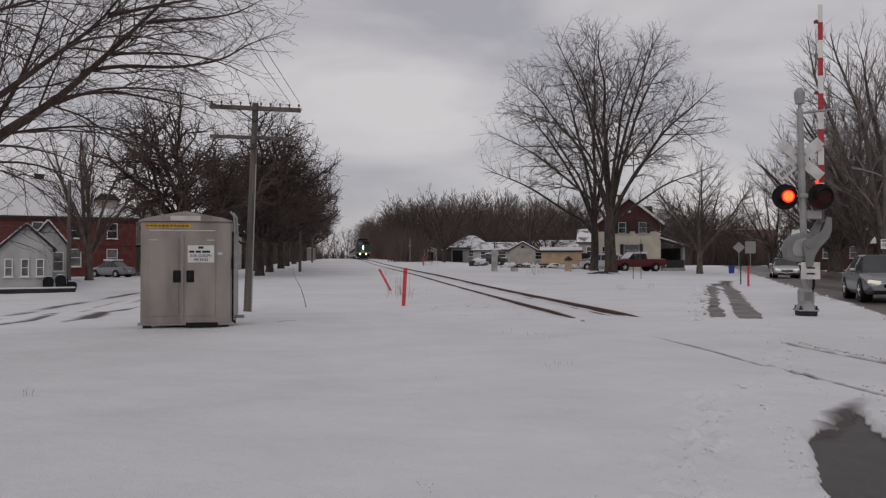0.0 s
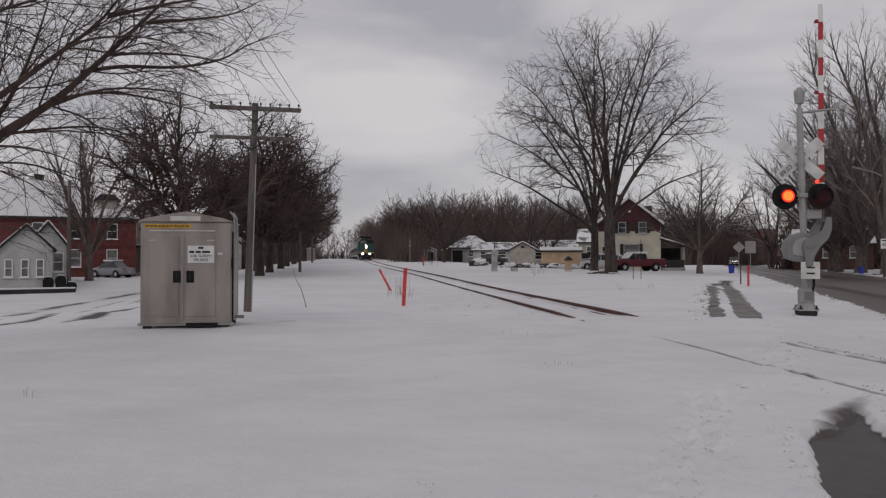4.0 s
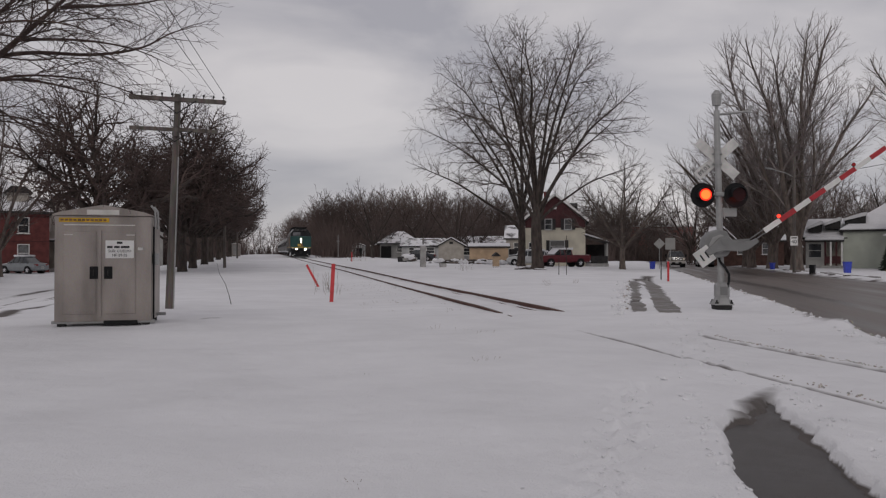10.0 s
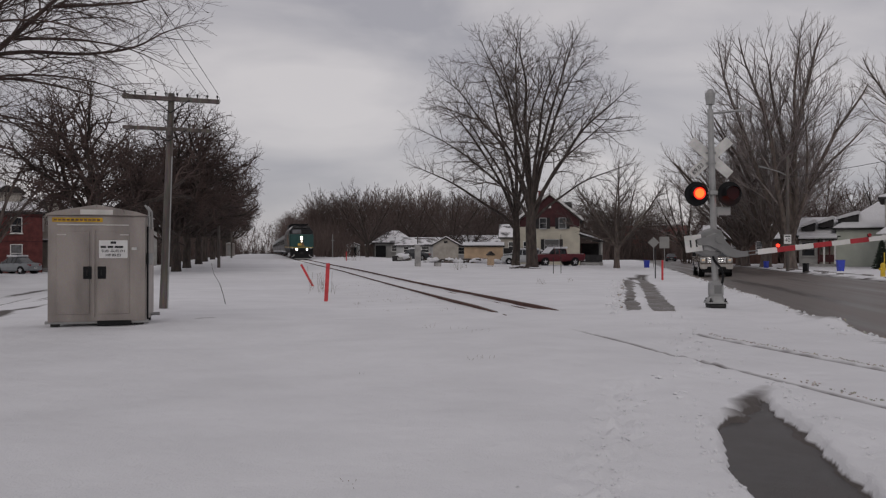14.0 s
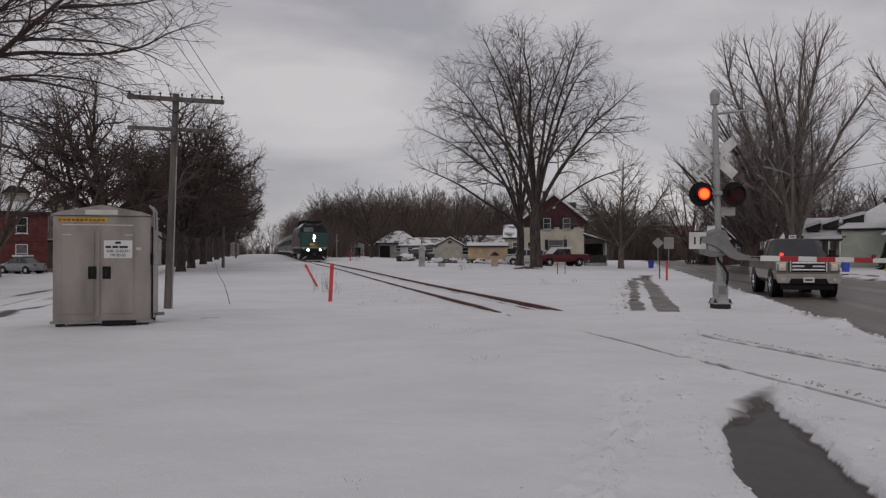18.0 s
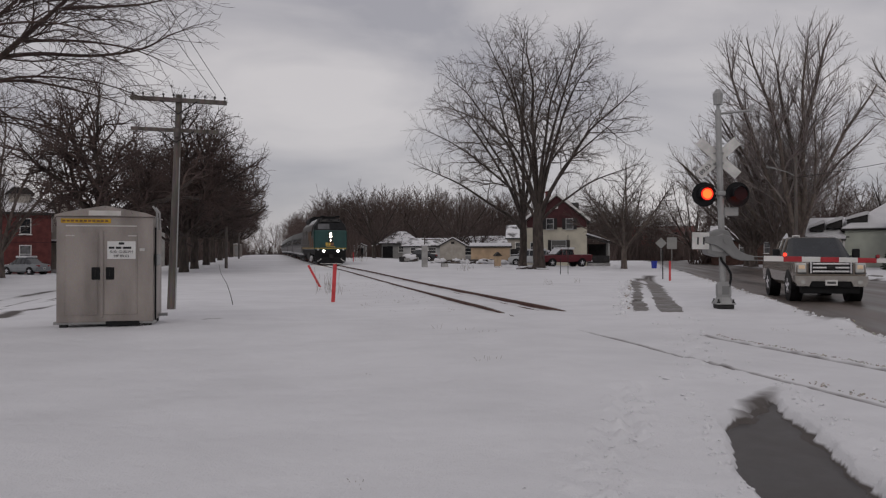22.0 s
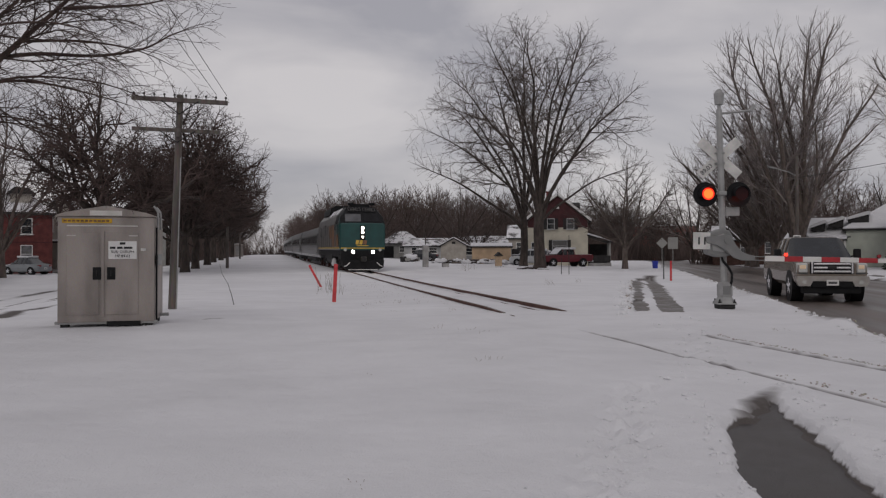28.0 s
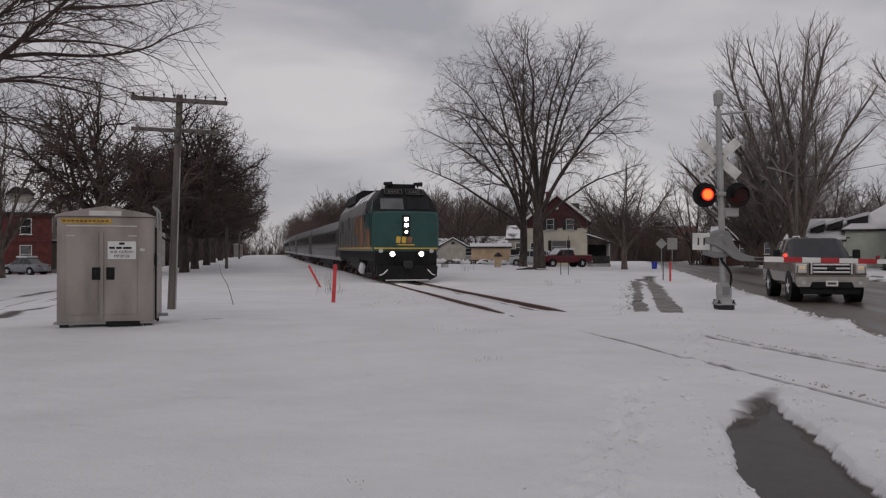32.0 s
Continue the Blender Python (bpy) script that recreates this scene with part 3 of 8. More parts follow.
def build_clods():
    """Loose lumps of snow kicked up along the trodden way and the bare edges."""
    rng = np.random.default_rng(83)
    bm = bmesh.new()
    bmesh.ops.create_icosphere(bm, subdivisions=1, radius=1.0)
    bm.verts.ensure_lookup_table()
    ball_v = np.array([v.co[:] for v in bm.verts])
    ball_f = np.array([[v.index for v in f.verts] for f in bm.faces])
    bm.free()
    spots = []
    heap = lambda *a: heap_of(rng, ball_v, ball_f, *a)

    def strew(n, y0, y1, place, r0, r1, bias=1.0):
        y = y0 + (y1 - y0) * rng.random(n) ** bias
        spots.append(np.column_stack([place(y, n), y, rng.uniform(r0, r1, n)]))
    strew(150, 3.0, 6.4, lambda y, n: 1.72 + 0.55 * (y - 3.84) + rng.normal(0, 0.15, n), 0.006, 0.016, 1.3)
    strew(70, 3.2, 6.6, lambda y, n: WALK_K * y + 1.62 + np.abs(rng.normal(0, 0.13, n)), 0.008, 0.026)
    strew(50, 3.2, 6.0, lambda y, n: WALK_K * y + 0.78 - np.abs(rng.normal(0, 0.12, n)), 0.008, 0.026)
    strew(70, 6.5, 14.4, lambda y, n: 0.9 + 0.485 * y + rng.normal(0, 0.3, n), 0.01, 0.03)
    strew(130, 14.5, 34, lambda y, n: DUG_K * y - 0.12 - np.abs(rng.normal(0, 0.2, n)), 0.025, 0.07)
    strew(110, 9, 34, lambda y, n: ROAD_K * y + ROAD_A - 0.3 - np.abs(rng.normal(0, 0.25, n)), 0.015, 0.045)
    heap(spots, "snow_clods", "loose lumps of kicked-up snow along the trodden way", "snow lumps", "snow")
    spots.clear()
    strew(300, 4.5, 10.7, lambda y, n: 6.53 + np.abs(rng.normal(0, 0.06, n)), 0.005, 0.014)
    strew(60, 4.8, 7.0, lambda y, n: 4.98 + np.abs(rng.normal(0, 0.08, n)), 0.005, 0.014)
    strew(160, 9, 40, lambda y, n: ROAD_K * y + ROAD_A - 0.15 - np.abs(rng.normal(0, 0.2, n)), 0.012, 0.035)
    strew(40, 15.4, 36, lambda y, n: DUG_K * y - 0.08 - np.abs(rng.normal(0, 0.1, n)), 0.02, 0.05)
    heap(spots, "slush_lumps", "tan frozen slush lumps beside the rail and the road", "slush lumps", "slush")


def heap_of(rng, ball_v, ball_f, spots, name, label, category, material_):
    """Uneven lumps at the spots, as one object."""
    S = np.concatenate(spots)
    Z = land(S[:, 0], S[:, 1])[0]
    V, F = [], []
    for k, ((x, y, r), z) in enumerate(zip(S, Z)):
        a = rng.uniform(0, 6.28)
        sh = ball_v * rng.uniform((0.7, 0.6, 0.5), (1.3, 1.2, 0.9)) * r + rng.normal(0, r * 0.2, ball_v.shape)
        c, q = math.cos(a), math.sin(a)
        V.append(np.column_stack([sh[:, 0] * c - sh[:, 1] * q + x, sh[:, 0] * q + sh[:, 1] * c + y, sh[:, 2] + z + r * 0.2]))
        F.append(ball_f + k * len(ball_v))
    tagged(sheet(name, np.concatenate(V).tolist(), np.concatenate(F).tolist(), material_, smooth=False), label, category, kind="stuff")


build_clods()
road = tagged(strip("road", "road", ROAD_A - 0.6, ROAD_B + 0.6, ROAD_K, -60, 420, ROAD_Z, 4.0, 8, 0.05), "wet grey asphalt road with a salted bare surface", "road", kind="structure")
pavement = tagged(strip("pavement", "walkway", WALK_A - 0.1, WALK_B + 0.1, WALK_K, -20, 14.2, -0.045, 2.0, 2), "wet dark asphalt walkway half under snow", "walkway", kind="structure")
pavement_far = tagged(strip("pavement_far", "path_brown", -0.25, 1.35, DUG_K, 14.2, 60, -0.038, 2.0, 2), "muddy brown footpath dug out of the snow", "footpath", kind="structure")


# ---------------------------------------------------------------- railway track
def rail_profile():
    return [(-0.07, -0.16), (0.07, -0.16), (0.07, -0.145), (0.012, -0.125), (0.012, -0.045), (0.036, -0.035), (0.036, -0.004), (0.03, 0.0), (-0.03, 0.0), (-0.036, -0.004), (-0.036, -0.035), (-0.012, -0.045), (-0.012, -0.125), (-0.07, -0.145)]


def build_track():
    track = thing("railway_track", "rusty single railway track half buried in snow", "railway track", kind="structure")
    prof = rail_profile()
    ys = np.concatenate([np.arange(-30, 60, 1.5), np.arange(60, 200, 4), np.arange(200, 520, 12)])
    for sgn in (-1, 1):
        v, f = [], []
        for y in ys:
            cx, cz = rail_at(y)
            dip = 0.06 * float(smooth_step(17.6, 14.6, y - (0.3 if sgn < 0 else 0.0)))
            for px_, pz_ in prof:
                v.append((cx + sgn * 0.753 + px_, y, cz + pz_ - dip))
        n = len(prof)
        for i in range(len(ys) - 1):
            for j in range(n):
                f.append((i * n + j, i * n + (j + 1) % n, (i + 1) * n + (j + 1) % n, (i + 1) * n + j))
        ob = sheet("rail", v, f, "rust", smooth=False)
        ob.data.materials.append(M["railhead"])
        for k, p in enumerate(ob.data.polygons):
            if k % n == 7:
                p.material_index = 1
        ob.parent = track
    bm = B()
    box(bm, (2.6, 0.23, 0.16), (0, 0, 0), bevel=0.015)
    me = bpy.data.meshes.new("sleeper")
    bm.to_mesh(me)
    bm.free()
    me.materials.append(M["wood_pole"])
    for i in range(90):
        y = 14.5 + i * 0.56
        cx, cz = rail_at(y)
        s = new("sleeper", me)
        s.parent = track
        s.matrix_basis = pose(cx + random.uniform(-0.03, 0.03), y, cz - 0.26, 0, 0, random.uniform(-1, 1))
    return track


build_track()


# ---------------------------------------------------------------- bare trees
def tubes(name, segs, material_, sides, parent):
    """Tapered twigs and limbs as one mesh."""
    P0 = np.array([s[0] for s in segs], float)
    P1 = np.array([s[1] for s in segs], float)
    R0 = np.array([s[2] for s in segs], float)
    R1 = np.array([s[3] for s in segs], float)
    D = P1 - P0
    L = np.linalg.norm(D, axis=1, keepdims=True)
    D = D / np.maximum(L, 1e-6)
    P1 = P1 + D * R1[:, None] * 0.5
    ref = np.where(np.abs(D[:, 2:3]) > 0.9, np.array([[1.0, 0, 0]]), np.array([[0, 0, 1.0]]))
    U = np.cross(D, ref)
    U /= np.linalg.norm(U, axis=1, keepdims=True)
    V = np.cross(D, U)
    rings = []
    for P, R in ((P0, R0), (P1, R1)):
        for k in range(sides):
            a = 2 * math.pi * k / sides
            rings.append(P + (U * math.cos(a) + V * math.sin(a)) * R[:, None])
    verts = np.stack(rings, 1).reshape(-1, 3)
    n = len(segs)
    base = np.arange(n)[:, None] * (2 * sides)
    quads = np.concatenate([np.stack([base[:, 0] + k, base[:, 0] + (k + 1) % sides, base[:, 0] + sides + (k + 1) % sides, base[:, 0] + sides + k], -1) for k in range(sides)])
    me = bpy.data.meshes.new(name)
    me.vertices.add(len(verts))
    me.vertices.foreach_set("co", verts.ravel())
    me.loops.add(quads.size)
    me.loops.foreach_set("vertex_index", quads.ravel())
    me.polygons.add(len(quads))
    me.polygons.foreach_set("loop_start", np.arange(0, quads.size, 4))
    me.polygons.foreach_set("use_smooth", np.ones(len(quads), bool))
    me.materials.append(M[material_])
    me.update(calc_edges=True)
    ob = new(name, me)
    if parent:
        ob.parent = parent
    return ob


def reach(hull, p, d, far=16.0):
    """How far one can go from p along d before leaving the crown's egg-shaped outline: centre, width, height above and below it."""
    if hull is None:
        return far
    cx, cy, cz, wide, up, down = hull
    s, been_in = 0.0, False
    while s < far:
        s += 0.4
        x, y, z = p[0] + d[0] * s - cx, p[1] + d[1] * s - cy, p[2] + d[2] * s - cz
        inside = (x * x + y * y) / (wide * wide) + (z / (up if z > 0 else down)) ** 2 < 1.0
        if been_in and not inside or not been_in and s > 7.0:
            break
        been_in = been_in or inside
    return s if been_in else 0.4


HABIT = dict(levels=3, seg=(0.9, 0.6, 0.42, 0.34), kids=(1.3, 1.9, 2.9, 0), angle=(0.78, 0.72, 0.68, 0.6), ratio=(0.55, 0.5, 0.52, 0.5), bare=(0.12, 0.12, 0.1, 0.1),
             wander=(0.05, 0.09, 0.12, 0.14), lift=(0.015, 0.03, 0.035, 0.03), girth=0.0125, thin=0.008, least=0.35, outward=0.12, hull=None)


def bough(rng, out, p, d, length, r, level, c):
    """One tapering limb that bends as it goes, with side branches that fork again."""
    n = max(2, round(length / c["seg"][level]))
    step, thin = length / n, c["thin"]
    wander, lift = c["wander"][level], c["lift"][level]
    spin = rng.uniform(0, 6.28)
    row = out[min(level, 3)]
    hull = c["hull"]
    for i in range(n):
        d = (d + Vector((rng.gauss(0, wander), rng.gauss(0, wander), rng.gauss(0, wander) + lift))).normalized()
        q = p + d * step
        if hull is not None and i > n / 3 and level < 2:
            rise = q.z - hull[2]
            if ((q.x - hull[0]) ** 2 + (q.y - hull[1]) ** 2) / hull[3] ** 2 + (rise / (hull[4] if rise > 0 else hull[5])) ** 2 > 1.12:
                return
        t = (i + 1) / n
        ra, rb = max(thin, r * (1 - i / n) ** 0.7), max(thin * 0.8, r * (1 - t) ** 0.7)
        row.append((p, q, ra, rb))
        if level < c["levels"] and t > c["bare"][level]:
            want = c["kids"][level] * step * (0.35 + 1.1 * t)
            for _ in range(int(want) + (rng.random() < want - int(want))):
                spin += 2.4 + rng.uniform(-0.5, 0.5)
                u = d.orthogonal().normalized()
                side = u * math.cos(spin) + d.cross(u) * math.sin(spin)
                ang = c["angle"][level] * rng.uniform(0.7, 1.25)
                nd = d * math.cos(ang) + side * math.sin(ang)
                at = p.lerp(q, rng.random())
                if hull is not None:
                    away = Vector((at.x - hull[0], at.y - hull[1], (at.z - hull[2]) * 0.6))
                    nd = nd + away.normalized() * c["outward"]
                nd.normalize()
                nl = length * c["ratio"][level] * (1.15 - 0.72 * t) * rng.uniform(0.7, 1.15)
                nl = min(nl, reach(hull, at, nd) * rng.uniform(0.85, 1.06))
                if nl > c["least"]:
                    bough(rng, out, at, nd, nl, max(thin, min(ra * 0.72, thin + nl * c["girth"])), level + 1, c)
        p = q


def grow_tree(seed, height, width, fork, r, leaders=5, steep=0.45, low=3, low_out=1.3, crown=None, belly=0.42, lean=(0, 0), **habit):
    """A whole bare tree round the origin: a trunk that forks into leaders, and some wide low limbs."""
    rng = random.Random(seed)
    foot = fork * 0.75 if crown is None else crown
    cz = foot + (height - foot) * belly
    c = dict(HABIT, hull=(lean[0] * height, lean[1] * height, cz, width / 2, height - cz, cz - foot))
    c.update(habit)
    out = [[], [], [], []]
    p, prev = Vector((0, 0, -0.4)), r * 1.5
    for k, z in enumerate((0.25, fork * 0.35, fork * 0.7, fork)):
        q = Vector((rng.gauss(0, 0.03) * z + lean[0] * z * 0.4, rng.gauss(0, 0.03) * z + lean[1] * z * 0.4, z))
        rad = r * (1.12, 1.0, 0.95, 0.9)[k]
        out[0].append((p, q, prev, rad))
        p, prev = q, rad
    top = p
    turn = rng.uniform(0, 6.28)
    for i in range(leaders + low):
        a = turn + i * 2.39996 + rng.uniform(-0.25, 0.25)
        s = (steep * (0.25 if i == 0 else rng.uniform(0.7, 1.15))) if i < leaders else low_out * rng.uniform(0.8, 1.2)
        d = Vector((math.cos(a) * s + lean[0], math.sin(a) * s + lean[1], 1)).normalized()
        at = top * (rng.uniform(0.8, 1.0) if i < leaders else rng.uniform(0.72, 0.95))
        ln = reach(c["hull"], at + d * 1.5, d, 40) + 1.5
        bough(rng, out, at, d, ln * rng.uniform(0.9, 1.02), r * (rng.uniform(0.5, 0.66) if i < leaders else rng.uniform(0.3, 0.4)), 0, c)
    return out


def guided(rng, out, pts, r0, c, each=3):
    """A limb that follows a line of places, with branches along it."""
    P = [Vector(p) for p in pts]
    n = each * (len(P) - 1)
    L = sum((b - a).length for a, b in zip(P, P[1:]))
    line = []
    for i in range(n + 1):
        u = i / each
        k = min(int(u), len(P) - 2)
        t = u - k
        a, b = P[max(k - 1, 0)], P[min(k + 2, len(P) - 1)]
        p, q = P[k], P[k + 1]
        line.append(0.5 * (2 * p + (q - a) * t + (2 * a - 5 * p + 4 * q - b) * t * t + (3 * p - a - 3 * q + b) * t ** 3))
    spin = rng.uniform(0, 6.28)
    for i, (p, q) in enumerate(zip(line, line[1:])):
        t = (i + 1) / n
        ra, rb = max(c["thin"], r0 * (1 - i / n) ** 0.8), max(c["thin"], r0 * (1 - t) ** 0.8)
        out[0].append((p, q, ra, rb))
        d = (q - p).normalized()
        want = c["kids"][0] * (q - p).length * (0.15 + 1.5 * t) * (t > c["bare"][0])
        for _ in range(int(want) + (rng.random() < want - int(want))):
            spin += 2.4 + rng.uniform(-0.6, 0.6)
            u = d.orthogonal().normalized()
            side = u * math.cos(spin) + d.cross(u) * math.sin(spin)
            ang = c["angle"][0] * rng.uniform(0.65, 1.25)
            nd = (d * math.cos(ang) + side * math.sin(ang)).normalized()
            nl = max(0.5, L * c["ratio"][0] * (1.1 - 0.6 * t) * rng.uniform(0.6, 1.2))
            nl = min(nl, c.get("longest", 1e3), reach(c["hull"], p, nd) * rng.uniform(0.85, 1.06))
            bough(rng, out, p.lerp(q, rng.random()), nd, nl, max(c["thin"], min(ra * 0.6, c["thin"] + nl * c["girth"])), 1, c)


def limb_mesh(name, chain, material_, sides, parent):
    """One continuous round limb through a chain of tapering lengths, closed to a tip."""
    P = [chain[0][0]] + [g[1] for g in chain]
    R = [chain[0][2]] + [g[3] for g in chain]
    u = (P[1] - P[0]).normalized().orthogonal().normalized()
    verts, faces = [], []
    for i, (p, r) in enumerate(zip(P, R)):
        d = (P[min(i + 1, len(P) - 1)] - P[max(i - 1, 0)]).normalized()
        u = (u - d * u.dot(d)).normalized()
        v = d.cross(u)
        for k in range(sides):
            a = 2 * math.pi * k / sides
            verts.append(tuple(p + (u * math.cos(a) + v * math.sin(a)) * r))
        if i:
            o = (i - 1) * sides
            faces += [(o + k, o + (k + 1) % sides, o + sides + (k + 1) % sides, o + sides + k) for k in range(sides)]
    verts.append(tuple(P[-1] + (P[-1] - P[-2]) * 0.05))
    o = (len(P) - 1) * sides
    faces += [(o + k, o + (k + 1) % sides, len(verts) - 1) for k in range(sides)]
    ob = sheet(name, verts, faces, material_)
    ob.parent = parent
    return ob


def finish_tree(name, label, category, base, out, trunk_mat, twig_mat, group="", rz=0.0):
    t = thing(name, label, category, base, rz, group)
    chains = []
    for seg in out[0]:
        if chains and (seg[0] - chains[-1][-1][1]).length < 1e-5:
            chains[-1].append(seg)
        else:
            chains.append([seg])
    for k, chain in enumerate(chains):
        limb_mesh("trunk" if k == 0 else "limb", chain, trunk_mat, 10 if k == 0 else 8, t)
    c = tubes("crown", out[1] + out[2] + out[3], twig_mat, 3, t)
    c["kind"] = "stuff"
    return t


# ---------------------------------------------------------------- the large trees
def build_twin_maple():
    """The wide crown across the tracks grows from two stems: each limb by its start height, turn, end radius and end height."""
    view = radians(-18.9)
    mid = Vector((21.0, 62.4, 0))
    stems = (((22.55, 69.0), 0.36, 17, ((3.6, 178, 10.6, 9.0, 0.17), (4.4, 160, 8.5, 15.0, 0.18), (4.6, 215, 7.0, 13.0, 0.15), (5.0, 100, 3.0, 20.0, 0.2), (5.2, 130, 6.0, 17.6, 0.18), (5.4, 60, 5.0, 18.6, 0.17), (5.0, 20, 7.0, 14.0, 0.15), (4.0, 265, 6.0, 11.0, 0.12), (4.2, 80, 8.0, 12.5, 0.14))),
             ((21.05, 60.4), 0.46, 23, ((3.6, 8, 9.6, 15.4, 0.2), (4.6, 168, 8.0, 16.8, 0.17), (3.9, -4, 9.6, 8.6, 0.13), (4.3, 30, 6.5, 18.2, 0.2), (4.8, 95, 1.2, 20.6, 0.2), (5.0, 200, 4.0, 19.4, 0.17), (5.2, 300, 6.5, 17.2, 0.17), (4.4, 250, 8.5, 11.6, 0.15), (4.8, 330, 8.8, 12.4, 0.14), (5.6, 150, 3.0, 18.8, 0.16), (3.9, 195, 9.8, 11.6, 0.14), (5.0, 350, 5.0, 19.6, 0.17))))
    for (bx, by), r, seed, limbs in stems:
        rng = random.Random(seed)
        base = Vector((bx, by, ground_z(bx, by)))
        out = [[], [], [], []]
        c = dict(HABIT, hull=(mid.x - bx, mid.y - by, 10.4, 10.7, 11.2, 5.2), thin=0.0085, kids=(1.5, 2.3, 3.5, 0), bare=(0.3, 0.15, 0.1, 0.1), angle=(0.9, 0.85, 0.78, 0.6), lift=(0.0, 0.005, 0.015, 0.03), ratio=(0.38, 0.54, 0.56, 0.5), least=0.3, wander=(0.05, 0.1, 0.14, 0.16))
        prev, pr = Vector((0, 0, -0.4)), r * 1.5
        for z, k in ((0.3, 1.12), (1.6, 1.0), (3.2, 0.95), (4.4, 0.8), (5.6, 0.5)):
            q = Vector((rng.gauss(0, 0.04), rng.gauss(0, 0.04), z))
            out[0].append((prev, q, pr, r * k))
            prev, pr = q, r * k
        for z0, turn, far, z1, r0 in limbs:
            a = view + radians(turn)
            start = Vector((0, 0, z0 - 0.3))
            end = Vector((mid.x - bx + math.cos(a) * far, mid.y - by + math.sin(a) * far, z1 * 1.03))
            rise = end - start
            pts = [start] + [start + Vector((rise.x * f ** 1.35, rise.y * f ** 1.35, rise.z * (f + 0.22 * f * (1 - f)))) + Vector((rng.gauss(0, 0.12), rng.gauss(0, 0.12), rng.gauss(0, 0.12))) for f in (0.2, 0.42, 0.62, 0.82)] + [end]
            guided(rng, out, pts, r0, c, 3)
        finish_tree("maple_tree", "tall bare grey-brown maple with a wide rounded crown of fine twigs", "tree", base, out, "bark", "twig", group="twin maples")


build_twin_maple()


def plant(seed, name, label, spots, group, trunk_mat="bark", twig_mat="twig", **kw):
    """One bare tree, then alike ones at the other spots: x, y, turn, size."""
    x, y, rz, s = spots[0]
    first = finish_tree(name, label, "tree", (x, y, ground_z(x, y)), grow_tree(seed, **kw), trunk_mat, twig_mat, group, rz)
    first.scale = (s, s, s)
    for x, y, rz, s in spots[1:]:
        c = copy_thing(first, pose(x, y, ground_z(x, y), 0, 0, rz))
        c.scale = (s, s, s)
    return first


GNARLED = dict(wander=(0.2, 0.26, 0.28, 0.3), angle=(0.95, 0.95, 0.9, 0.8), kids=(2.6, 3.5, 4.6, 0), seg=(0.6, 0.45, 0.32, 0.25), lift=(0.0, 0.01, 0.02, 0.03), ratio=(0.6, 0.54, 0.52, 0.5), girth=0.02, thin=0.0105, outward=0.1)
plant(21, "locust_tree", "gnarled bare locust tree with dense dark twisted twigs", [(-9.6, 45.5, 0, 1.12), (-6.25, 52.6, 130, 1.1), (-6.6, 62.0, 250, 1.08), (-7.0, 76.0, 40, 1.15)], "row of locust trees", twig_mat="twig_locust", height=11.4, width=10.6, fork=2.5, r=0.26, leaders=7, steep=0.9, low=4, low_out=1.7, crown=2.7, belly=0.46, **GNARLED)
plant(22, "locust_tree", "gnarled bare locust tree with dense dark twisted twigs", [(-7.6, 57.5, 0, 1.0), (-8.6, 69.0, 200, 1.1), (-7.6, 90.0, 90, 1.2), (-8.0, 106.0, 20, 1.25), (-8.6, 124.0, 160, 1.3), (-9.0, 146.0, 290, 1.4), (-10.0, 175.0, 70, 1.5), (-12.0, 215.0, 210, 1.6)], "row of locust trees", twig_mat="twig_locust", height=11.4, width=9.8, fork=2.5, r=0.24, leaders=6, steep=0.85, low=3, low_out=1.6, crown=2.7, belly=0.46, **dict(GNARLED, thin=0.013))
UPRIGHT = dict(angle=(0.5, 0.58, 0.6, 0.5), lift=(0.015, 0.045, 0.05, 0.05), wander=(0.06, 0.08, 0.11, 0.12), girth=0.011, outward=0.05)
plant(23, "street_tree", "upright bare street tree with many rising stems", [(-21.7, 66.0, 0, 1.0)], "", trunk_mat="bark_pale", height=15.6, width=9.0, fork=2.2, r=0.3, leaders=8, steep=0.3, low=3, low_out=0.8, crown=2.6, belly=0.5, thin=0.009, kids=(1.5, 2.2, 3.0, 0), ratio=(0.4, 0.5, 0.5, 0.5), **UPRIGHT)
plant(24, "garden_tree", "small round bare garden tree beside the house", [(28.7, 60.2, 0, 1.0)], "", trunk_mat="bark_pale", height=9.6, width=10.2, fork=2.0, r=0.24, leaders=6, steep=0.75, low=3, low_out=1.5, crown=1.9, belly=0.45, thin=0.008, kids=(2.7, 3.7, 4.8, 0), lift=(0.0, 0.02, 0.03, 0.03))
ROADSIDE = dict(trunk_mat="bark_pale", twig_mat="twig_frost", kids=(1.15, 1.9, 2.9, 0), ratio=(0.4, 0.52, 0.54, 0.5), seg=(1.1, 0.7, 0.5, 0.42), thin=0.0085, **UPRIGHT)
plant(25, "roadside_maple", "tall bare roadside maple with steep fanning stems", [(47.7, 66.5, 0, 1.0), (53.0, 78.5, 130, 1.0), (50.2, 73.5, 240, 0.86)], "roadside maples", height=19.5, width=20.0, fork=2.6, r=0.5, leaders=8, steep=0.68, low=4, low_out=1.25, crown=3.6, belly=0.45, **ROADSIDE)
plant(26, "roadside_maple", "tall bare roadside maple with steep fanning stems", [(44.1, 58.1, 0, 1.0), (64.0, 92.0, 200, 0.9), (69.0, 64.0, 280, 1.22)], "roadside maples", height=22.4, width=18.0, lean=(-0.05, 0.03), fork=2.4, r=0.5, leaders=7, steep=0.44, low=3, low_out=0.8, crown=5.0, belly=0.55, **ROADSIDE)
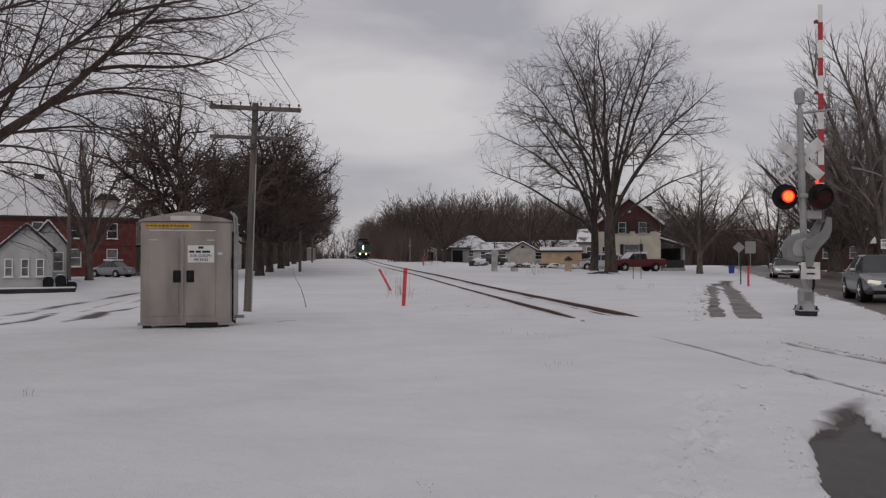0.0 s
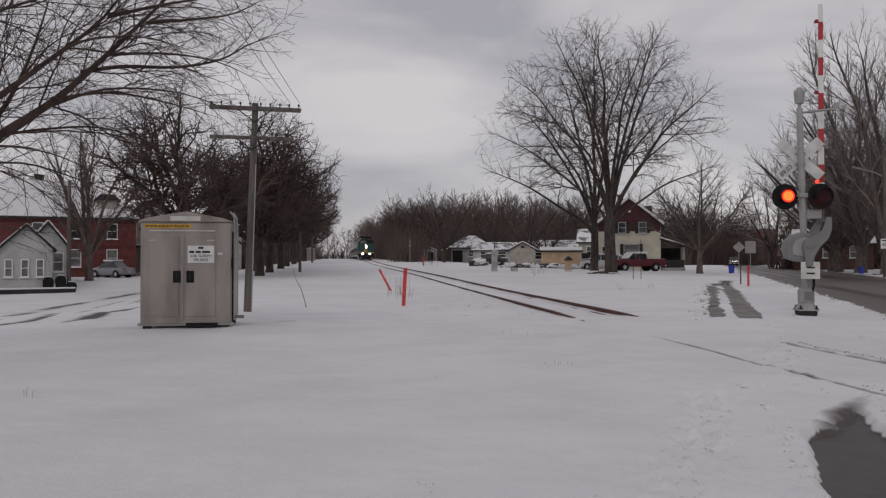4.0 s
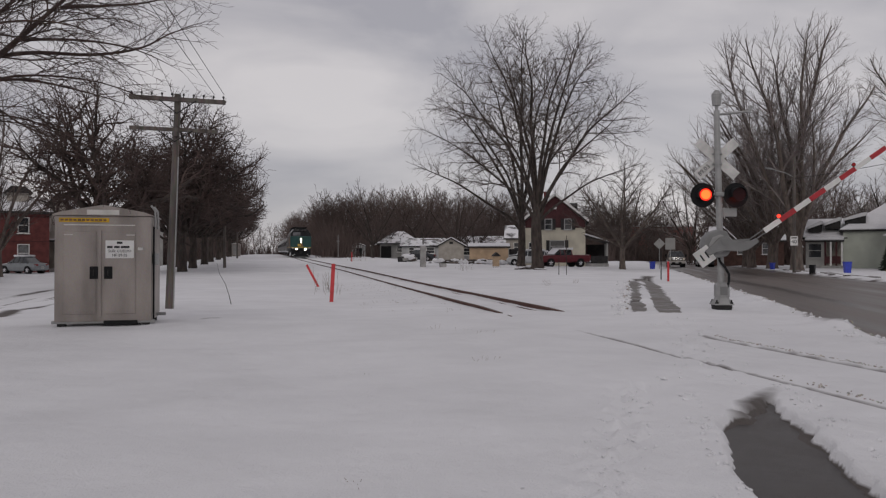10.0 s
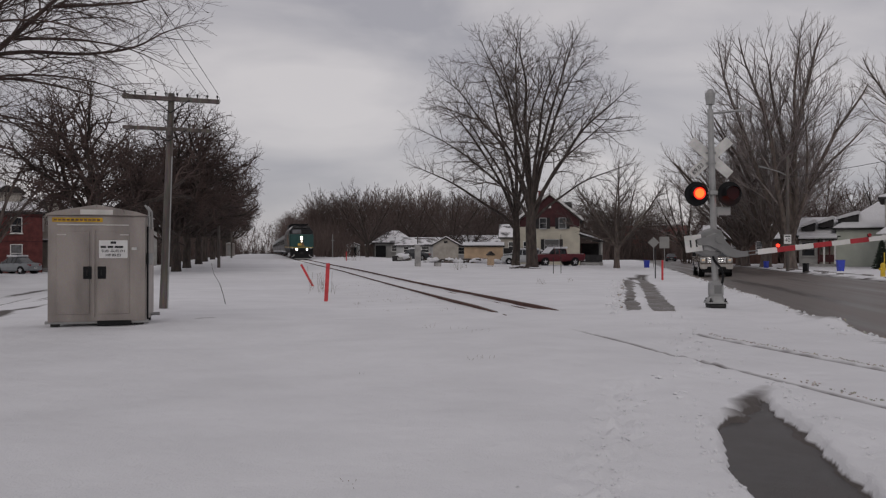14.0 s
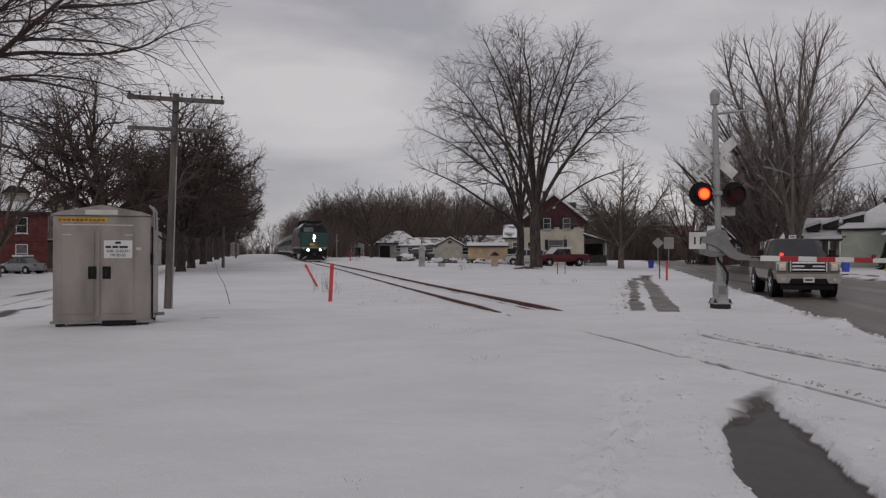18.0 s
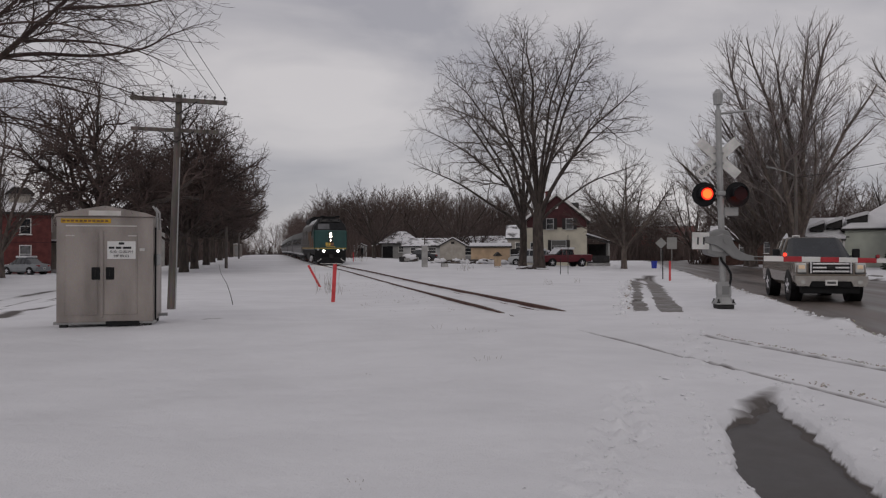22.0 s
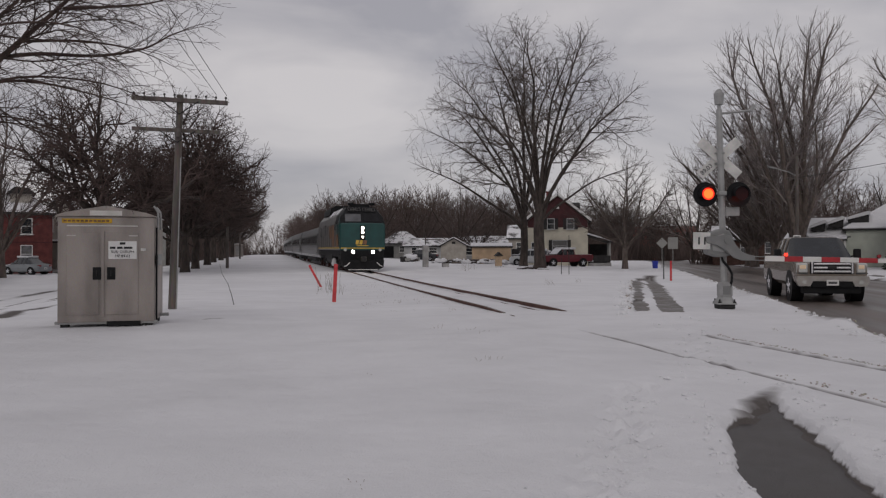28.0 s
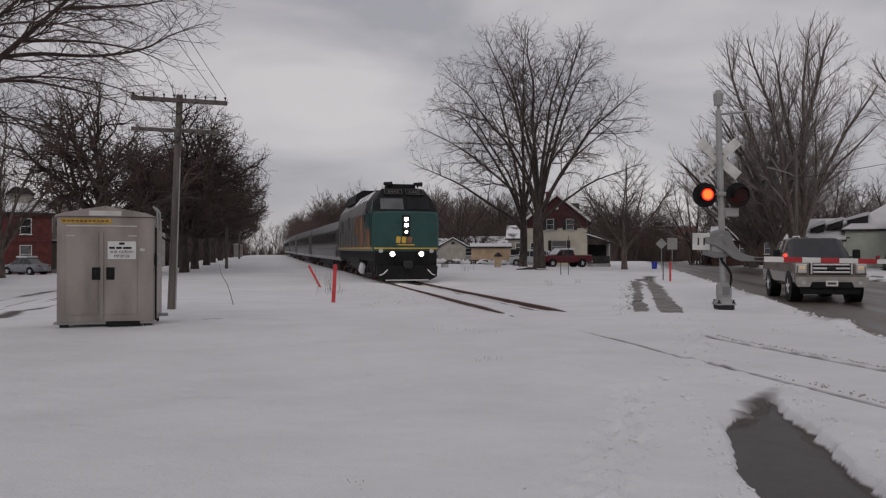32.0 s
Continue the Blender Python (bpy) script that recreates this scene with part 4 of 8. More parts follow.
plant(27, "yard_tree", "bare yard tree with fine grey twigs", [(76.0, 83.0, 0, 1.0), (88.0, 108.0, 100, 1.2), (70.0, 120.0, 190, 1.15), (48.0, 130.0, 20, 1.0), (60.0, 165.0, 250, 1.2), (36.0, 150.0, 80, 0.9), (-34.0, 82.0, 0, 0.85), (-42.0, 100.0, 140, 0.95), (-24.0, 100.0, 220, 0.8), (-31.0, 120.0, 20, 0.9), (92.0, 80.0, 300, 1.3)], "yard trees", twig_mat="twig_frost", height=15.0, width=12.5, fork=2.6, r=0.28, leaders=6, steep=0.6, low=3, crown=2.8, thin=0.016, kids=(1.1, 1.6, 1.9, 0))

plant(28, "back_yard_tree", "dark bare tree standing among the back-yard sheds", [(25.6, 109.0, 0, 1.0), (14.4, 119.0, 140, 1.05), (24.4, 132.8, 250, 1.1), (33.8, 120.3, 80, 1.05), (21.7, 138.3, 310, 1.1), (17.5, 128.0, 200, 0.8), (29.6, 113.5, 30, 0.8)], "back-yard trees", twig_mat="twig_red", height=12.5, width=11.5, fork=2.2, r=0.22, leaders=6, steep=0.7, low=4, low_out=1.4, crown=2.2, thin=0.016, kids=(1.5, 2.0, 2.3, 0))


def build_overhang():
    """The nearest tree stands beyond the view; its long limbs hang into it."""
    rng = random.Random(31)
    base = Vector((-7.6, 10.6, ground_z(-7.6, 10.6)))
    cfg = dict(HABIT, kids=(5.6, 6.2, 6.2, 0), seg=(0.3, 0.14, 0.1, 0.08), angle=(0.68, 0.66, 0.66, 0.6), ratio=(0.42, 0.5, 0.5, 0.5), bare=(0.12, 0.12, 0.1, 0.1), wander=(0.05, 0.1, 0.14, 0.16), lift=(0.0, -0.03, 0.0, 0.02), girth=0.0062, thin=0.0026, least=0.12, longest=2.3)
    out = [[], [], [], []]
    pts, rr = [(0, 0, -0.4), (0.1, 0.1, 0.7), (0.5, 0.15, 1.5)], [0.30, 0.22, 0.2]
    for a, b, ra, rb in zip(pts, pts[1:], rr, rr[1:]):
        out[0].append((Vector(a), Vector(b), ra, rb))
    for line, r0 in (
            (((-7.1, 10.75, 1.5), (-5.86, 11.0, 2.2), (-4.8, 11.0, 2.95), (-4.06, 11.0, 3.47), (-3.4, 11.0, 4.1), (-2.68, 11.1, 4.9), (-2.0, 11.3, 5.8)), 0.085),
            (((-7.1, 10.75, 1.5), (-6.0, 10.7, 2.45), (-4.9, 10.6, 3.2), (-4.07, 10.5, 3.8), (-3.25, 10.4, 4.45), (-2.6, 10.2, 5.3)), 0.07),
            (((-3.75, 11.0, 3.85), (-3.2, 11.1, 3.97), (-2.5, 11.1, 3.98), (-1.87, 11.0, 4.08), (-1.45, 11.0, 4.32), (-1.05, 10.9, 4.42)), 0.032),
            (((-4.06, 11.0, 3.47), (-3.4, 11.2, 3.62), (-2.6, 11.3, 3.5), (-1.9, 11.3, 3.3)), 0.026),
            (((-7.1, 10.75, 1.5), (-6.2, 10.2, 3.0), (-5.2, 9.9, 3.9), (-4.0, 9.8, 4.4), (-2.8, 9.7, 4.7)), 0.05),
            (((-3.2, 10.4, 4.45), (-2.5, 10.3, 4.6), (-1.8, 10.3, 4.75), (-1.2, 10.4, 5.0)), 0.028),
            (((-4.8, 11.0, 2.95), (-4.3, 11.3, 3.1), (-3.6, 11.4, 3.15), (-2.9, 11.5, 2.95), (-2.3, 11.6, 2.7)), 0.022),
            (((-2.9, 11.1, 4.6), (-2.3, 11.2, 4.7), (-1.7, 11.3, 4.85), (-1.1, 11.3, 5.2)), 0.026),
            (((-5.6, 10.9, 2.4), (-5.0, 11.3, 3.2), (-4.6, 11.5, 4.2), (-4.3, 11.6, 5.4)), 0.05),
            (((-5.0, 11.0, 2.8), (-4.4, 10.7, 2.75), (-3.8, 10.5, 2.6), (-3.3, 10.4, 2.35)), 0.02),
            (((-4.3, 11.0, 3.3), (-3.6, 11.6, 3.75), (-2.6, 12.0, 3.8), (-1.7, 12.2, 3.5)), 0.026),
            (((-3.4, 11.0, 4.1), (-2.7, 11.4, 4.25), (-2.0, 11.6, 4.2), (-1.4, 11.7, 3.95)), 0.024),
            (((-4.07, 10.5, 3.8), (-3.4, 10.0, 4.0), (-2.6, 9.7, 4.0), (-1.9, 9.6, 3.8)), 0.024),
            (((-5.4, 10.9, 2.5), (-4.6, 11.2, 2.6), (-3.9, 11.4, 2.4), (-3.2, 11.5, 2.1)), 0.02),
            (((-6.9, 10.7, 1.8), (-7.0, 9.9, 3.4), (-6.4, 9.2, 5.0), (-5.6, 8.8, 6.2)), 0.074),
            (((-7.1, 10.75, 1.5), (-7.6, 11.5, 3.2), (-8.2, 12.6, 4.8), (-8.6, 13.4, 6.0)), 0.09)):
        guided(rng, out, [Vector(p) - base for p in line], r0, cfg, 4)
    finish_tree("overhanging_tree", "bare tree whose long brown limbs overhang the snow", "tree", base, out, "overhang_bark", "overhang_bark")


build_overhang()


def build_corner_branch():
    """A tree across the road that only hangs a snowy bough into view."""
    rng = random.Random(37)
    base = Vector((29.0, 18.3, ground_z(29.0, 18.3)))
    cfg = dict(HABIT, kids=(2.4, 2.4, 3.0, 0), seg=(0.6, 0.4, 0.3, 0.25), ratio=(0.34, 0.5, 0.5, 0.5), thin=0.005, girth=0.009, least=0.25)
    out = [[], [], [], []]
    out[0].append((Vector((0, 0, -0.3)), Vector((0, 0, 5.0)), 0.34, 0.27))
    for e, r0, bow in (((-7.2, 3.6, 10.6), 0.07, 1.2), ((-6.2, 2.6, 11.4), 0.07, 1.0), ((2, 5, 13), 0.14, 1.0), ((-2, -5, 12), 0.14, 1.0), ((5, 0, 12), 0.14, 1.0), ((0, 0, 15), 0.16, 0.0), ((-1.0, 3.6, 13.5), 0.1, 1.0)):
        e = Vector(e)
        s = Vector((0, 0, 4.8))
        guided(rng, out, [s] + [s.lerp(e, f) + Vector((0, 0, bow * 4 * f * (1 - f) * 0.6)) for f in (0.3, 0.65)] + [e], r0, cfg, 4)
    finish_tree("kerbside_tree", "bare tree at the roadside with frosted twigs", "tree", base, out, "bark_pale", "twig_frost")


build_corner_branch()


def build_woods():
    """The distant wood behind the yards: many bare trees, one object."""
    rng = random.Random(41)
    kinds = []
    for s in range(4):
        o = grow_tree(50 + s, 15, 10.5, 3.0, 0.17, leaders=5, steep=0.5, low=2, crown=2.4, belly=0.55, thin=0.033, girth=0.014, kids=(1.15, 1.6, 0, 0), levels=2, seg=(2.4, 1.5, 1.1, 0.8), ratio=(0.5, 0.55, 0.5, 0.5), wander=(0.07, 0.1, 0.12, 0.1), least=0.7)
        a = [g for lv in o for g in lv]
        kinds.append((np.array([g[0] for g in a]), np.array([g[1] for g in a]), np.array([g[2] for g in a]), np.array([g[3] for g in a])))
    P0, P1, R0, R1 = [], [], [], []

    def put(x, y, s):
        k = kinds[rng.randrange(4)]
        a = rng.uniform(0, 6.28)
        rot = np.array([[math.cos(a), -math.sin(a), 0], [math.sin(a), math.cos(a), 0], [0, 0, rng.uniform(0.9, 1.1)]]) * s
        off = np.array([x, y, ground_z(x, y)])
        P0.append(k[0] @ rot.T + off)
        P1.append(k[1] @ rot.T + off)
        R0.append(k[2] * s)
        R1.append(k[3] * s)
    for row in range(3):
        for i in range(38):
            x = 13 + i * 2.5 + rng.uniform(-1.3, 1.3)
            put(x, 178 + row * 14 + rng.uniform(-6, 6) + abs(x - 30) * 0.1, rng.uniform(1.06, 1.24) * (0.9 + 0.1 * min(1, max(0, (x - 12) / 8))) * (1 + 0.05 * row) * (1 if x < 60 else 0.85))
    for i in range(24):
        put(-62 + i * 4.5 + rng.uniform(-2, 2), 420 + rng.uniform(-30, 50), rng.uniform(0.8, 1.3))
    for i in range(40):
        y = 185 + i * 7.5
        put(rail_at(y)[0] + rng.uniform(6.5, 15), y, rng.uniform(0.95, 1.15) * (1 + i * 0.011))
    for i in range(14):
        put(-14 - rng.uniform(0, 12), 130 + i * 18, rng.uniform(0.8, 1.2))
    for i in range(18):
        put(110 + i * 5 + rng.uniform(-3, 3), 150 + rng.uniform(-20, 30) - i * 3, rng.uniform(0.9, 1.3))
    for i in range(40):
        a, d = radians(31.2 + i * 0.5), 118 + rng.uniform(0, 45)
        put(math.sin(a) * d, math.cos(a) * d, rng.uniform(0.62, 1.0))
    for i in range(10):
        put(-50 - i * 7 + rng.uniform(-3, 3), 140 + rng.uniform(-10, 20), rng.uniform(0.8, 1.1))
    segs = list(zip(np.concatenate(P0), np.concatenate(P1), np.concatenate(R0), np.concatenate(R1)))
    w = tubes("woods", segs, "twig_red", 3, None)
    tagged(w, "distant leafless brown woods behind the yards", "woods", kind="stuff")


build_woods()


def build_thicket():
    """Low brush at the wood's foot and along the line."""
    rng = random.Random(43)
    segs = []
    spots = [(12 + i * 0.6 + rng.uniform(-1, 1), 168 + rng.uniform(-6, 14)) for i in range(180)] + [(-13 - rng.uniform(0, 3), 100 + i * 5) for i in range(40)] + [(9.5 + rng.uniform(-1, 2), 120 + i * 6) for i in range(30)]
    spots += [(-60 + i * 1.9 + rng.uniform(-1, 1), 400 + rng.uniform(-10, 10)) for i in range(60)]
    spots += [(math.sin(radians(31.2 + i * 0.4)) * 116, math.cos(radians(31.2 + i * 0.4)) * 116) for i in range(50)]
    spots += [(18 + i * 0.8, 146 + rng.uniform(-4, 4)) for i in range(36)]
    for x, y in spots:
        z, h = ground_z(x, y), rng.uniform(3.5, 9.0)
        for _ in range(42):
            a, l = rng.uniform(0, 6.28), rng.uniform(0.5, 1.0) * h
            p = Vector((x + rng.gauss(0, 1.1), y + rng.gauss(0, 1.1), z - 0.1))
            d = Vector((math.cos(a) * 0.35, math.sin(a) * 0.35, 1)).normalized()
            for k in range(3):
                q = p + (d + Vector((rng.gauss(0, 0.2), rng.gauss(0, 0.2), 0))) * l / 3
                segs.append((p, q, 0.09 - 0.02 * k, 0.07 - 0.02 * k))
                p = q
    tagged(tubes("brush", segs, "twig_red", 3, None), "leafless brown brush at the foot of the woods", "brush", kind="stuff")


build_thicket()


# ---------------------------------------------------------------- signal cabinet
def build_cabinet():
    c = thing("signal_cabinet", "weathered aluminium railway signal cabinet standing on the snow", "signal cabinet", (-3.0, 14.72, ground_z(-3.0, 14.7) + 0.0), 2.0)
    w, d, h = 1.56, 1.22, 1.93
    bm = B()
    box(bm, (w, d, h - 0.1), (0, 0, 0.1 + (h - 0.1) / 2), bevel=0.012)
    part("body", bm, "alu", c)
    bm = B()
    prism(bm, [(-w / 2 - 0.03, h + 0.004), (w / 2 + 0.03, h + 0.004), (w / 2 + 0.02, h + 0.02), (w / 2 - 0.12, h + 0.07), (0.0, h + 0.19), (-w / 2 + 0.12, h + 0.07), (-w / 2 - 0.02, h + 0.02)], -d / 2 - 0.05, d / 2 + 0.03)
    part("roof", bm, "alu", c, "shallow pitched aluminium roof")
    f = -d / 2
    bm = B()
    box(bm, (0.52, 0.008, 0.085), (0.0, f - 0.056, h + 0.06), bevel=0.002)
    part("vent_plate", bm, "alu_pale", c, "pale blank plate under the ridge")
    bm = B()
    box(bm, (0.80, 0.006, 0.075), (-0.31, f - 0.006, h - 0.075))
    part("sticker", bm, "yellow", c, "faded yellow warning strip")
    for i in range(11):
        bm = B()
        box(bm, (0.05, 0.003, 0.03), (-0.66 + i * 0.068, f - 0.011, h - 0.075))
        part("print_bar", bm, "loco_orange", c)
    bm = B()
    box(bm, (1.14, 0.02, 0.02), (-0.06, f - 0.012, h - 0.16), bevel=0.004)
    part("drip_edge", bm, "alu_pale", c)
    for s, hx in ((-1, -0.42), (1, 0.33)):
        bm = B()
        box(bm, (0.52, 0.016, 1.42), (s * 0.32 - 0.06, f - 0.009, 0.94), bevel=0.006)
        door = part("door", bm, "alu", c)
        bm = B()
        box(bm, (0.47, 0.006, 1.34), (s * 0.32 - 0.06, f - 0.019, 0.94), bevel=0.002)
        part("panel", bm, "alu", door)
        bm = B()
        box(bm, (0.135, 0.02, 0.215), (s * 0.115 - 0.035, f - 0.027, 0.945), bevel=0.012)
        part("handle_cup", bm, "black", door, "black recessed latch")
        bm = B()
        rod(bm, (s * 0.115 - 0.035, f - 0.03, 1.0), (s * 0.115 - 0.035, f - 0.06, 0.9), 0.012, sides=8)
        part("latch_bar", bm, "steel_dark", door)
        bm = B()
        box(bm, (0.14, 0.01, 0.016), (s * 0.50 - 0.06, f - 0.026, 1.60))
        part("hinge", bm, "alu_pale", door)
    bm = B()
    box(bm, (0.05, 0.02, 1.5), (-0.06, f - 0.012, 0.93), bevel=0.004)
    part("centre_post", bm, "alu", c)
    bm = B()
    box(bm, (0.46, 0.008, 0.31), (0.265, f - 0.028, 1.35), bevel=0.002)
    sign = part("sign", bm, "white", c, "white location sign with black lettering")
    up = pose(0, 0, 0, 90, 0, 0)
    bm = B()
    box(bm, (0.09, 0.003, 0.04), (0.265, f - 0.034, 1.465))
    part("emblem", bm, "ink", sign)
    for i, wd in enumerate((0.09, 0.09, 0.14)):
        bm = B()
        box(bm, (wd, 0.003, 0.038), (0.105 + (0.0, 0.115, 0.25)[i], f - 0.034, 1.39))
        part("print_bar", bm, "ink", sign)
    words("lettering", "SUB: GUELPH", 0.064, "ink", sign, pose(0.265, f - 0.033, 1.318) @ up)
    words("lettering", "MP 89.03", 0.066, "ink", sign, pose(0.265, f - 0.033, 1.245) @ up)
    bm = B()
    box(bm, (0.085, 0.006, 0.05), (0.60, f - 0.008, 1.36), bevel=0.01)
    part("badge", bm, "white_dirty", c)
    for x in (-w / 2 + 0.1, w / 2 - 0.1):
        for y in (-d / 2 + 0.1, d / 2 - 0.1):
            bm = B()
            box(bm, (0.13, 0.13, 0.2), (x, y, 0.0), bevel=0.01)
            part("foot", bm, "steel_dark", c)
    # solid block in black, for the shade in the opening under the door
    bm = B()
    box(bm, (0.55, 0.06, 0.08), (0.28, f + 0.02, 0.075), bevel=0.006)
    part("cable_slot", bm, "black", c, "black opening under the right door")
    bm = B()
    box(bm, (w + 0.1, 0.08, 0.05), (0, f + 0.06, 0.09), bevel=0.006)
    part("skid", bm, "galv", c)
    s = w / 2
    bm = B()
    box(bm, (0.02, 0.9, 1.6), (s + 0.008, 0.05, 0.98), bevel=0.006)
    part("side_door", bm, "alu", c)
    bm = B()
    box(bm, (0.09, 0.14, 0.2), (s + 0.06, -0.42, 1.18), bevel=0.012)
    part("junction_box", bm, "galv", c)
    for dy in (-0.5, -0.1):
        bm = B()
        rod(bm, (s + 0.05, dy, 1.72), (s + 0.05, dy, h + 0.1), 0.018, sides=8)
        rod(bm, (s + 0.05, dy, h + 0.1), (s - 0.02, dy, h + 0.2), 0.018, sides=8)
        part("lifting_hook", bm, "galv", c)
    bm = B()
    rod(bm, (s + 0.03, -0.52, 0.06), (s + 0.03, -0.52, 1.75), 0.016, sides=8)
    part("conduit", bm, "black", c, "black cable run down the corner")
    bm = B()
    rod(bm, (s, 0.2, 0.16), (s + 0.16, 0.2, 0.16), 0.03, sides=8)
    part("drain_stub", bm, "galv", c)


build_cabinet()


# ---------------------------------------------------------------- wooden line pole and wires
def build_line_pole():
    p = thing("utility_pole", "weathered grey wooden telegraph pole with one cross-arm", "utility pole", (-2.56, 18.98, ground_z(-2.56, 18.98)))
    bm = B()
    rod(bm, (0, 0, -0.4), (0.19, 0, 5.1), 0.098, 0.074, 14)
    part("pole", bm, "wood_pole", p, smooth=False)
    bm = B()
    box(bm, (2.18, 0.1, 0.1), (0.20, -0.09, 4.955), (0, 1.2, 0), bevel=0.012)
    part("cross_arm", bm, "wood_pole", p)
    for s in (-1, 1):
        bm = B()
        rod(bm, (0.18, -0.13, 4.62), (0.20 + s * 0.42, -0.15, 4.93), 0.014, sides=6)
        part("brace", bm, "steel_dark", p)
    for i in range(10):
        x = -0.84 + 0.228 * i + (0.03 if i > 4 else 0)
        bm = B()
        rod(bm, (x, -0.09, 4.99 - 0.021 * x), (x, -0.09, 5.07 - 0.021 * x), 0.012, sides=6)
        rod(bm, (x, -0.09, 5.06 - 0.021 * x), (x, -0.09, 5.105 - 0.021 * x), 0.028, 0.02, 8)
        part("insulator", bm, "steel_dark", p)
    bm = B()
    box(bm, (0.15, 0.05, 0.12), (0.15, -0.12, 4.14), bevel=0.01)
    part("lower_bracket", bm, "wood_pole", p)
    bm = B()
    box(bm, (2.0, 0.08, 0.085), (0.12, -0.085, 4.24), (0, 1.0, 0), bevel=0.01)
    part("lower_cross_arm", bm, "wood_pole", p, "weathered grey lower cross-arm")
    for s in (-1, 1):
        bm = B()
        rod(bm, (0.13, -0.12, 3.95), (0.14 + s * 0.4, -0.13, 4.22), 0.012, sides=6)
        part("lower_brace", bm, "steel_dark", p)
    bm = B()
    rod(bm, (0.105, -0.03, 0.0), (0.2, -0.03, 3.6), 0.022, sides=8)
    part("ground_conduit", bm, "galv", p, "pale metal conduit down the pole")
    for dx, ex in ((0.83, -4.2), (1.06, -3.9)):
        w = thing("overhead_wire", "thin dark overhead wire from the pole's cross-arm", "wire", group="overhead wires")
        segs = []
        a, b = Vector((-2.36 + dx, 18.9, 5.1)), Vector((ex, -25, 5.6))
        prev = a
        for i in range(1, 25):
            t = i / 24
            q = a.lerp(b, t) - Vector((0, 0, 0.5 * 4 * t * (1 - t) * 0.4))
            segs.append((prev, q, 0.006, 0.006))
            prev = q
        limb_mesh("strand", segs, "steel_dark", 5, w)


build_line_pole()


def simple_pole(name, label, x, y, h, r, mat, cat="pole", lean=0.0, z=None):
    t = thing(name, label, cat, (x, y, ground_z(x, y) if z is None else z))
    bm = B()
    rod(bm, (0, 0, -0.3), (lean, 0, h), r, r * 0.8, 10)
    part("shaft", bm, mat, t)
    return t


street_pole = simple_pole("street_pole", "bare grey wooden street pole on the snowy verge", -19.2, 54.4, 7.5, 0.14, "wood_pole", "pole")
bm = B()
box(bm, (0.9, 0.08, 0.08), (0, 0, 7.1), bevel=0.01)
part("cross_bar", bm, "wood_pole", street_pole)
stub = simple_pole("signal_post", "short dark wooden post beside the line", -4.2, 62.0, 3.3, 0.13, "wood_pole", "post")
stub2 = simple_pole("signal_post", "short dark wooden post beside the line", -6.0, 115.0, 3.8, 0.14, "wood_pole", "post")
mast_far = simple_pole("signal_post", "thin pale post beyond the track", 8.9, 118.0, 3.6, 0.06, "galv", "post")
bm = B()
box(bm, (0.5, 0.06, 0.1), (0, 0, 2.6), bevel=0.01)
part("cross_bar", bm, "galv", mast_far)

far_box = thing("relay_box", "small grey relay box by the line", "relay box", (-8.2, 150.0, ground_z(-8.2, 150)))
bm = B()
box(bm, (1.9, 1.3, 2.3), (0, 0, 1.2), bevel=0.03)
part("body", bm, "alu", far_box)
bm = B()
prism(bm, [(-1.05, 2.36), (1.05, 2.36), (0, 2.62)], -0.72, 0.72)
part("roof", bm, "alu_pale", far_box)
bm = B()
box(bm, (0.7, 0.03, 1.8), (0, -0.67, 1.2), bevel=0.01)
part("door", bm, "siding_grey", far_box)


# ---------------------------------------------------------------- marker posts and small things in the snow
def marker(x, y, h, tx, ty, r=0.045, label="upright red plastic marker post in the snow", square=True):
    t = thing("marker_post", label, "marker post", (x, y, ground_z(x, y)), group="red marker posts")
    t.rotation_euler = (radians(ty), radians(tx), 0)
    bm = B()
    box(bm, (r * 2.1, r * 0.9, h + 0.3), (0, 0, h / 2 - 0.15), bevel=0.006)
    part("shaft", bm, "red_post", t)
    bm = B()
    box(bm, (r * 2.14, r * 0.94, 0.05), (0, 0, h - 0.12))
    part("reflective_band", bm, "red", t)
    return t


marker(1.43, 21.4, 1.07, 3.0, 0, 0.05)
marker(1.52, 30.4, 0.98, -28, 0, 0.042, "leaning red plastic marker post half fallen in the snow")
marker(18.3, 33.4, 0.95, 0, 0, 0.045, "red plastic marker post beside the footpath")
marker(8.4, 90.0, 1.1, 0, 0, 0.05, "distant red marker post across the track")
simple_pole("sign_post", "thin dark steel sign post by the footpath", 19.0, 35.4, 1.5, 0.03, "steel_dark", "post")
simple_pole("sign_post", "thin dark steel stake across the track", 16.7, 43.8, 1.0, 0.025, "steel_dark", "post")
simple_pole("sapling", "thin bare sapling pole in the yard", 17.15, 43.7, 2.4, 0.022, "bark", "sapling")

vent = thing("concrete_post", "pale concrete post with a short metal T-bar", "post", (11.9, 63.1, ground_z(11.9, 63.1)))
bm = B()
box(bm, (0.46, 0.46, 2.0), (0, 0, 0.8), bevel=0.04)
part("shaft", bm, "stone_grey", vent)
bm = B()
box(bm, (0.56, 0.56, 0.1), (0, 0, 1.85), bevel=0.03)
part("snow_cap", bm, "snow", vent)
bm = B()
rod(bm, (0, 0, 1.8), (0, 0, 2.6), 0.05)
rod(bm, (-0.25, 0, 2.35), (1.4, 0, 2.3), 0.04)
part("bracket", bm, "wood_pole", vent)

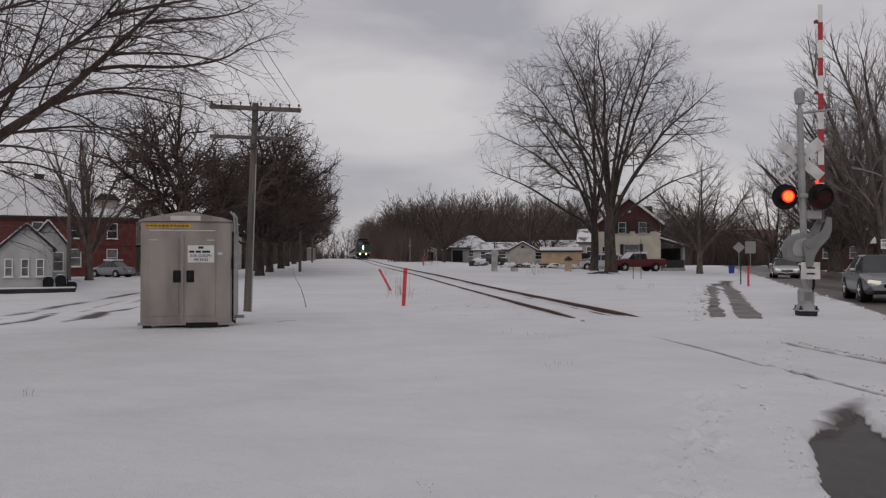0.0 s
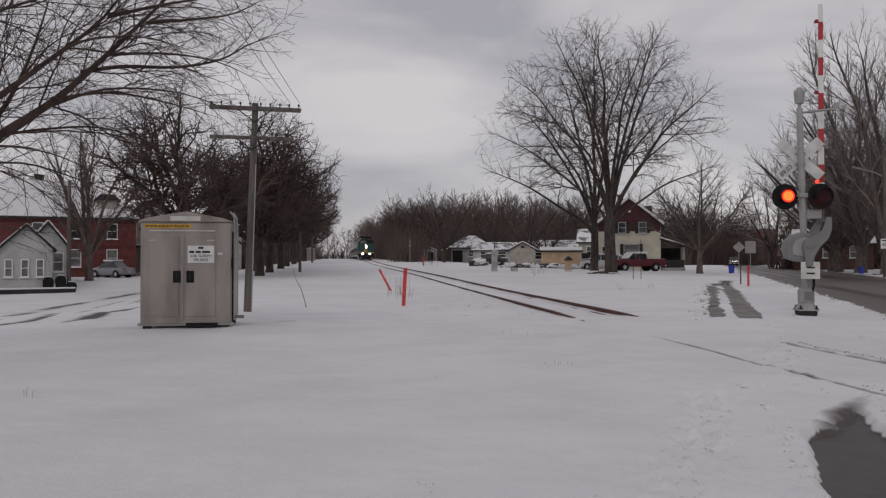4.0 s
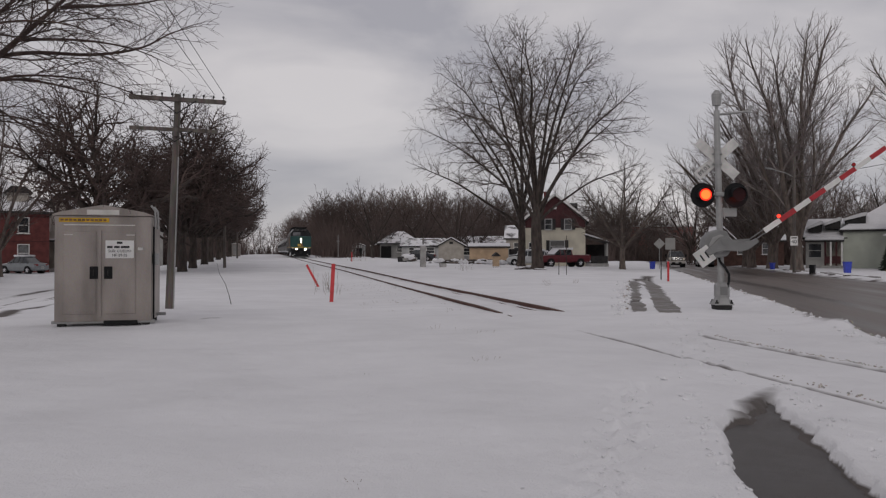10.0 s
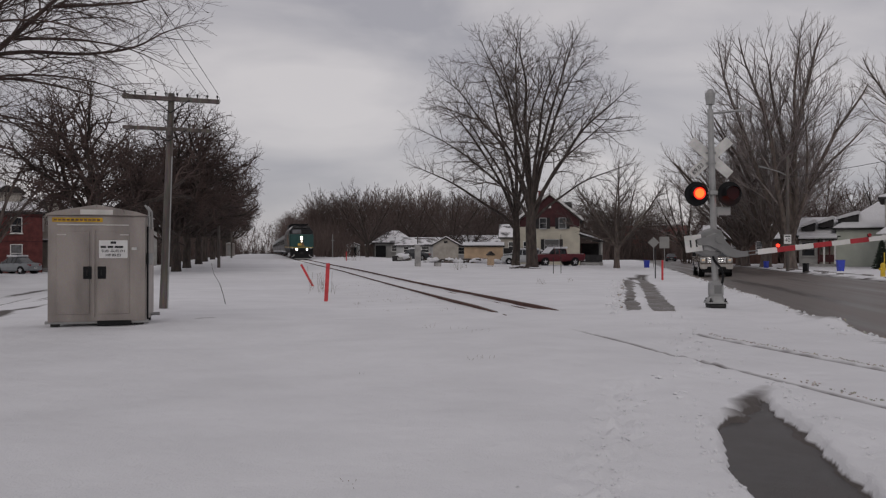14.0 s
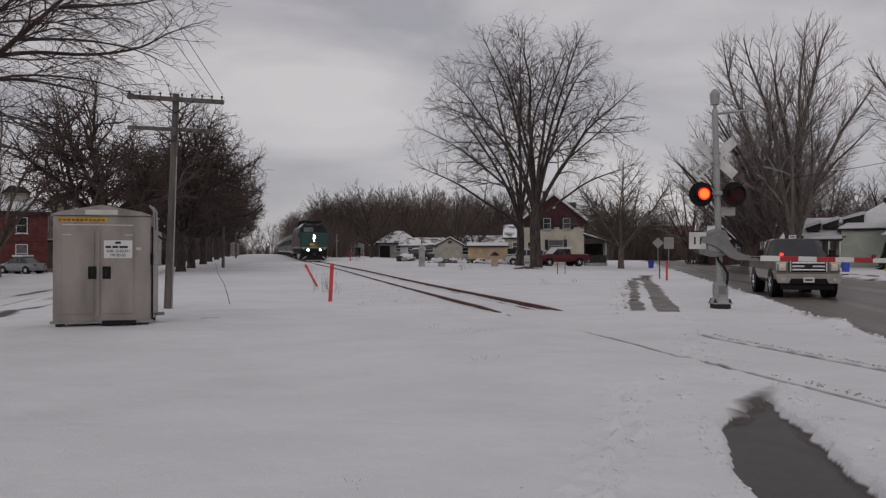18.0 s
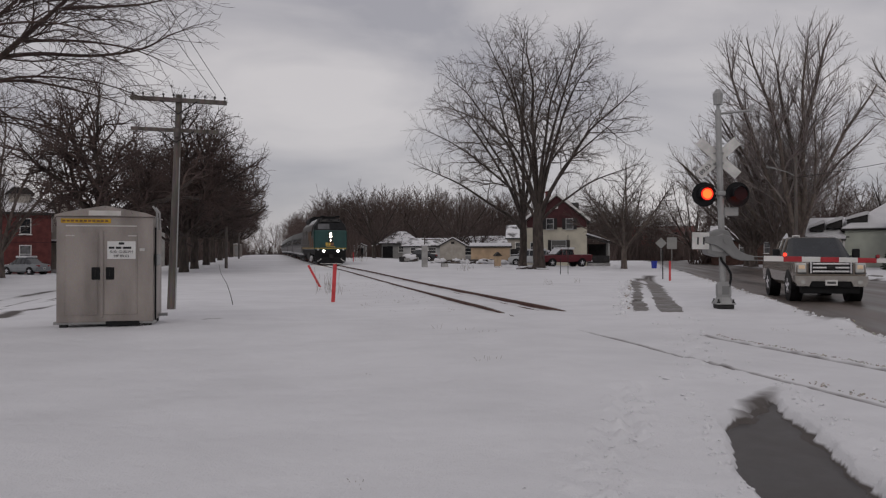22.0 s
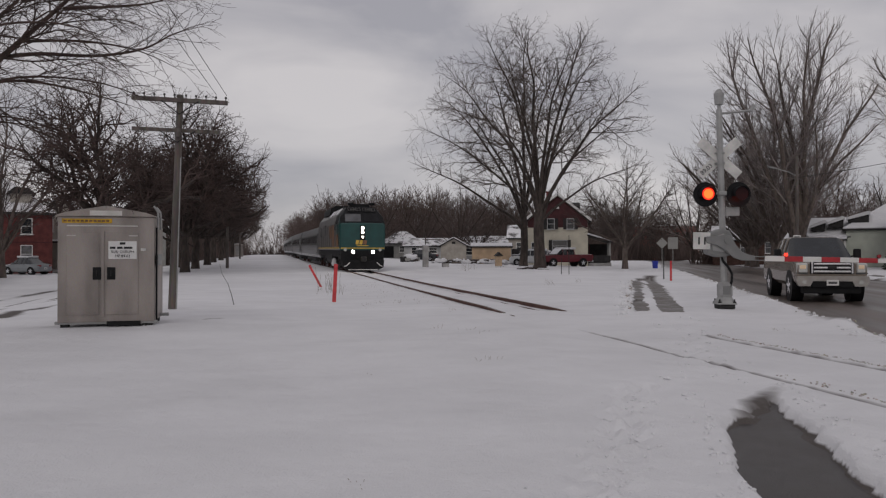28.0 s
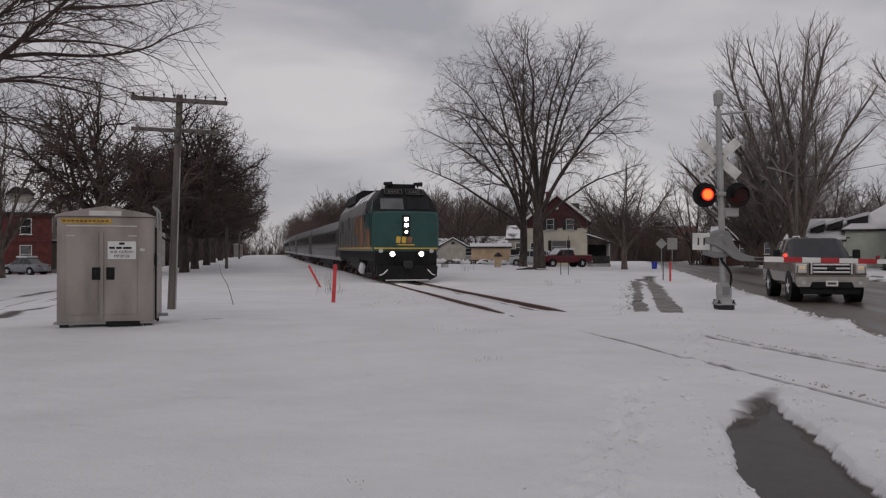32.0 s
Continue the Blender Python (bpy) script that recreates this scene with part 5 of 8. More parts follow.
brush_ = thing("fallen_boughs", "dark fallen boughs lying in the snow under the maple", "branches", (18.6, 55.6, ground_z(18.6, 55.6)))
rb_ = random.Random(19)
for i in range(7):
    p_ = Vector((rb_.uniform(-1.2, 0.6), rb_.uniform(-0.4, 0.4), 0.03))
    way_ = Vector((rb_.uniform(0.6, 1.2), rb_.uniform(-0.4, 0.4), rb_.uniform(-0.02, 0.4)))
    chain_ = []
    for k in range(4):
        q_ = p_ + way_ * 0.42 + Vector((0, rb_.gauss(0, 0.06), -0.04 * k + rb_.gauss(0, 0.05)))
        q_.z = max(q_.z, 0.0)
        chain_.append((p_, q_, 0.05 - 0.01 * k, 0.04 - 0.01 * k))
        p_ = q_
    limb_mesh("bough", chain_, "bark", 6, brush_)
blk = thing("stone_block", "dark square block lying in the snow", "block", (13.6, 63.0, ground_z(13.6, 63)))
bm = B()
box(bm, (0.55, 0.5, 0.34), (0, 0, 0.14), bevel=0.05)
part("block", bm, "stone_grey", blk)

bird = thing("bird_house", "small brown post-mounted bird house in the yard", "bird house", (19.7, 67.9, ground_z(19.7, 67.9)))
bm = B()
box(bm, (0.55, 0.5, 0.95), (0, 0, 0.45), bevel=0.04)
part("body", bm, "siding_tan", bird)
bm = B()
prism(bm, [(-0.38, 0.93), (0.38, 0.93), (0, 1.3)], -0.35, 0.35)
part("roof", bm, "roof_dark", bird)


def tuft(bm_segs, rng, x, y, n, h, spread=0.14):
    z = ground_z(x, y)
    for _ in range(n):
        a, l = rng.uniform(0, 6.28), h * rng.uniform(0.5, 1.1)
        p = Vector((x + rng.gauss(0, spread), y + rng.gauss(0, spread), z - 0.03))
        splay = 0.5 if h < 0.5 else 0.18
        d = Vector((math.cos(a) * splay, math.sin(a) * splay, 1)).normalized()
        for k in range(3):
            q = p + (d + Vector((rng.gauss(0, splay * 0.6), rng.gauss(0, splay * 0.6), -0.12 * k))) * l / 3
            bm_segs.append((p, q, 0.0018 + 0.004 * h, 0.0012 + 0.003 * h))
            p = q


rng_w = random.Random(61)
weeds = []
for x, y, n, h in ((1.62, 26.0, 9, 0.95), (1.5, 27.6, 8, 0.8), (1.75, 24.6, 6, 0.7), (12.7, 52.0, 14, 0.8), (14.2, 56.0, 10, 0.5), (10.9, 30.0, 10, 0.35), (13.4, 33.0, 10, 0.3), (2.6, 12.8, 5, 0.14), (3.0, 12.2, 4, 0.1), (3.2, 11.4, 4, 0.1), (2.4, 8.6, 7, 0.1), (0.9, 8.0, 4, 0.06), (-2.9, 7.3, 3, 0.14), (2.1, 19.5, 7, 0.12), (3.0, 19.8, 7, 0.12), (2.6, 20.4, 6, 0.1), (8.4, 9.9, 16, 0.07), (9.2, 8.9, 14, 0.07), (7.9, 10.9, 10, 0.08), (0.4, 4.2, 8, 0.05), (10.2, 11.3, 12, 0.12), (18.0, 62.0, 18, 0.9), (17.6, 60.6, 14, 0.5), (20.3, 62.5, 12, 0.9), (9.0, 96, 16, 1.5), (9.6, 92, 14, 1.2)):
    tuft(weeds, rng_w, x, y, n, h, 0.05 + h * 0.2)
for _ in range(70):
    x, y = rng_w.uniform(2.2, 4.2), rng_w.uniform(16, 34)
    tuft(weeds, rng_w, x, y, 3, 0.09, 0.1)
stalk = [Vector((-1.2, 20.35, ground_z(-1.2, 20.35) - 0.05))]
for dx, dz in ((-0.07, 0.3), (-0.09, 0.28), (-0.15, 0.26), (-0.06, 0.27)):
    stalk.append(stalk[-1] + Vector((dx, 0.02, dz)))
bent = thing("bent_stalk", "tall thin dark weed stalk leaning out of the snow", "weed stalk")
tubes("stem", [(a, b, 0.011 - 0.002 * k, 0.009 - 0.002 * k) for k, (a, b) in enumerate(zip(stalk, stalk[1:]))], "bark", 5, bent)
tagged(tubes("dead_weeds", weeds, "grass", 3, None), "dry brown weed stalks poking through the snow", "weeds", kind="stuff")


# ---------------------------------------------------------------- crossing signal
SIG = Vector((10.2, 16.1, 0.0))
SIG_TURN = 14.0


def build_crossing_signal():
    """Mast with crossbuck, two flashing lamps, bell and gate machine; the gate arm is a thing of its own."""
    s = thing("crossing_signal", "galvanised level-crossing mast with crossbuck and twin red lamps", "crossing signal", (SIG.x, SIG.y, 0.0), -SIG_TURN)
    lean = -0.006
    bm = B()
    rod(bm, (0, 0, 0.05), (lean * 4.7 * 4, 0, 4.68), 0.075, 0.07, 16)
    part("mast", bm, "galv", s, smooth=False)
    bm = B()
    box(bm, (0.38, 0.38, 0.1), (0, 0, 0.04), bevel=0.03)
    part("footing", bm, "steel_dark", s, "dark footing block showing through the snow")
    bm = B()
    box(bm, (0.44, 0.44, 0.035), (0, 0, 0.115), bevel=0.01)
    part("foundation_plate", bm, "galv", s)
    bm = B()
    rings = []
    for z, r in ((0.132, 0.215), (0.17, 0.2), (0.25, 0.15), (0.29, 0.14), (0.29, 0.155), (0.56, 0.155), (0.57, 0.145), (0.62, 0.11)):
        rings.append([bm.verts.new((r * cx_, r * cy_, z)) for cx_, cy_ in ((-1, -0.55), (-0.55, -1), (0.55, -1), (1, -0.55), (1, 0.55), (0.55, 1), (-0.55, 1), (-1, 0.55))])
    for lo_, hi_ in zip(rings, rings[1:]):
        for k in range(8):
            bm.faces.new((lo_[k], lo_[(k + 1) % 8], hi_[(k + 1) % 8], hi_[k]))
    bm.faces.new(rings[-1])
    bmesh.ops.recalc_face_normals(bm, faces=bm.faces[:])
    jb = part("junction_base", bm, "galv", s, "flared cast steel junction base")
    bm = B()
    box(bm, (0.17, 0.012, 0.2), (0, -0.16, 0.43), bevel=0.008)
    part("base_cover", bm, "machine_grey", jb)
    for x in (-0.17, 0.17):
        for y in (-0.17, 0.17):
            bm = B()
            rod(bm, (x, y, 0.05), (x, y, 0.22), 0.02, sides=8)
            rod(bm, (x, y, 0.13), (x, y, 0.165), 0.04, sides=6)
            part("bolt", bm, "steel_dark", s)
    top = lean * 4.7 * 4
    bm = B()
    rod(bm, (top, 0, 4.68), (top, 0, 4.8), 0.04)
    rod(bm, (top, 0, 4.8), (top, 0, 5.06), 0.1, 0.12, 14)
    rod(bm, (top, 0, 5.06), (top, 0, 5.16), 0.12, 0.05, 14)
    part("bell", bm, "galv", s, "grey crossing bell on the mast head")
    bm = B()
    rod(bm, (top, -0.02, 4.58), (top + 0.78, -0.02, 4.66), 0.028)
    rod(bm, (top + 0.74, -0.02, 4.62), (top + 0.80, -0.02, 4.78), 0.05)
    part("side_arm", bm, "galv", s)
    zc = 3.55
    cx = lean * 3.4 * 4
    for sg, nm in ((1, "crossbuck_blade"), (-1, "crossbuck_blade")):
        bm = B()
        box(bm, (1.24, 0.012, 0.23), (0, 0, 0), bevel=0.004)
        bl = part(nm, bm, "white_dirty", s, "white crossbuck blade")
        bl.matrix_basis = pose(cx, 0.095 + 0.012 * sg, zc, 0, sg * -42 if sg > 0 else 42, 0)
        if sg > 0:
            words("lettering", "89.03", 0.15, "ink", bl, pose(-0.40, -0.009, 0.0, 90, 0, 0))
    for z in (3.42, 3.66):
        bm = B()
        rod(bm, (cx, 0, z - 0.02), (cx, 0, z + 0.02), 0.088, sides=16)
        box(bm, (0.24, 0.02, 0.04), (cx, 0.07, z))
        part("clamp", bm, "galv", s)
    zl = 2.68
    lx = lean * 2.7 * 4
    bm = B()
    rod(bm, (lx - 0.42, -0.02, zl + 0.02), (lx + 0.42, -0.02, zl + 0.02), 0.03)
    box(bm, (0.2, 0.2, 0.1), (lx, 0, zl + 0.02), bevel=0.02)
    part("lamp_bar", bm, "galv", s)
    lenses = []
    for sg in (-1, 1):
        x = lx + sg * 0.385
        m = pose(x, -0.1, zl, 0, 0, 4)
        bm = B()
        rod(bm, (0, 0.05, 0), (0, 0.065, 0), 0.29, sides=32)
        bg = part("lamp_board", bm, "black", s, "round black backing board")
        bg.matrix_basis = m
        bm = B()
        rod(bm, (0, 0.2, 0), (0, 0.06, 0), 0.13, 0.17, 20)
        part("lamp_housing", bm, "black", bg)
        # hood: a half sleeve over the lens
        bm = B()
        n = 20
        ring = []
        for k in range(n + 1):
            a = math.pi * (-0.12 + 1.24 * k / n)
            c, q = math.cos(a), math.sin(a)
            ring.append([bm.verts.new((c * r, y, q * r)) for r, y in ((0.175, 0.05), (0.175, -0.26 + 0.1 * abs(c)), (0.165, -0.26 + 0.1 * abs(c)), (0.165, 0.05))])
        for a, b in zip(ring, ring[1:]):
            for k in range(4):
                bm.faces.new((a[k], b[k], b[(k + 1) % 4], a[(k + 1) % 4]))
        bmesh.ops.recalc_face_normals(bm, faces=bm.faces[:])
        part("hood", bm, "black", bg)
        # made-up two-faced drum imitates the flashing: lit on one face, dark on the other
        bm = B()
        rod(bm, (0, -0.006, 0), (0, -0.014, 0), 0.115, 0.105, 24)
        lens = part("lens", bm, "flash", s, "lit red signal lens")
        bm = B()
        rod(bm, (0, -0.002, 0), (0, -0.008, 0), 0.145, 0.14, 24)
        part("lens_rim", bm, "flash_rim", lens, "deep red outer lens ring")
        bm = B()
        rod(bm, (0, 0.012, 0), (0, 0.002, 0), 0.15, 0.155, 24)
        part("dark_face", bm, "lens_dark", lens, "unlit dark red lens face")
        lens.matrix_basis = m @ pose(0, -0.13, 0)
        lenses.append((lens, lens.matrix_basis.copy()))
    bm = B()
    box(bm, (0.32, 0.12, 0.2), (0.22, 0.12, 2.28), bevel=0.015)
    part("terminal_box", bm, "galv", s)
    # gate machine
    bm = B()
    prism(bm, [(-0.46, 1.28), (-0.5, 1.5), (-0.46, 1.68), (-0.34, 1.8), (-0.14, 1.87), (0.04, 1.82), (0.12, 1.66), (0.13, 1.36), (0.04, 1.24), (-0.2, 1.2)], -0.28, 0.12)
    bmesh.ops.bevel(bm, geom=bm.edges[:], offset=0.035, segments=2, affect="EDGES", profile=0.6)
    mc = part("gate_machine", bm, "machine_grey", s, "rounded grey gate machine housing")
    bm = B()
    prism(bm, [(-0.36, 1.36), (-0.38, 1.52), (-0.3, 1.68), (-0.12, 1.75), (0.02, 1.7), (0.06, 1.42), (-0.12, 1.32)], -0.296, -0.275)
    part("cover_plate", bm, "galv", mc)
    bm = B()
    rod(bm, (0.0, -0.3, 1.59), (0.0, 0.32, 1.59), 0.085, sides=18)
    part("gate_shaft", bm, "galv", s)
    bm = B()
    pts = [(-0.12, 1.26), (-0.08, 1.12), (0.04, 0.98), (0.13, 0.82), (0.13, 0.66), (0.08, 0.5)]
    for a, b in zip(pts, pts[1:]):
        rod(bm, (a[0], -0.12, a[1]), (b[0], -0.12, b[1]), 0.03, sides=8)
    part("cable", bm, "black", s, "black cable looping to the base")
    return s, lenses


signal, LENSES = build_crossing_signal()


def build_gate_arm():
    """The arm lies along +x of its own space, below the pivot, which is its origin."""
    g = thing("crossing_gate", "red and white striped crossing gate arm with counterweight plate", "crossing gate", (SIG.x, SIG.y, 1.59))
    bm = B()
    prism(bm, [(-0.5, 0.0), (-0.48, -0.07), (-0.26, -0.11), (-0.08, -0.21), (0.14, -0.4), (0.32, -0.46), (0.6, -0.455), (0.6, -0.345), (0.46, -0.32), (0.3, -0.25), (0.16, -0.08), (0.08, 0.1), (-0.06, 0.14), (-0.3, 0.09), (-0.5, 0.08)], -0.40, -0.33)
    bmesh.ops.bevel(bm, geom=bm.edges[:], offset=0.012, segments=1, affect="EDGES")
    ab = part("arm_bracket", bm, "machine_grey", g, "grey curved steel gate bracket")
    bm = B()
    rod(bm, (0, -0.42, 0.0), (0, -0.28, 0.0), 0.085, sides=18)
    part("hub", bm, "machine_grey", ab)
    for dz in (-0.045, 0.04):
        bm = B()
        box(bm, (0.5, 0.02, 0.022), (0.78, 0.3, -0.4 + dz), bevel=0.004)
        part("arm_strap", bm, "machine_grey", ab, "thin steel strap holding the arm")
    bm = B()
    prism(bm, [(-0.45, -0.06), (0.0, -0.26), (0.6, -0.46), (0.6, -0.34), (0.12, -0.04), (-0.38, 0.08)], 0.32, 0.38)
    part("rear_bracket", bm, "machine_grey", g)
    bm = B()
    rod(bm, (0.54, -0.36, -0.4), (0.54, 0.36, -0.4), 0.03, sides=10)
    part("cross_pin", bm, "machine_grey", g)
    bm = B()
    box(bm, (0.38, 0.05, 0.39), (-0.58, -0.36, -0.02), bevel=0.012)
    cw = part("counterweight", bm, "white_dirty", g, "square white counterweight plate with two dark slots")
    for k in (-1, 1):
        bm = B()
        box(bm, (0.036, 0.012, 0.17), (-0.58 + 0.065 * k, -0.392, -0.02), bevel=0.004)
        part("slot", bm, "ink", cw)
    x = 0.99
    stripes = [("white", 0.441)] + [("red", 0.411), ("white", 0.411)] * 5
    for i, (m, w) in enumerate(stripes):
        bm = B()
        box(bm, (w, 0.035, 0.128 - 0.003 * i), (x + w / 2, 0.3, -0.4), bevel=0.006)
        part("stripe", bm, m, g)
        x += w
    for lx in (1.45, 3.5, x - 0.4):
        bm = B()
        rod(bm, (lx, 0.3, -0.35), (lx, 0.3, -0.27), 0.035, sides=10)
        base = part("gate_lamp", bm, "black", g)
        bm = B()
        rod(bm, (lx, 0.26, -0.3), (lx, 0.24, -0.3), 0.042, sides=14)
        part("lamp_lens", bm, "tip_flash" if lx < 2 else "lamp_red", base, "small red gate lamp")
    return g


gate = build_gate_arm()


# ---------------------------------------------------------------- houses
def mesh_of(name, verts, faces, material_, parent, label="", smooth=False):
    used = sorted({i for f in faces for i in f})
    back = {v: k for k, v in enumerate(used)}
    me = bpy.data.meshes.new(name)
    me.from_pydata([verts[i] for i in used], [], [tuple(back[i] for i in f) for f in faces])
    me.materials.append(M[material_])
    if smooth:
        me.polygons.foreach_set("use_smooth", [True] * len(me.polygons))
    ob = new(name, me)
    ob.parent = parent
    if label:
        ob["label"] = label
    return ob


def window(parent, x, z, w, h, y, glass="glass", frame="white", shutters="", sill=True, mullion=True):
    """A framed window on a wall whose outer face lies at y, facing -y."""
    t = 0.07
    bm = B()
    for sx in (-1, 1):
        box(bm, (t, 0.1, h), (x + sx * (w / 2 - t / 2), y - 0.03, z))
    for sz in (-1, 1):
        box(bm, (w - 2 * t, 0.1, t), (x, y - 0.03, z + sz * (h / 2 - t / 2)))
    win = part("window", bm, frame, parent)
    bm = B()
    box(bm, (w - 2 * t, 0.03, h - 2 * t), (x, y - 0.016, z))
    part("pane", bm, glass, win)
    if mullion:
        bm = B()
        box(bm, (w - 2 * t, 0.05, 0.05), (x, y - 0.03, z))
        part("mullion", bm, frame, win)
    if sill:
        bm = B()
        box(bm, (w + 0.16, 0.2, 0.07), (x, y - 0.09, z - h / 2 - 0.035), bevel=0.01)
        part("sill", bm, frame, win)
    if shutters:
        for sx in (-1, 1):
            bm = B()
            box(bm, (0.38, 0.05, h), (x + sx * (w / 2 + 0.2), y - 0.028, z), bevel=0.01)
            part("shutter", bm, shutters, win)
    return win


def gable_house(name, label, x, y, rz, w, d, eave, ridge, wall, along="y", z=None, over=0.35, snow=0.14, roof="roof_dark", category="house", cover="snow"):
    """Four walls under a pitched snowy roof. The front faces -y; the ridge runs along y (gable in front) or x."""
    h = thing(name, label, category, (x, y, ground_z(x, y) if z is None else z), rz)
    if along == "y":
        a, b = w, d
        turn = Matrix()
    else:
        a, b = d, w
        turn = pose(0, 0, 0, 0, 0, 90)
    bm = B()
    prism(bm, [(-a / 2, -0.5), (a / 2, -0.5), (a / 2, eave), (0, ridge), (-a / 2, eave)], -b / 2, b / 2, turn)
    part("wall", bm, wall, h)
    sl = math.atan2(ridge - eave, a / 2)
    ln = (a / 2 + over) / math.cos(sl)
    for s in (-1, 1):
        bm = B()
        mid = (s * (a / 2 + over) / 2, 0, ridge - math.tan(sl) * (a / 2 + over) / 2 + 0.09)
        box(bm, (ln, b + 2 * over, 0.14), mid, (0, s * math.degrees(sl), 0))
        bm.transform(turn)
        side = part("roof", bm, roof, h)
        bm = B()
        box(bm, (ln - 0.06, b + 2 * over - 0.12, snow), (mid[0], 0, mid[2] + 0.07 / math.cos(sl) + snow / 2), (0, s * math.degrees(sl), 0), bevel=min(0.05, snow / 3))
        bm.transform(turn)
        part("roof_snow", bm, cover, side, "white snow on the roof" if cover == "snow" else "patchy snow on the roof")
    return h


def hip_house(name, label, x, y, rz, w, d, eave, ridge, ridge_len, wall, z=None, over=0.35, snow=0.14, category="house", cover="snow"):
    """Four walls under a hipped snowy roof, the ridge along x."""
    h = thing(name, label, category, (x, y, ground_z(x, y) if z is None else z), rz)
    bm = B()
    box(bm, (w, d, eave + 0.5), (0, 0, (eave - 0.5) / 2))
    part("wall", bm, wall, h)
    a, b, r = w / 2 + over, d / 2 + over, ridge_len / 2
    v = [(-a, -b, eave - 0.12), (a, -b, eave - 0.12), (a, b, eave - 0.12), (-a, b, eave - 0.12), (-a, -b, eave + 0.04), (a, -b, eave + 0.04), (a, b, eave + 0.04), (-a, b, eave + 0.04), (-r, 0, ridge), (r, 0, ridge)]
    f = [(3, 2, 1, 0), (0, 1, 5, 4), (1, 2, 6, 5), (2, 3, 7, 6), (3, 0, 4, 7), (4, 5, 9, 8), (5, 6, 9), (6, 7, 8, 9), (7, 4, 8)]
    roof = mesh_of("roof", v, f, "roof_dark", h)
    k = 0.06
    lo, hi = eave + 0.045, eave + 0.05 + snow
    v = [(-a + k, -b + k, lo), (a - k, -b + k, lo), (a - k, b - k, lo), (-a + k, b - k, lo), (-a + k + 0.04, -b + k + 0.04, hi), (a - k - 0.04, -b + k + 0.04, hi), (a - k - 0.04, b - k - 0.04, hi), (-a + k + 0.04, b - k - 0.04, hi), (-r, 0, ridge + snow * 1.1), (r, 0, ridge + snow * 1.1)]
    mesh_of("roof_snow", v, f, cover, roof, "white snow on the roof" if cover == "snow" else "patchy snow on the roof")
    return h


def chimney(h, x, y, z0, z1, mat="brick_red", w=0.6):
    bm = B()
    box(bm, (w, w, z1 - z0), (x, y, (z0 + z1) / 2), bevel=0.03)
    box(bm, (w + 0.14, w + 0.14, 0.12), (x, y, z1 - 0.06), bevel=0.02)
    part("chimney", bm, mat, h)


def porch(h, x, y, w, d, z, post="white", roofz=0.0):
    bm = B()
    box(bm, (w, d, 0.16), (x, y, z), (radians(0), 0, 0), bevel=0.02)
    r = part("porch_roof", bm, "roof_dark", h)
    bm = B()
    box(bm, (w - 0.06, d - 0.06, 0.13), (x, y, z + 0.15), bevel=0.04)
    part("porch_snow", bm, "snow", r, "white snow on the porch roof")
    n = max(2, int(w / 1.6) + 1)
    for i in range(n):
        bm = B()
        box(bm, (0.14, 0.14, z - 0.05), (x - w / 2 + 0.12 + (w - 0.24) * i / (n - 1), y - d / 2 + 0.12, (z - 0.1) / 2 + 0.0), bevel=0.015)
        part("porch_post", bm, post, h)
    bm = B()
    box(bm, (w, d, 0.3), (x, y, 0.1), bevel=0.02)
    part("porch_deck", bm, "stone_grey", h)


def siding(h, x0, x1, z0, z1, y, mat, step=0.22):
    """Lapped boards on a wall face."""
    z = z0
    while z < z1 - 0.02:
        bm = B()
        box(bm, (x1 - x0, 0.03, step * 0.96), ((x0 + x1) / 2, y - 0.017, z + step / 2), (-3, 0, 0))
        part("board", bm, mat, h)
        z += step


# the cream house across the track
cream = gable_house("cream_house", "two-storey cream house with maroon gable and snowy roof", 32.3, 86.0, -20.5, 6.8, 9.0, 5.1, 8.0, "cream")
front = -4.5
bm = B()
prism(bm, [(-3.38, 4.35), (3.38, 4.35), (3.38, 5.08), (0, 7.94), (-3.38, 5.08)], front - 0.07, front - 0.004)
part("gable_cladding", bm, "maroon", cream, "maroon shingle cladding in the gable")
for x in (-0.75, 1.45):
    window(cream, x, 4.75, 0.85, 1.25, front - 0.07, "glass", "siding_white", shutters="roof_dark")
window(cream, 0.25, 2.25, 1.7, 1.35, front, "glass", "siding_white", shutters="roof_dark")
bm = B()
box(bm, (0.34, 0.2, 0.26), (0, front - 0.1, 6.6), bevel=0.03)
part("gable_vent", bm, "white", cream)
for s in (-1, 1):
    bm = B()
    box(bm, (4.75, 0.06, 0.26), (s * 1.95, front - 0.38, 6.62), (0, s * 38.8, 0))
    part("barge_board", bm, "white", cream)
bm = B()
box(bm, (3.0, 6.0, 0.16), (4.75, -1.6, 3.05), (0, 17, 0), bevel=0.02)
pr = part("porch_roof", bm, "roof_dark", cream)
bm = B()
box(bm, (2.95, 5.95, 0.15), (4.79, -1.6, 3.2), (0, 17, 0), bevel=0.04)
part("porch_snow", bm, "snow", pr)
for py in (-4.3, -2.4, -0.4):
    bm = B()
    box(bm, (0.16, 0.16, 2.6), (5.85, py, 1.3), bevel=0.02)
    part("porch_post", bm, "siding_grey", cream)
# dark panel added to paint the shade inside the porch
bm = B()
box(bm, (2.4, 0.1, 2.5), (4.75, 0.6, 1.25))
part("porch_panel", bm, "roof_dark", cream, "dark shaded porch end")
bm = B()
box(bm, (2.5, 5.8, 0.35), (4.75, -1.6, 0.1), bevel=0.03)
part("porch_deck", bm, "stone_grey", cream)
bm = B()
box(bm, (2.3, 0.07, 0.8), (4.75, -4.4, 0.75), bevel=0.02)
part("porch_rail", bm, "roof_dark", cream)
bm = B()
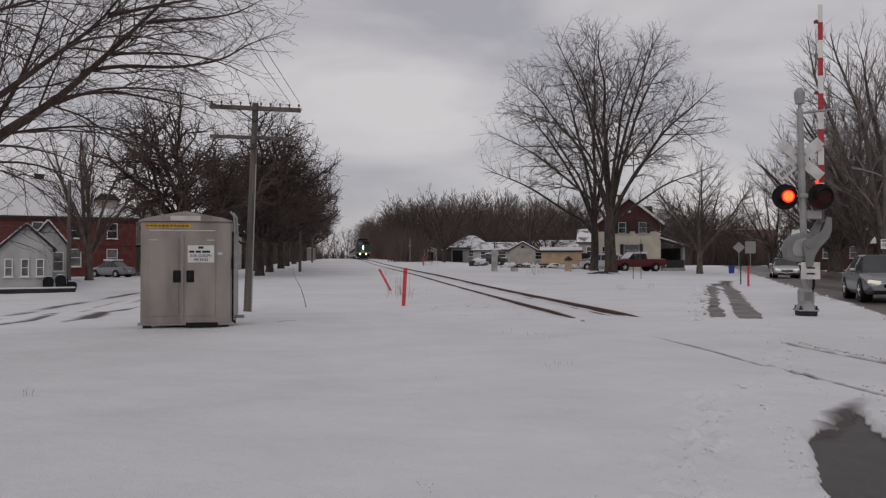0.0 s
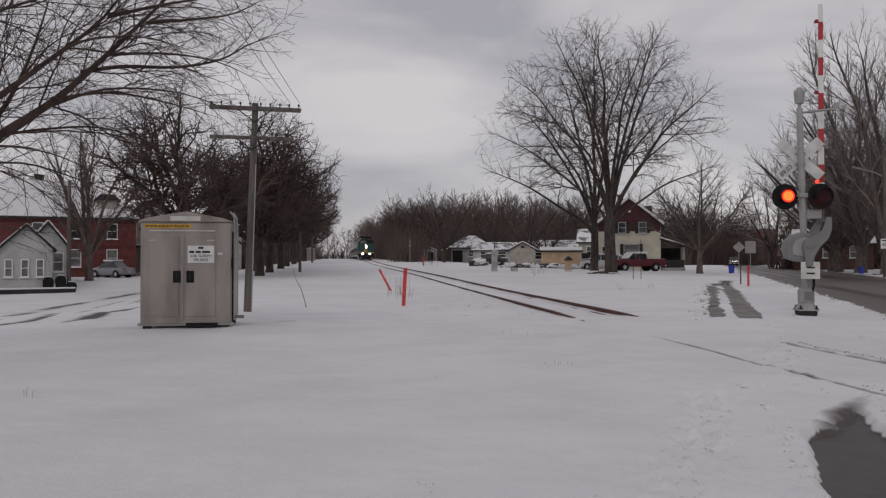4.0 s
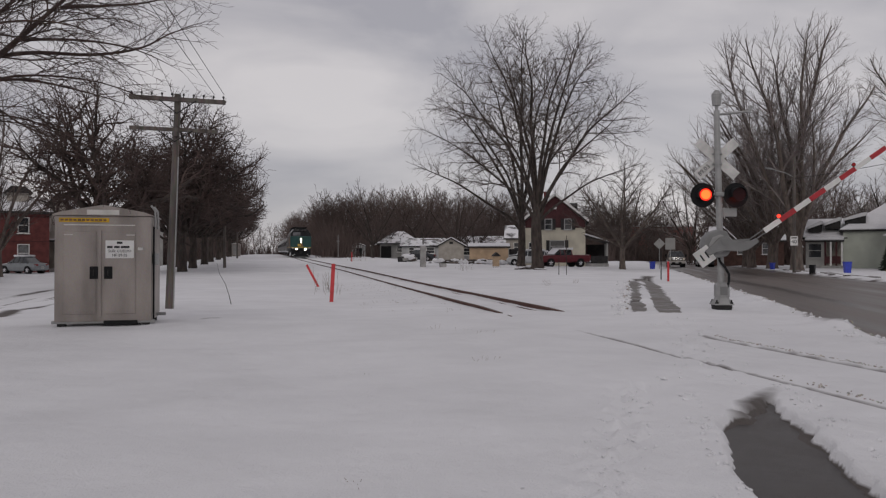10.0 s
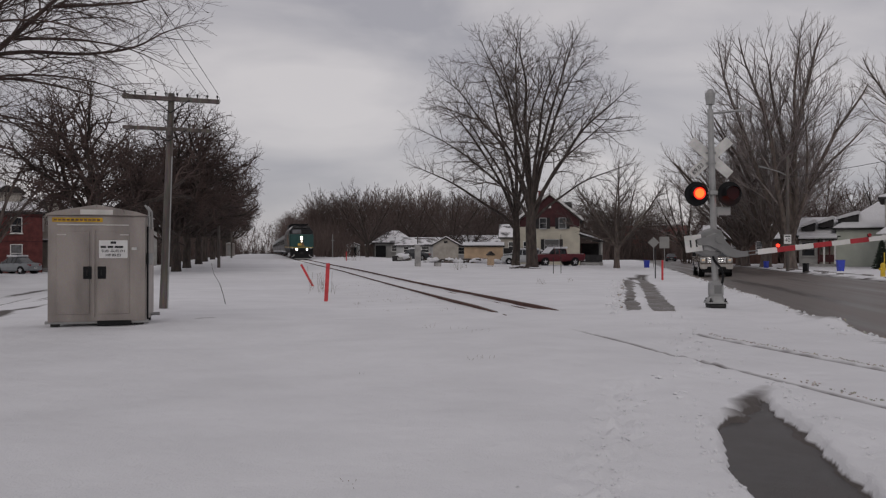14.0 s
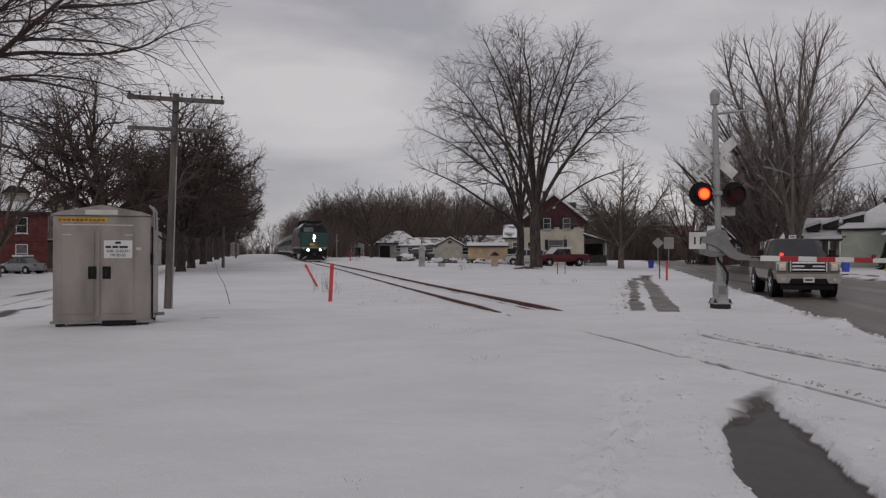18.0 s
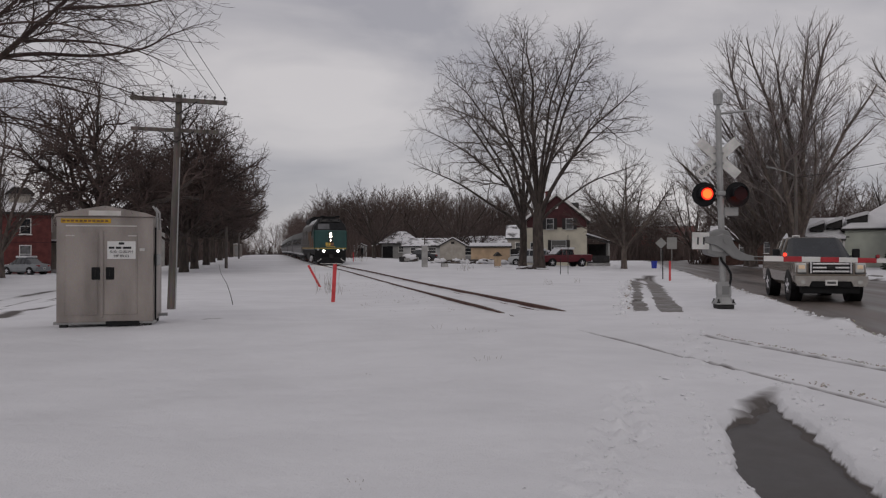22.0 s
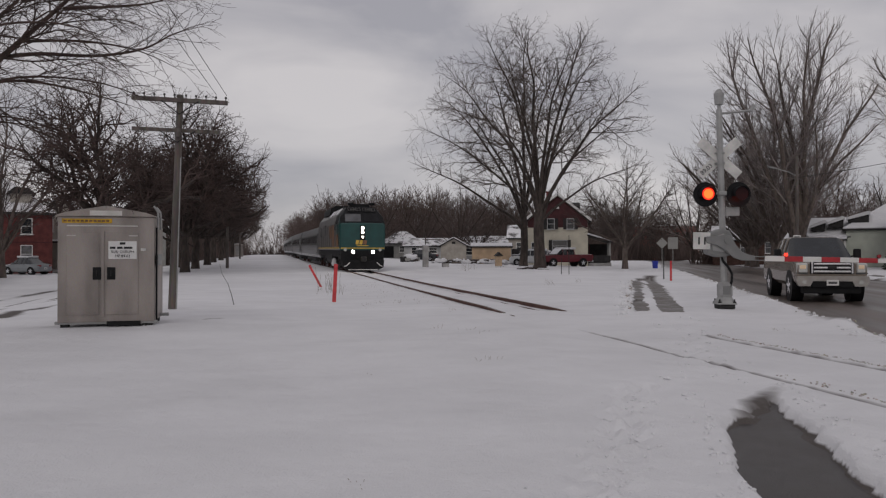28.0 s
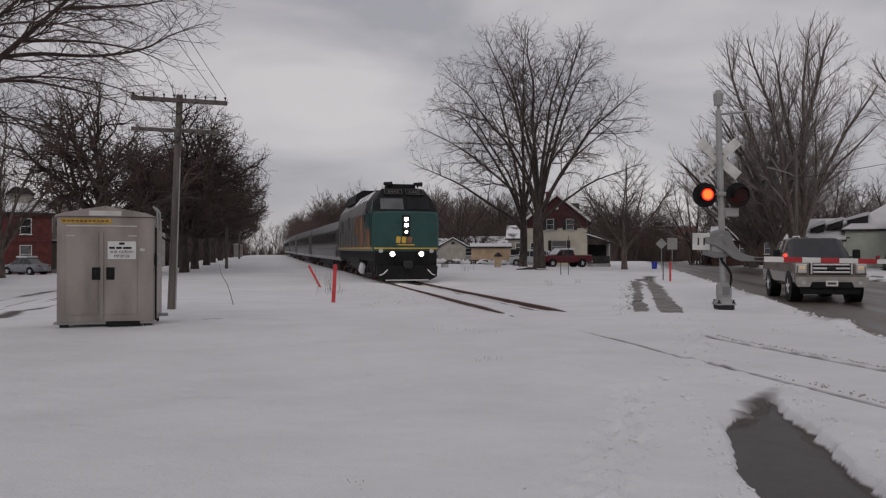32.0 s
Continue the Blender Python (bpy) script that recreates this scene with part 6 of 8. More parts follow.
box(bm, (1.0, 0.08, 2.1), (3.64, -2.2, 1.3), (0, 0, 90))
part("side_door", bm, "maroon", cream)
bm = B()
prism(bm, [(-0.8, 0), (0.8, 0), (0.8, 0.9), (0, 1.3), (-0.8, 0.9)], 0, 1.9, pose(2.6, -1.0, 6.1, 0, 0, 90))
part("dormer", bm, "roof_dark", cream, "dark dormer on the roof")
chimney(cream, -1.0, 2.2, 6.5, 9.0, "brick_red", 0.7)
window(cream, -2.6, 2.1, 0.8, 1.2, front, "glass")

tan = gable_house("tan_shed", "long tan wooden shed with a snow-covered roof", 23.25, 83.0, -16, 4.3, 3.2, 1.85, 2.15, "siding_tan", along="x", over=0.25, snow=0.1, category="shed")
for i in range(11):
    bm = B()
    box(bm, (0.36, 0.03, 1.8), (-1.94 + i * 0.388, -1.62, 0.93), bevel=0.006)
    part("board", bm, "siding_tan", tan)
# solid dark block, the shade inside the open lean-to put into its colour
bm = B()
box(bm, (0.9, 2.6, 1.7), (2.75, 0.2, 0.85), bevel=0.05)
part("lean_to", bm, "roof_dark", tan, "dark open lean-to at the shed's end")

beige = gable_house("beige_garage", "small beige gabled garage with a snowy roof", 24.3, 107.0, -12.6, 3.6, 5.2, 2.2, 3.2, "siding_beige", over=0.25, category="garage")
siding(beige, -1.78, 1.78, 0.1, 2.1, -2.6, "siding_beige", 0.24)
bm = B()
box(bm, (0.5, 0.06, 0.32), (0, -2.64, 2.65), bevel=0.02)
part("gable_vent", bm, "roof_dark", beige)
low = gable_house("white_bungalow", "low white bungalow with a broad snowy roof", 24.0, 122.0, -12, 8.6, 7.0, 2.2, 3.4, "siding_white", along="x", snow=0.08, cover="thin_snow")
for x in (-2.5, 0.3, 2.9):
    window(low, x, 1.6, 1.3, 1.0, -3.5, "glass")
far_h = hip_house("grey_bungalow", "grey bungalow with dark openings and hipped snowy roof", 20.2, 129.0, -9, 6.4, 8.0, 2.5, 4.6, 1.6, "siding_grey", over=0.6, snow=0.08, cover="thin_snow")
bm = B()
box(bm, (2.6, 3.0, 0.12), (-3.6, -2.8, 2.5), (0, -16, 0), bevel=0.02)
cr_ = part("carport_roof", bm, "snow", far_h, "snowy slanting carport roof")
for px_ in (-4.7, -3.4):
    bm = B()
    box(bm, (0.12, 0.12, 2.4), (px_, -4.2, 1.2), bevel=0.01)
    part("carport_post", bm, "wood_pole", far_h)
# the open doorway's dark inside, painted as a black panel on the wall
bm = B()
box(bm, (1.7, 0.08, 1.9), (-2.2, -4.05, 1.1), bevel=0.01)
part("doorway", bm, "black", far_h, "dark open doorway")
window(far_h, 0.1, 1.6, 1.1, 1.1, -4.0, "glass")
window(far_h, 2.0, 1.6, 1.1, 1.1, -4.0, "glass")
long_h = gable_house("long_bungalow", "long pale bungalow half hidden behind sheds", 33.5, 117.0, -16, 11.5, 7.5, 2.6, 4.1, "siding_white", along="x", snow=0.08, cover="thin_snow")
for x in (-4, -1.2, 1.6, 4.2):
    window(long_h, x, 1.8, 1.3, 1.1, -3.75, "glass")
back_h = gable_house("yard_house", "pale house with a snowy roof behind the big maple", 36.0, 104.0, -19, 8.0, 8.0, 3.6, 5.4, "siding_beige", along="x", snow=0.08, cover="thin_snow")
for x in (-2.4, 0, 2.4):
    window(back_h, x, 2.4, 1.1, 1.3, -4.0, "glass")
tiny = gable_house("white_hut", "tiny white hut with a dark doorway", 15.3, 149.0, -6, 2.5, 2.2, 1.9, 2.4, "siding_white", over=0.12, category="hut")
bm = B()
box(bm, (1.0, 0.06, 1.6), (0.1, -1.13, 0.9), bevel=0.01)
part("doorway", bm, "black", tiny)

# the long red building far down the road
mill = thing("brick_mill", "long low dark red brick building in the distance", "building", (107, 199, 0.2), -28)
bm = B()
box(bm, (18, 14, 9.6), (0, 0, 4.3))
part("wall", bm, "mill_brick", mill)
bm = B()
box(bm, (18.6, 14.6, 0.35), (0, 0, 9.25), bevel=0.05)
part("roof", bm, "snow", mill, "flat snowy roof")
for fl in (2.4, 6.4):
    for i in range(5):
        window(mill, -6.3 + i * 3.15, fl, 1.5, 2.0, -7.0, "glass", "stone_grey", mullion=False, sill=False)


# houses beyond the road
green = hip_house("green_bungalow", "pale green bungalow with a dark dormer and hipped snowy roof", 62.2, 67.76, -41.4, 8.0, 8.6, 3.85, 6.6, 0.4, "siding_green")
siding(green, -3.98, 3.98, 0.1, 3.6, -4.3, "siding_green", 0.3)
window(green, 3.4, 3.0, 0.9, 1.3, -4.34, "glass_curtain", "maroon")
row = gable_house("porch_cottage", "small cottage with red and white porch posts and snowy roof", 57.82, 71.36, -41.4, 3.45, 7.6, 3.15, 5.0, "siding_beige", along="x")


def shed_dormer(h, x, y, z, w=1.9, d=2.2):
    """A dark low dormer under a tilted cap of snow."""
    bm = B()
    prism(bm, [(-w / 2, -0.2), (w / 2, -0.2), (w / 2, 0.62), (-w / 2, 0.12)], -d / 2, d / 2, pose(x, y, z))
    dm = part("dormer", bm, "roof_dark", h, "dark dormer under snow")
    bm = B()
    prism(bm, [(-w / 2 - 0.15, 0.1), (w / 2 + 0.12, 0.64), (w / 2 + 0.15, 0.9), (w / 2 - 0.1, 0.95), (0.0, 0.72), (-w / 2 - 0.15, 0.34)], -d / 2 - 0.15, d / 2, pose(x, y, z))
    part("dormer_snow", bm, "snow", dm)


shed_dormer(row, -0.95, -2.6, 3.95, 1.25)
shed_dormer(row, 0.7, -2.5, 4.3, 1.35)
shed_dormer(green, -2.9, -2.6, 4.75, 1.9)
bm = B()
box(bm, (3.4, 1.8, 0.35), (0, -4.7, 0.1), bevel=0.03)
part("porch_deck", bm, "stone_grey", row)
bm = B()
box(bm, (3.6, 2.1, 0.14), (0, -4.75, 2.9), (8, 0, 0), bevel=0.02)
pr = part("porch_roof", bm, "roof_dark", row)
bm = B()
box(bm, (3.54, 2.04, 0.14), (0, -4.75, 3.06), (8, 0, 0), bevel=0.04)
part("porch_snow", bm, "snow", pr)
for i in range(4):
    bm = B()
    box(bm, (0.17, 0.16, 2.6), (0.1 + i * 0.5, -5.5, 1.5), bevel=0.02)
    part("porch_post", bm, "white" if i % 2 else "maroon", row)
bm = B()
box(bm, (1.6, 0.06, 0.75), (0.85, -5.5, 0.85), bevel=0.02)
part("porch_rail", bm, "maroon", row, "maroon porch railing")
bm = B()
box(bm, (1.7, 0.08, 2.4), (-0.85, -5.4, 1.45), bevel=0.01)
part("porch_panel", bm, "siding_grey", row, "grey screened porch bay")
window(row, -0.85, 1.8, 1.3, 1.5, -5.45, "glass", "siding_grey")

brick = hip_house("orange_brick_house", "orange brick house with white trim and hipped snowy roof", 59.0, 55.9, -44, 10.4, 8.0, 6.2, 8.2, 2.4, "white_dirty", over=0.5)
bm = B()
box(bm, (2.5, 0.6, 6.1), (-3.78, -4.05, 3.05), bevel=0.02)
bay = part("brick_bay", bm, "brick_orange", brick, "tall orange brick front")
for k in range(38):
    bm = B()
    box(bm, (2.52, 0.008, 0.016), (-3.78, -4.354, 0.2 + k * 0.155))
    part("mortar_course", bm, "brick_red", bay)
bm = B()
prism(bm, [(-2.0, 0), (2.0, 0), (1.6, 0.5), (-1.2, 0.62)], -1.0, 1.0, pose(-3.85, -5.2, 3.0))
part("porch_roof", bm, "snow", brick, "white snowy porch canopy")
for x in (-5.3, -2.3):
    bm = B()
    box(bm, (0.22, 0.22, 3.0), (x, -5.9, 1.5), bevel=0.03)
    part("porch_post", bm, "white", brick)
bm = B()
box(bm, (0.9, 0.08, 2.1), (-3.0, -4.42, 1.3), bevel=0.01)
part("front_door", bm, "maroon", brick)
window(brick, 1.6, 4.4, 1.3, 1.6, -4.0, "glass")
window(brick, 1.6, 1.7, 1.5, 1.6, -4.0, "glass")
bm = B()
rod(bm, (3.9, -2.0, 7.0), (3.9, -2.0, 9.6), 0.35)
part("chimney", bm, "roof_dark", brick)

bh = gable_house("brown_house", "brown house behind the roadside maples", 62.0, 92.0, -34, 9.0, 8.0, 3.2, 5.0, "brown_brick", along="x")
for x in (-3, -0.4, 2.6):
    window(bh, x, 2.2, 1.4, 1.5, -4.0, "glass_curtain")
bh2 = gable_house("tan_house", "low tan house far along the road", 74.0, 112.0, -33, 10.0, 8.0, 3.6, 5.8, "siding_beige", along="x")
for x in (-3, 0, 3):
    window(bh2, x, 2.0, 1.4, 1.4, -4.0, "glass_curtain")

# houses along the low street
wg = gable_house("white_cottage", "white sided cottage with a snowy gable roof", -23.0, 57.2, 21, 3.1, 7.0, 2.75, 4.25, "siding_white", over=0.25, snow=0.08, cover="thin_snow")
siding(wg, -1.53, 1.53, 0.1, 2.6, -3.5, "siding_white", 0.2)
for x in (-1.05, -0.1, 0.8):
    window(wg, x, 1.45, 0.5, 1.2, -3.53, "glass_curtain")
for s in (-1, 1):
    bm = B()
    box(bm, (2.35, 0.08, 0.16), (s * 0.88, -3.76, 3.5), (0, s * 44, 0))
    part("barge_board", bm, "roof_dark", wg)
for x, h_ in ((1.3, 0.95), (2.05, 1.05), (2.7, 0.6)):
    cx_, cy_ = -23.0 + x * math.cos(radians(21)) + 4.2 * math.sin(radians(21)), 57.2 + x * math.sin(radians(21)) - 4.2 * math.cos(radians(21))
    bin_ = thing("wheeled_bin", "black plastic bin bag and bin by the cottage wall", "bin", (cx_, cy_, ground_z(cx_, cy_)), 21, group="bins by the cottage")
    bm = B()
    prism(bm, [(-0.27, 0), (0.27, 0), (0.34, h_ * 0.6), (0.3, h_ * 0.86), (0.16, h_), (-0.16, h_), (-0.32, h_ * 0.84), (-0.35, h_ * 0.55)], -0.28, 0.28)
    bmesh.ops.bevel(bm, geom=bm.edges[:], offset=0.06, segments=2, affect="EDGES")
    part("body", bm, "black", bin_)
    bm = B()
    box(bm, (0.42, 0.4, 0.06), (0, 0, h_ + 0.025), bevel=0.025)
    part("snow_cap", bm, "snow", bin_)
wg2 = gable_house("white_annexe", "white side wing with a small snowy gable", -24.4, 64.5, 21, 2.6, 5.0, 2.9, 4.6, "siding_white", over=0.3)
window(wg2, 0.7, 1.6, 0.8, 1.5, -2.5, "glass_curtain")

rb = hip_house("red_brick_house", "large painted red brick house with a hipped snowy roof", -30.95, 79.0, 20, 17.5, 9.0, 5.5, 9.3, 9.0, "brick_red", z=-0.3)
for x in (-6.8, -3.6, 0.2, 3.4, 6.6):
    window(rb, x, 1.7, 1.0, 1.7, -4.5, "glass_curtain")
    window(rb, x, 4.3, 0.95, 1.5, -4.5, "glass")
chimney(rb, 0.2, 0.6, 8.2, 10.0, "roof_dark", 0.8)
bm = B()
prism(bm, [(-0.9, -0.6), (0.9, -0.6), (0.9, 0.75), (-0.9, 0.75)], -1.5, 1.2, pose(6.2, -2.2, 6.6))
dm = part("dormer", bm, "siding_beige", rb, "pale square dormer with a dark roof")
bm = B()
prism(bm, [(-1.25, 0.7), (1.25, 0.7), (0.6, 1.3), (-0.6, 1.3)], -1.8, 1.4, pose(6.2, -2.2, 6.65))
part("dormer_roof", bm, "roof_dark", dm)
for k in range(3):
    bm = B()
    box(bm, (17.5, 0.03, 0.06), (0, -4.515, 0.5 + k * 2.3))
    part("string_course", bm, "maroon", rb)
rb2 = gable_house("porch_house", "pale brick house with a deep snowy roof and front porch", -22.2, 86.0, 8, 5.4, 9.0, 4.4, 7.4, "siding_beige", z=-0.3)
porch(rb2, -0.6, -5.6, 5.6, 2.2, 2.9, "cream")
window(rb2, -1.0, 4.6, 0.9, 1.3, -4.5, "glass")
window(rb2, 1.2, 1.6, 1.2, 1.5, -4.5, "glass_curtain")
bm = B()
box(bm, (0.95, 0.08, 2.1), (-1.2, -4.54, 1.2), bevel=0.01)
part("front_door", bm, "maroon", rb2)
bm = B()
prism(bm, [(-1.0, 0), (1.0, 0), (1.0, 0.5), (0, 1.3), (-1.0, 0.5)], -1.6, 1.2, pose(1.0, -2.6, 5.2))
part("dormer", bm, "roof_dark", rb2)
rb3 = gable_house("grey_street_house", "grey street house with snow on its roof", -17.5, 97.0, 11, 7.0, 8.0, 4.6, 7.2, "siding_grey", z=-0.2)
window(rb3, -1.5, 2.0, 1.2, 1.5, -4.0, "glass")
window(rb3, 1.5, 2.0, 1.2, 1.5, -4.0, "glass")
wall_low = thing("garden_wall", "low dark kerb wall along the snowy lawn", "garden wall", (-21.2, 50.8, ground_z(-21.2, 50.8)), 26)
bm = B()
box(bm, (7.0, 0.2, 0.5), (0, 0, 0.05), bevel=0.03)
part("course", bm, "roof_dark", wall_low)
bm = B()
box(bm, (7.02, 0.24, 0.1), (0, 0, 0.34), bevel=0.04)
part("snow_cap", bm, "snow", wall_low)


# ---------------------------------------------------------------- kerbside things
def road_sign(x, y, h, w, hh, mat, rz, text="", name="road_sign", label="", diamond=False):
    t = thing(name, label, "road sign", (x, y, ground_z(x, y)), rz)
    bm = B()
    box(bm, (0.06, 0.05, h + 0.3), (0, 0.03, h / 2 - 0.15), bevel=0.008)
    part("post", bm, "galv" if not text else "wood_pole", t)
    bm = B()
    box(bm, (w, 0.01, hh), (0, -0.012, h - hh / 2), (0, 45 if diamond else 0, 0), bevel=0.003)
    pl = part("plate", bm, mat, t)
    if text:
        words("lettering", text, hh * 0.55, "ink", pl, pose(0, -0.02, h - hh * 0.6, 90, 0, 0))
        bm = B()
        box(bm, (w * 0.75, 0.004, hh * 0.12), (0, -0.02, h - hh * 0.18))
        part("print_bar", bm, "ink", pl)
    return t


lamp_pole = simple_pole("street_lamp_pole", "tall grey wooden street pole with a pale lamp arm", 40.03, 53.06, 9.0, 0.15, "wood_pole", "utility pole")
bm = B()
for a_, b_ in (((0, 0, 7.45), (-0.7, 0.15, 7.8)), ((-0.7, 0.15, 7.8), (-1.75, 0.38, 8.1))):
    rod(bm, a_, b_, 0.035, sides=8)
part("lamp_arm", bm, "galv", lamp_pole, "pale curved steel lamp arm")
bm = B()
box(bm, (0.6, 0.22, 0.14), (-1.95, 0.42, 8.13), (0, 10, -12), bevel=0.04)
part("lamp_head", bm, "machine_grey", lamp_pole)
cable = thing("service_cable", "sagging dark service cable running from the street pole", "wire")
ends_ = (Vector((40.0, 53.0, 7.4)), Vector((38.2, 24.0, 8.4)))
line_ = [ends_[0].lerp(ends_[1], k / 14) - Vector((0, 0, 1.6 * (k / 14) * (1 - k / 14))) for k in range(15)]
limb_mesh("strand", [(p_, q_, 0.018, 0.018) for p_, q_ in zip(line_, line_[1:])], "steel_dark", 5, cable)
road_sign(39.9, 52.9, 2.75, 0.54, 0.74, "white", -38, "40", label="white 40 speed limit sign on a wooden post")
road_sign(35.2, 65.9, 2.75, 0.75, 0.75, "siding_grey", -24, label="grey back of a diamond warning sign", diamond=True)
road_sign(36.1, 65.5, 3.0, 0.9, 1.1, "siding_grey", -24, label="grey back of a rectangular road sign")
for x, y, rz, m, lab, s in ((44.2, 61.6, 20, "blue_bin", "blue plastic recycling box at the kerb", 0.62), (41.3, 48.8, -20, "blue_bin", "blue plastic recycling box leaning at the kerb", 0.85), (36.6, 46.6, 35, "black", "dark plastic bin knocked over at the kerb", 0.66), (33.8, 64.6, 10, "blue_bin", "blue plastic recycling box by the footpath", 0.7)):
    t = thing("recycling_box", lab, "recycling box", (x, y, ground_z(x, y)), rz, group="kerbside boxes")
    bm = B()
    prism(bm, [(-0.22 * s, 0), (0.22 * s, 0), (0.3 * s, 0.95 * s), (-0.3 * s, 0.95 * s)], -0.24 * s, 0.24 * s)
    part("tub", bm, m, t)
    bm = B()
    box(bm, (0.66 * s, 0.54 * s, 0.06), (0, 0, 0.94 * s), bevel=0.01)
    part("rim", bm, m, t)
hyd = thing("fire_hydrant", "yellow fire hydrant with a tall marker rod", "fire hydrant", (33.4, 36.2, ground_z(33.4, 36.2)))
bm = B()
rod(bm, (0, 0, -0.1), (0, 0, 0.62), 0.13, 0.12, 16)
ball(bm, 0.14, (0, 0, 0.64))
rod(bm, (-0.22, 0, 0.42), (0.22, 0, 0.42), 0.07, sides=12)
part("body", bm, "hydrant", hyd)
bm = B()
rod(bm, (0.1, 0, 0.3), (0.1, 0, 1.35), 0.03, sides=8)
part("marker_rod", bm, "hydrant", hyd)
shrub = thing("cedar_shrub", "dark pointed cedar shrub by the green house", "shrub", (50.3, 54.6, ground_z(50.3, 54.6)))
segs = []
rs = random.Random(77)
for i in range(900):
    h = rs.random() ** 1.3
    a, r = rs.uniform(0, 6.28), (1 - h) * 1.25 * rs.uniform(0.35, 1.0) + 0.1
    p = Vector((math.cos(a) * r * 0.35, math.sin(a) * r * 0.35, h * 3.6))
    q = Vector((math.cos(a) * r, math.sin(a) * r, h * 3.6 + rs.uniform(-0.25, 0.2)))
    segs.append((p * 0.74, q * 0.74, 0.045, 0.016))
tubes("foliage", segs, "evergreen", 3, shrub)
pile = thing("timber_pile", "loose pale timber offcuts heaped in the snow", "timber pile", (46.3, 46.6, ground_z(46.3, 46.6)), -40)
for i in range(11):
    bm = B()
    box(bm, (rs.uniform(0.9, 2.0), 0.14, 0.1), (rs.uniform(-1.4, 1.4), rs.uniform(-0.4, 0.4), 0.12 + 0.05 * i), (rs.uniform(-12, 12), rs.uniform(-22, 22), rs.uniform(-40, 40)), bevel=0.01)
    part("plank", bm, "siding_white" if i % 3 else "siding_tan", pile)
logs = thing("snowy_log_pile", "low heap of logs and boards under snow", "log pile", (20.3, 79.0, ground_z(20.3, 79)), -16)
for i in range(14):
    bm = B()
    x, z = -4.0 + (i % 7) * 1.2 + rs.uniform(-0.2, 0.2), 0.12 + 0.22 * (i // 7)
    rod(bm, (x - 0.7, rs.uniform(-0.4, 0.2), z), (x + 0.7, rs.uniform(-0.2, 0.4), z + rs.uniform(-0.05, 0.1)), 0.13, 0.11, 8)
    part("log", bm, "bark" if i % 2 else "wood_pole", logs)
for i in range(11):
    bm = B()
    ball(bm, 0.42, (-4.6 + i * 0.86 + rs.uniform(-0.3, 0.3), rs.uniform(-0.3, 0.3), 0.2 + rs.uniform(-0.1, 0.25)), (rs.uniform(1.1, 2.4), 0.8, rs.uniform(0.3, 0.6)), 3)
    for v in bm.verts:
        v.co += Vector((noise.noise(v.co * 2.9), noise.noise(v.co * 3.1), noise.noise(v.co * 3.7))) * 0.24
    part("snow_cap", bm, "snow", logs, smooth=True)
for bx, by, sx, sz in ((26.2, 92.0, 2.6, 0.9), (28.4, 97.0, 3.0, 1.1), (14.8, 88.0, 2.0, 0.8)):
    heap = thing("yard_clutter", "snow-capped heap of yard clutter beside the sheds", "yard heap", (bx, by, ground_z(bx, by)), -16, group="yard heaps")
    for i in range(7):
        bm = B()
        box(bm, (rs.uniform(0.5, 1.1), rs.uniform(0.5, 1.0), rs.uniform(0.3, sz)), (rs.uniform(-sx / 2, sx / 2), rs.uniform(-0.6, 0.6), rs.uniform(0.15, 0.4)), (rs.uniform(-8, 8), rs.uniform(-8, 8), rs.uniform(0, 90)), bevel=0.04)
        part("crate", bm, ("wood_pole", "siding_grey", "roof_dark", "stone_grey")[i % 4], heap)
    bm = B()
    ball(bm, 0.6, (0, 0, 0.55), (sx * 0.8, 1.1, 0.5), 3)
    for v in bm.verts:
        v.co += Vector((noise.noise(v.co * 2.1), noise.noise(v.co * 2.3), noise.noise(v.co * 2.7))) * 0.22
    part("snow_cap", bm, "snow", heap, smooth=True)
rk = random.Random(91)
KERB_OFF, ROAD_HEAD_ = 15.4, math.degrees(math.atan2(-ROAD_K, 1))
kerb = thing("kerb", "dark kerb line breaking through the snow", "kerb", kind="structure")
me_k = bpy.data.meshes.new("kerb_stone")
bm = B()
box(bm, (0.16, 1.8, 0.2), bevel=0.02)
bm.to_mesh(me_k)
bm.free()
me_k.materials.append(M["stone_grey"])
for i in range(22):
    y = 20.0 + i * 1.75
    if i in (3, 8, 9, 13, 17, 18):
        continue
    ks = new("kerb_stone", me_k)
    ks.parent = kerb
    x = KERB_OFF + ROAD_K * y
    ks.matrix_basis = pose(x + rk.uniform(-0.04, 0.04), y, ground_z(x, y) - 0.03 + rk.uniform(-0.03, 0.02), 0, 0, ROAD_HEAD_)
mud = thing("verge_slush", "dark frozen slush lumps along the far verge", "slush", kind="stuff")
bm = B()
for i in range(22):
    y = rk.uniform(17, 60)
    x = ROAD_B + ROAD_K * y + rk.uniform(0.2, 1.1)
    got = bmesh.ops.create_icosphere(bm, subdivisions=1, radius=rk.uniform(0.06, 0.2), matrix=pose(x, y, ground_z(x, y) + 0.02, 0, 0, rk.uniform(0, 360)) @ Matrix.Diagonal((1.8, 1.0, 0.35, 1)))
    for v in got["verts"]:
        v.co += Vector((rk.gauss(0, 1), rk.gauss(0, 1), rk.gauss(0, 1))) * 0.02
part("lumps", bm, "path_brown", mud)["kind"] = "stuff"


# ---------------------------------------------------------------- road vehicles
def loft_faces(rings):
    """Index quads between closed rings of equal length, by station and by place on the ring."""
    n = len(rings[0])
    return {(i, j): (i * n + j, i * n + (j + 1) % n, (i + 1) * n + (j + 1) % n, (i + 1) * n + j) for i in range(len(rings) - 1) for j in range(n)}


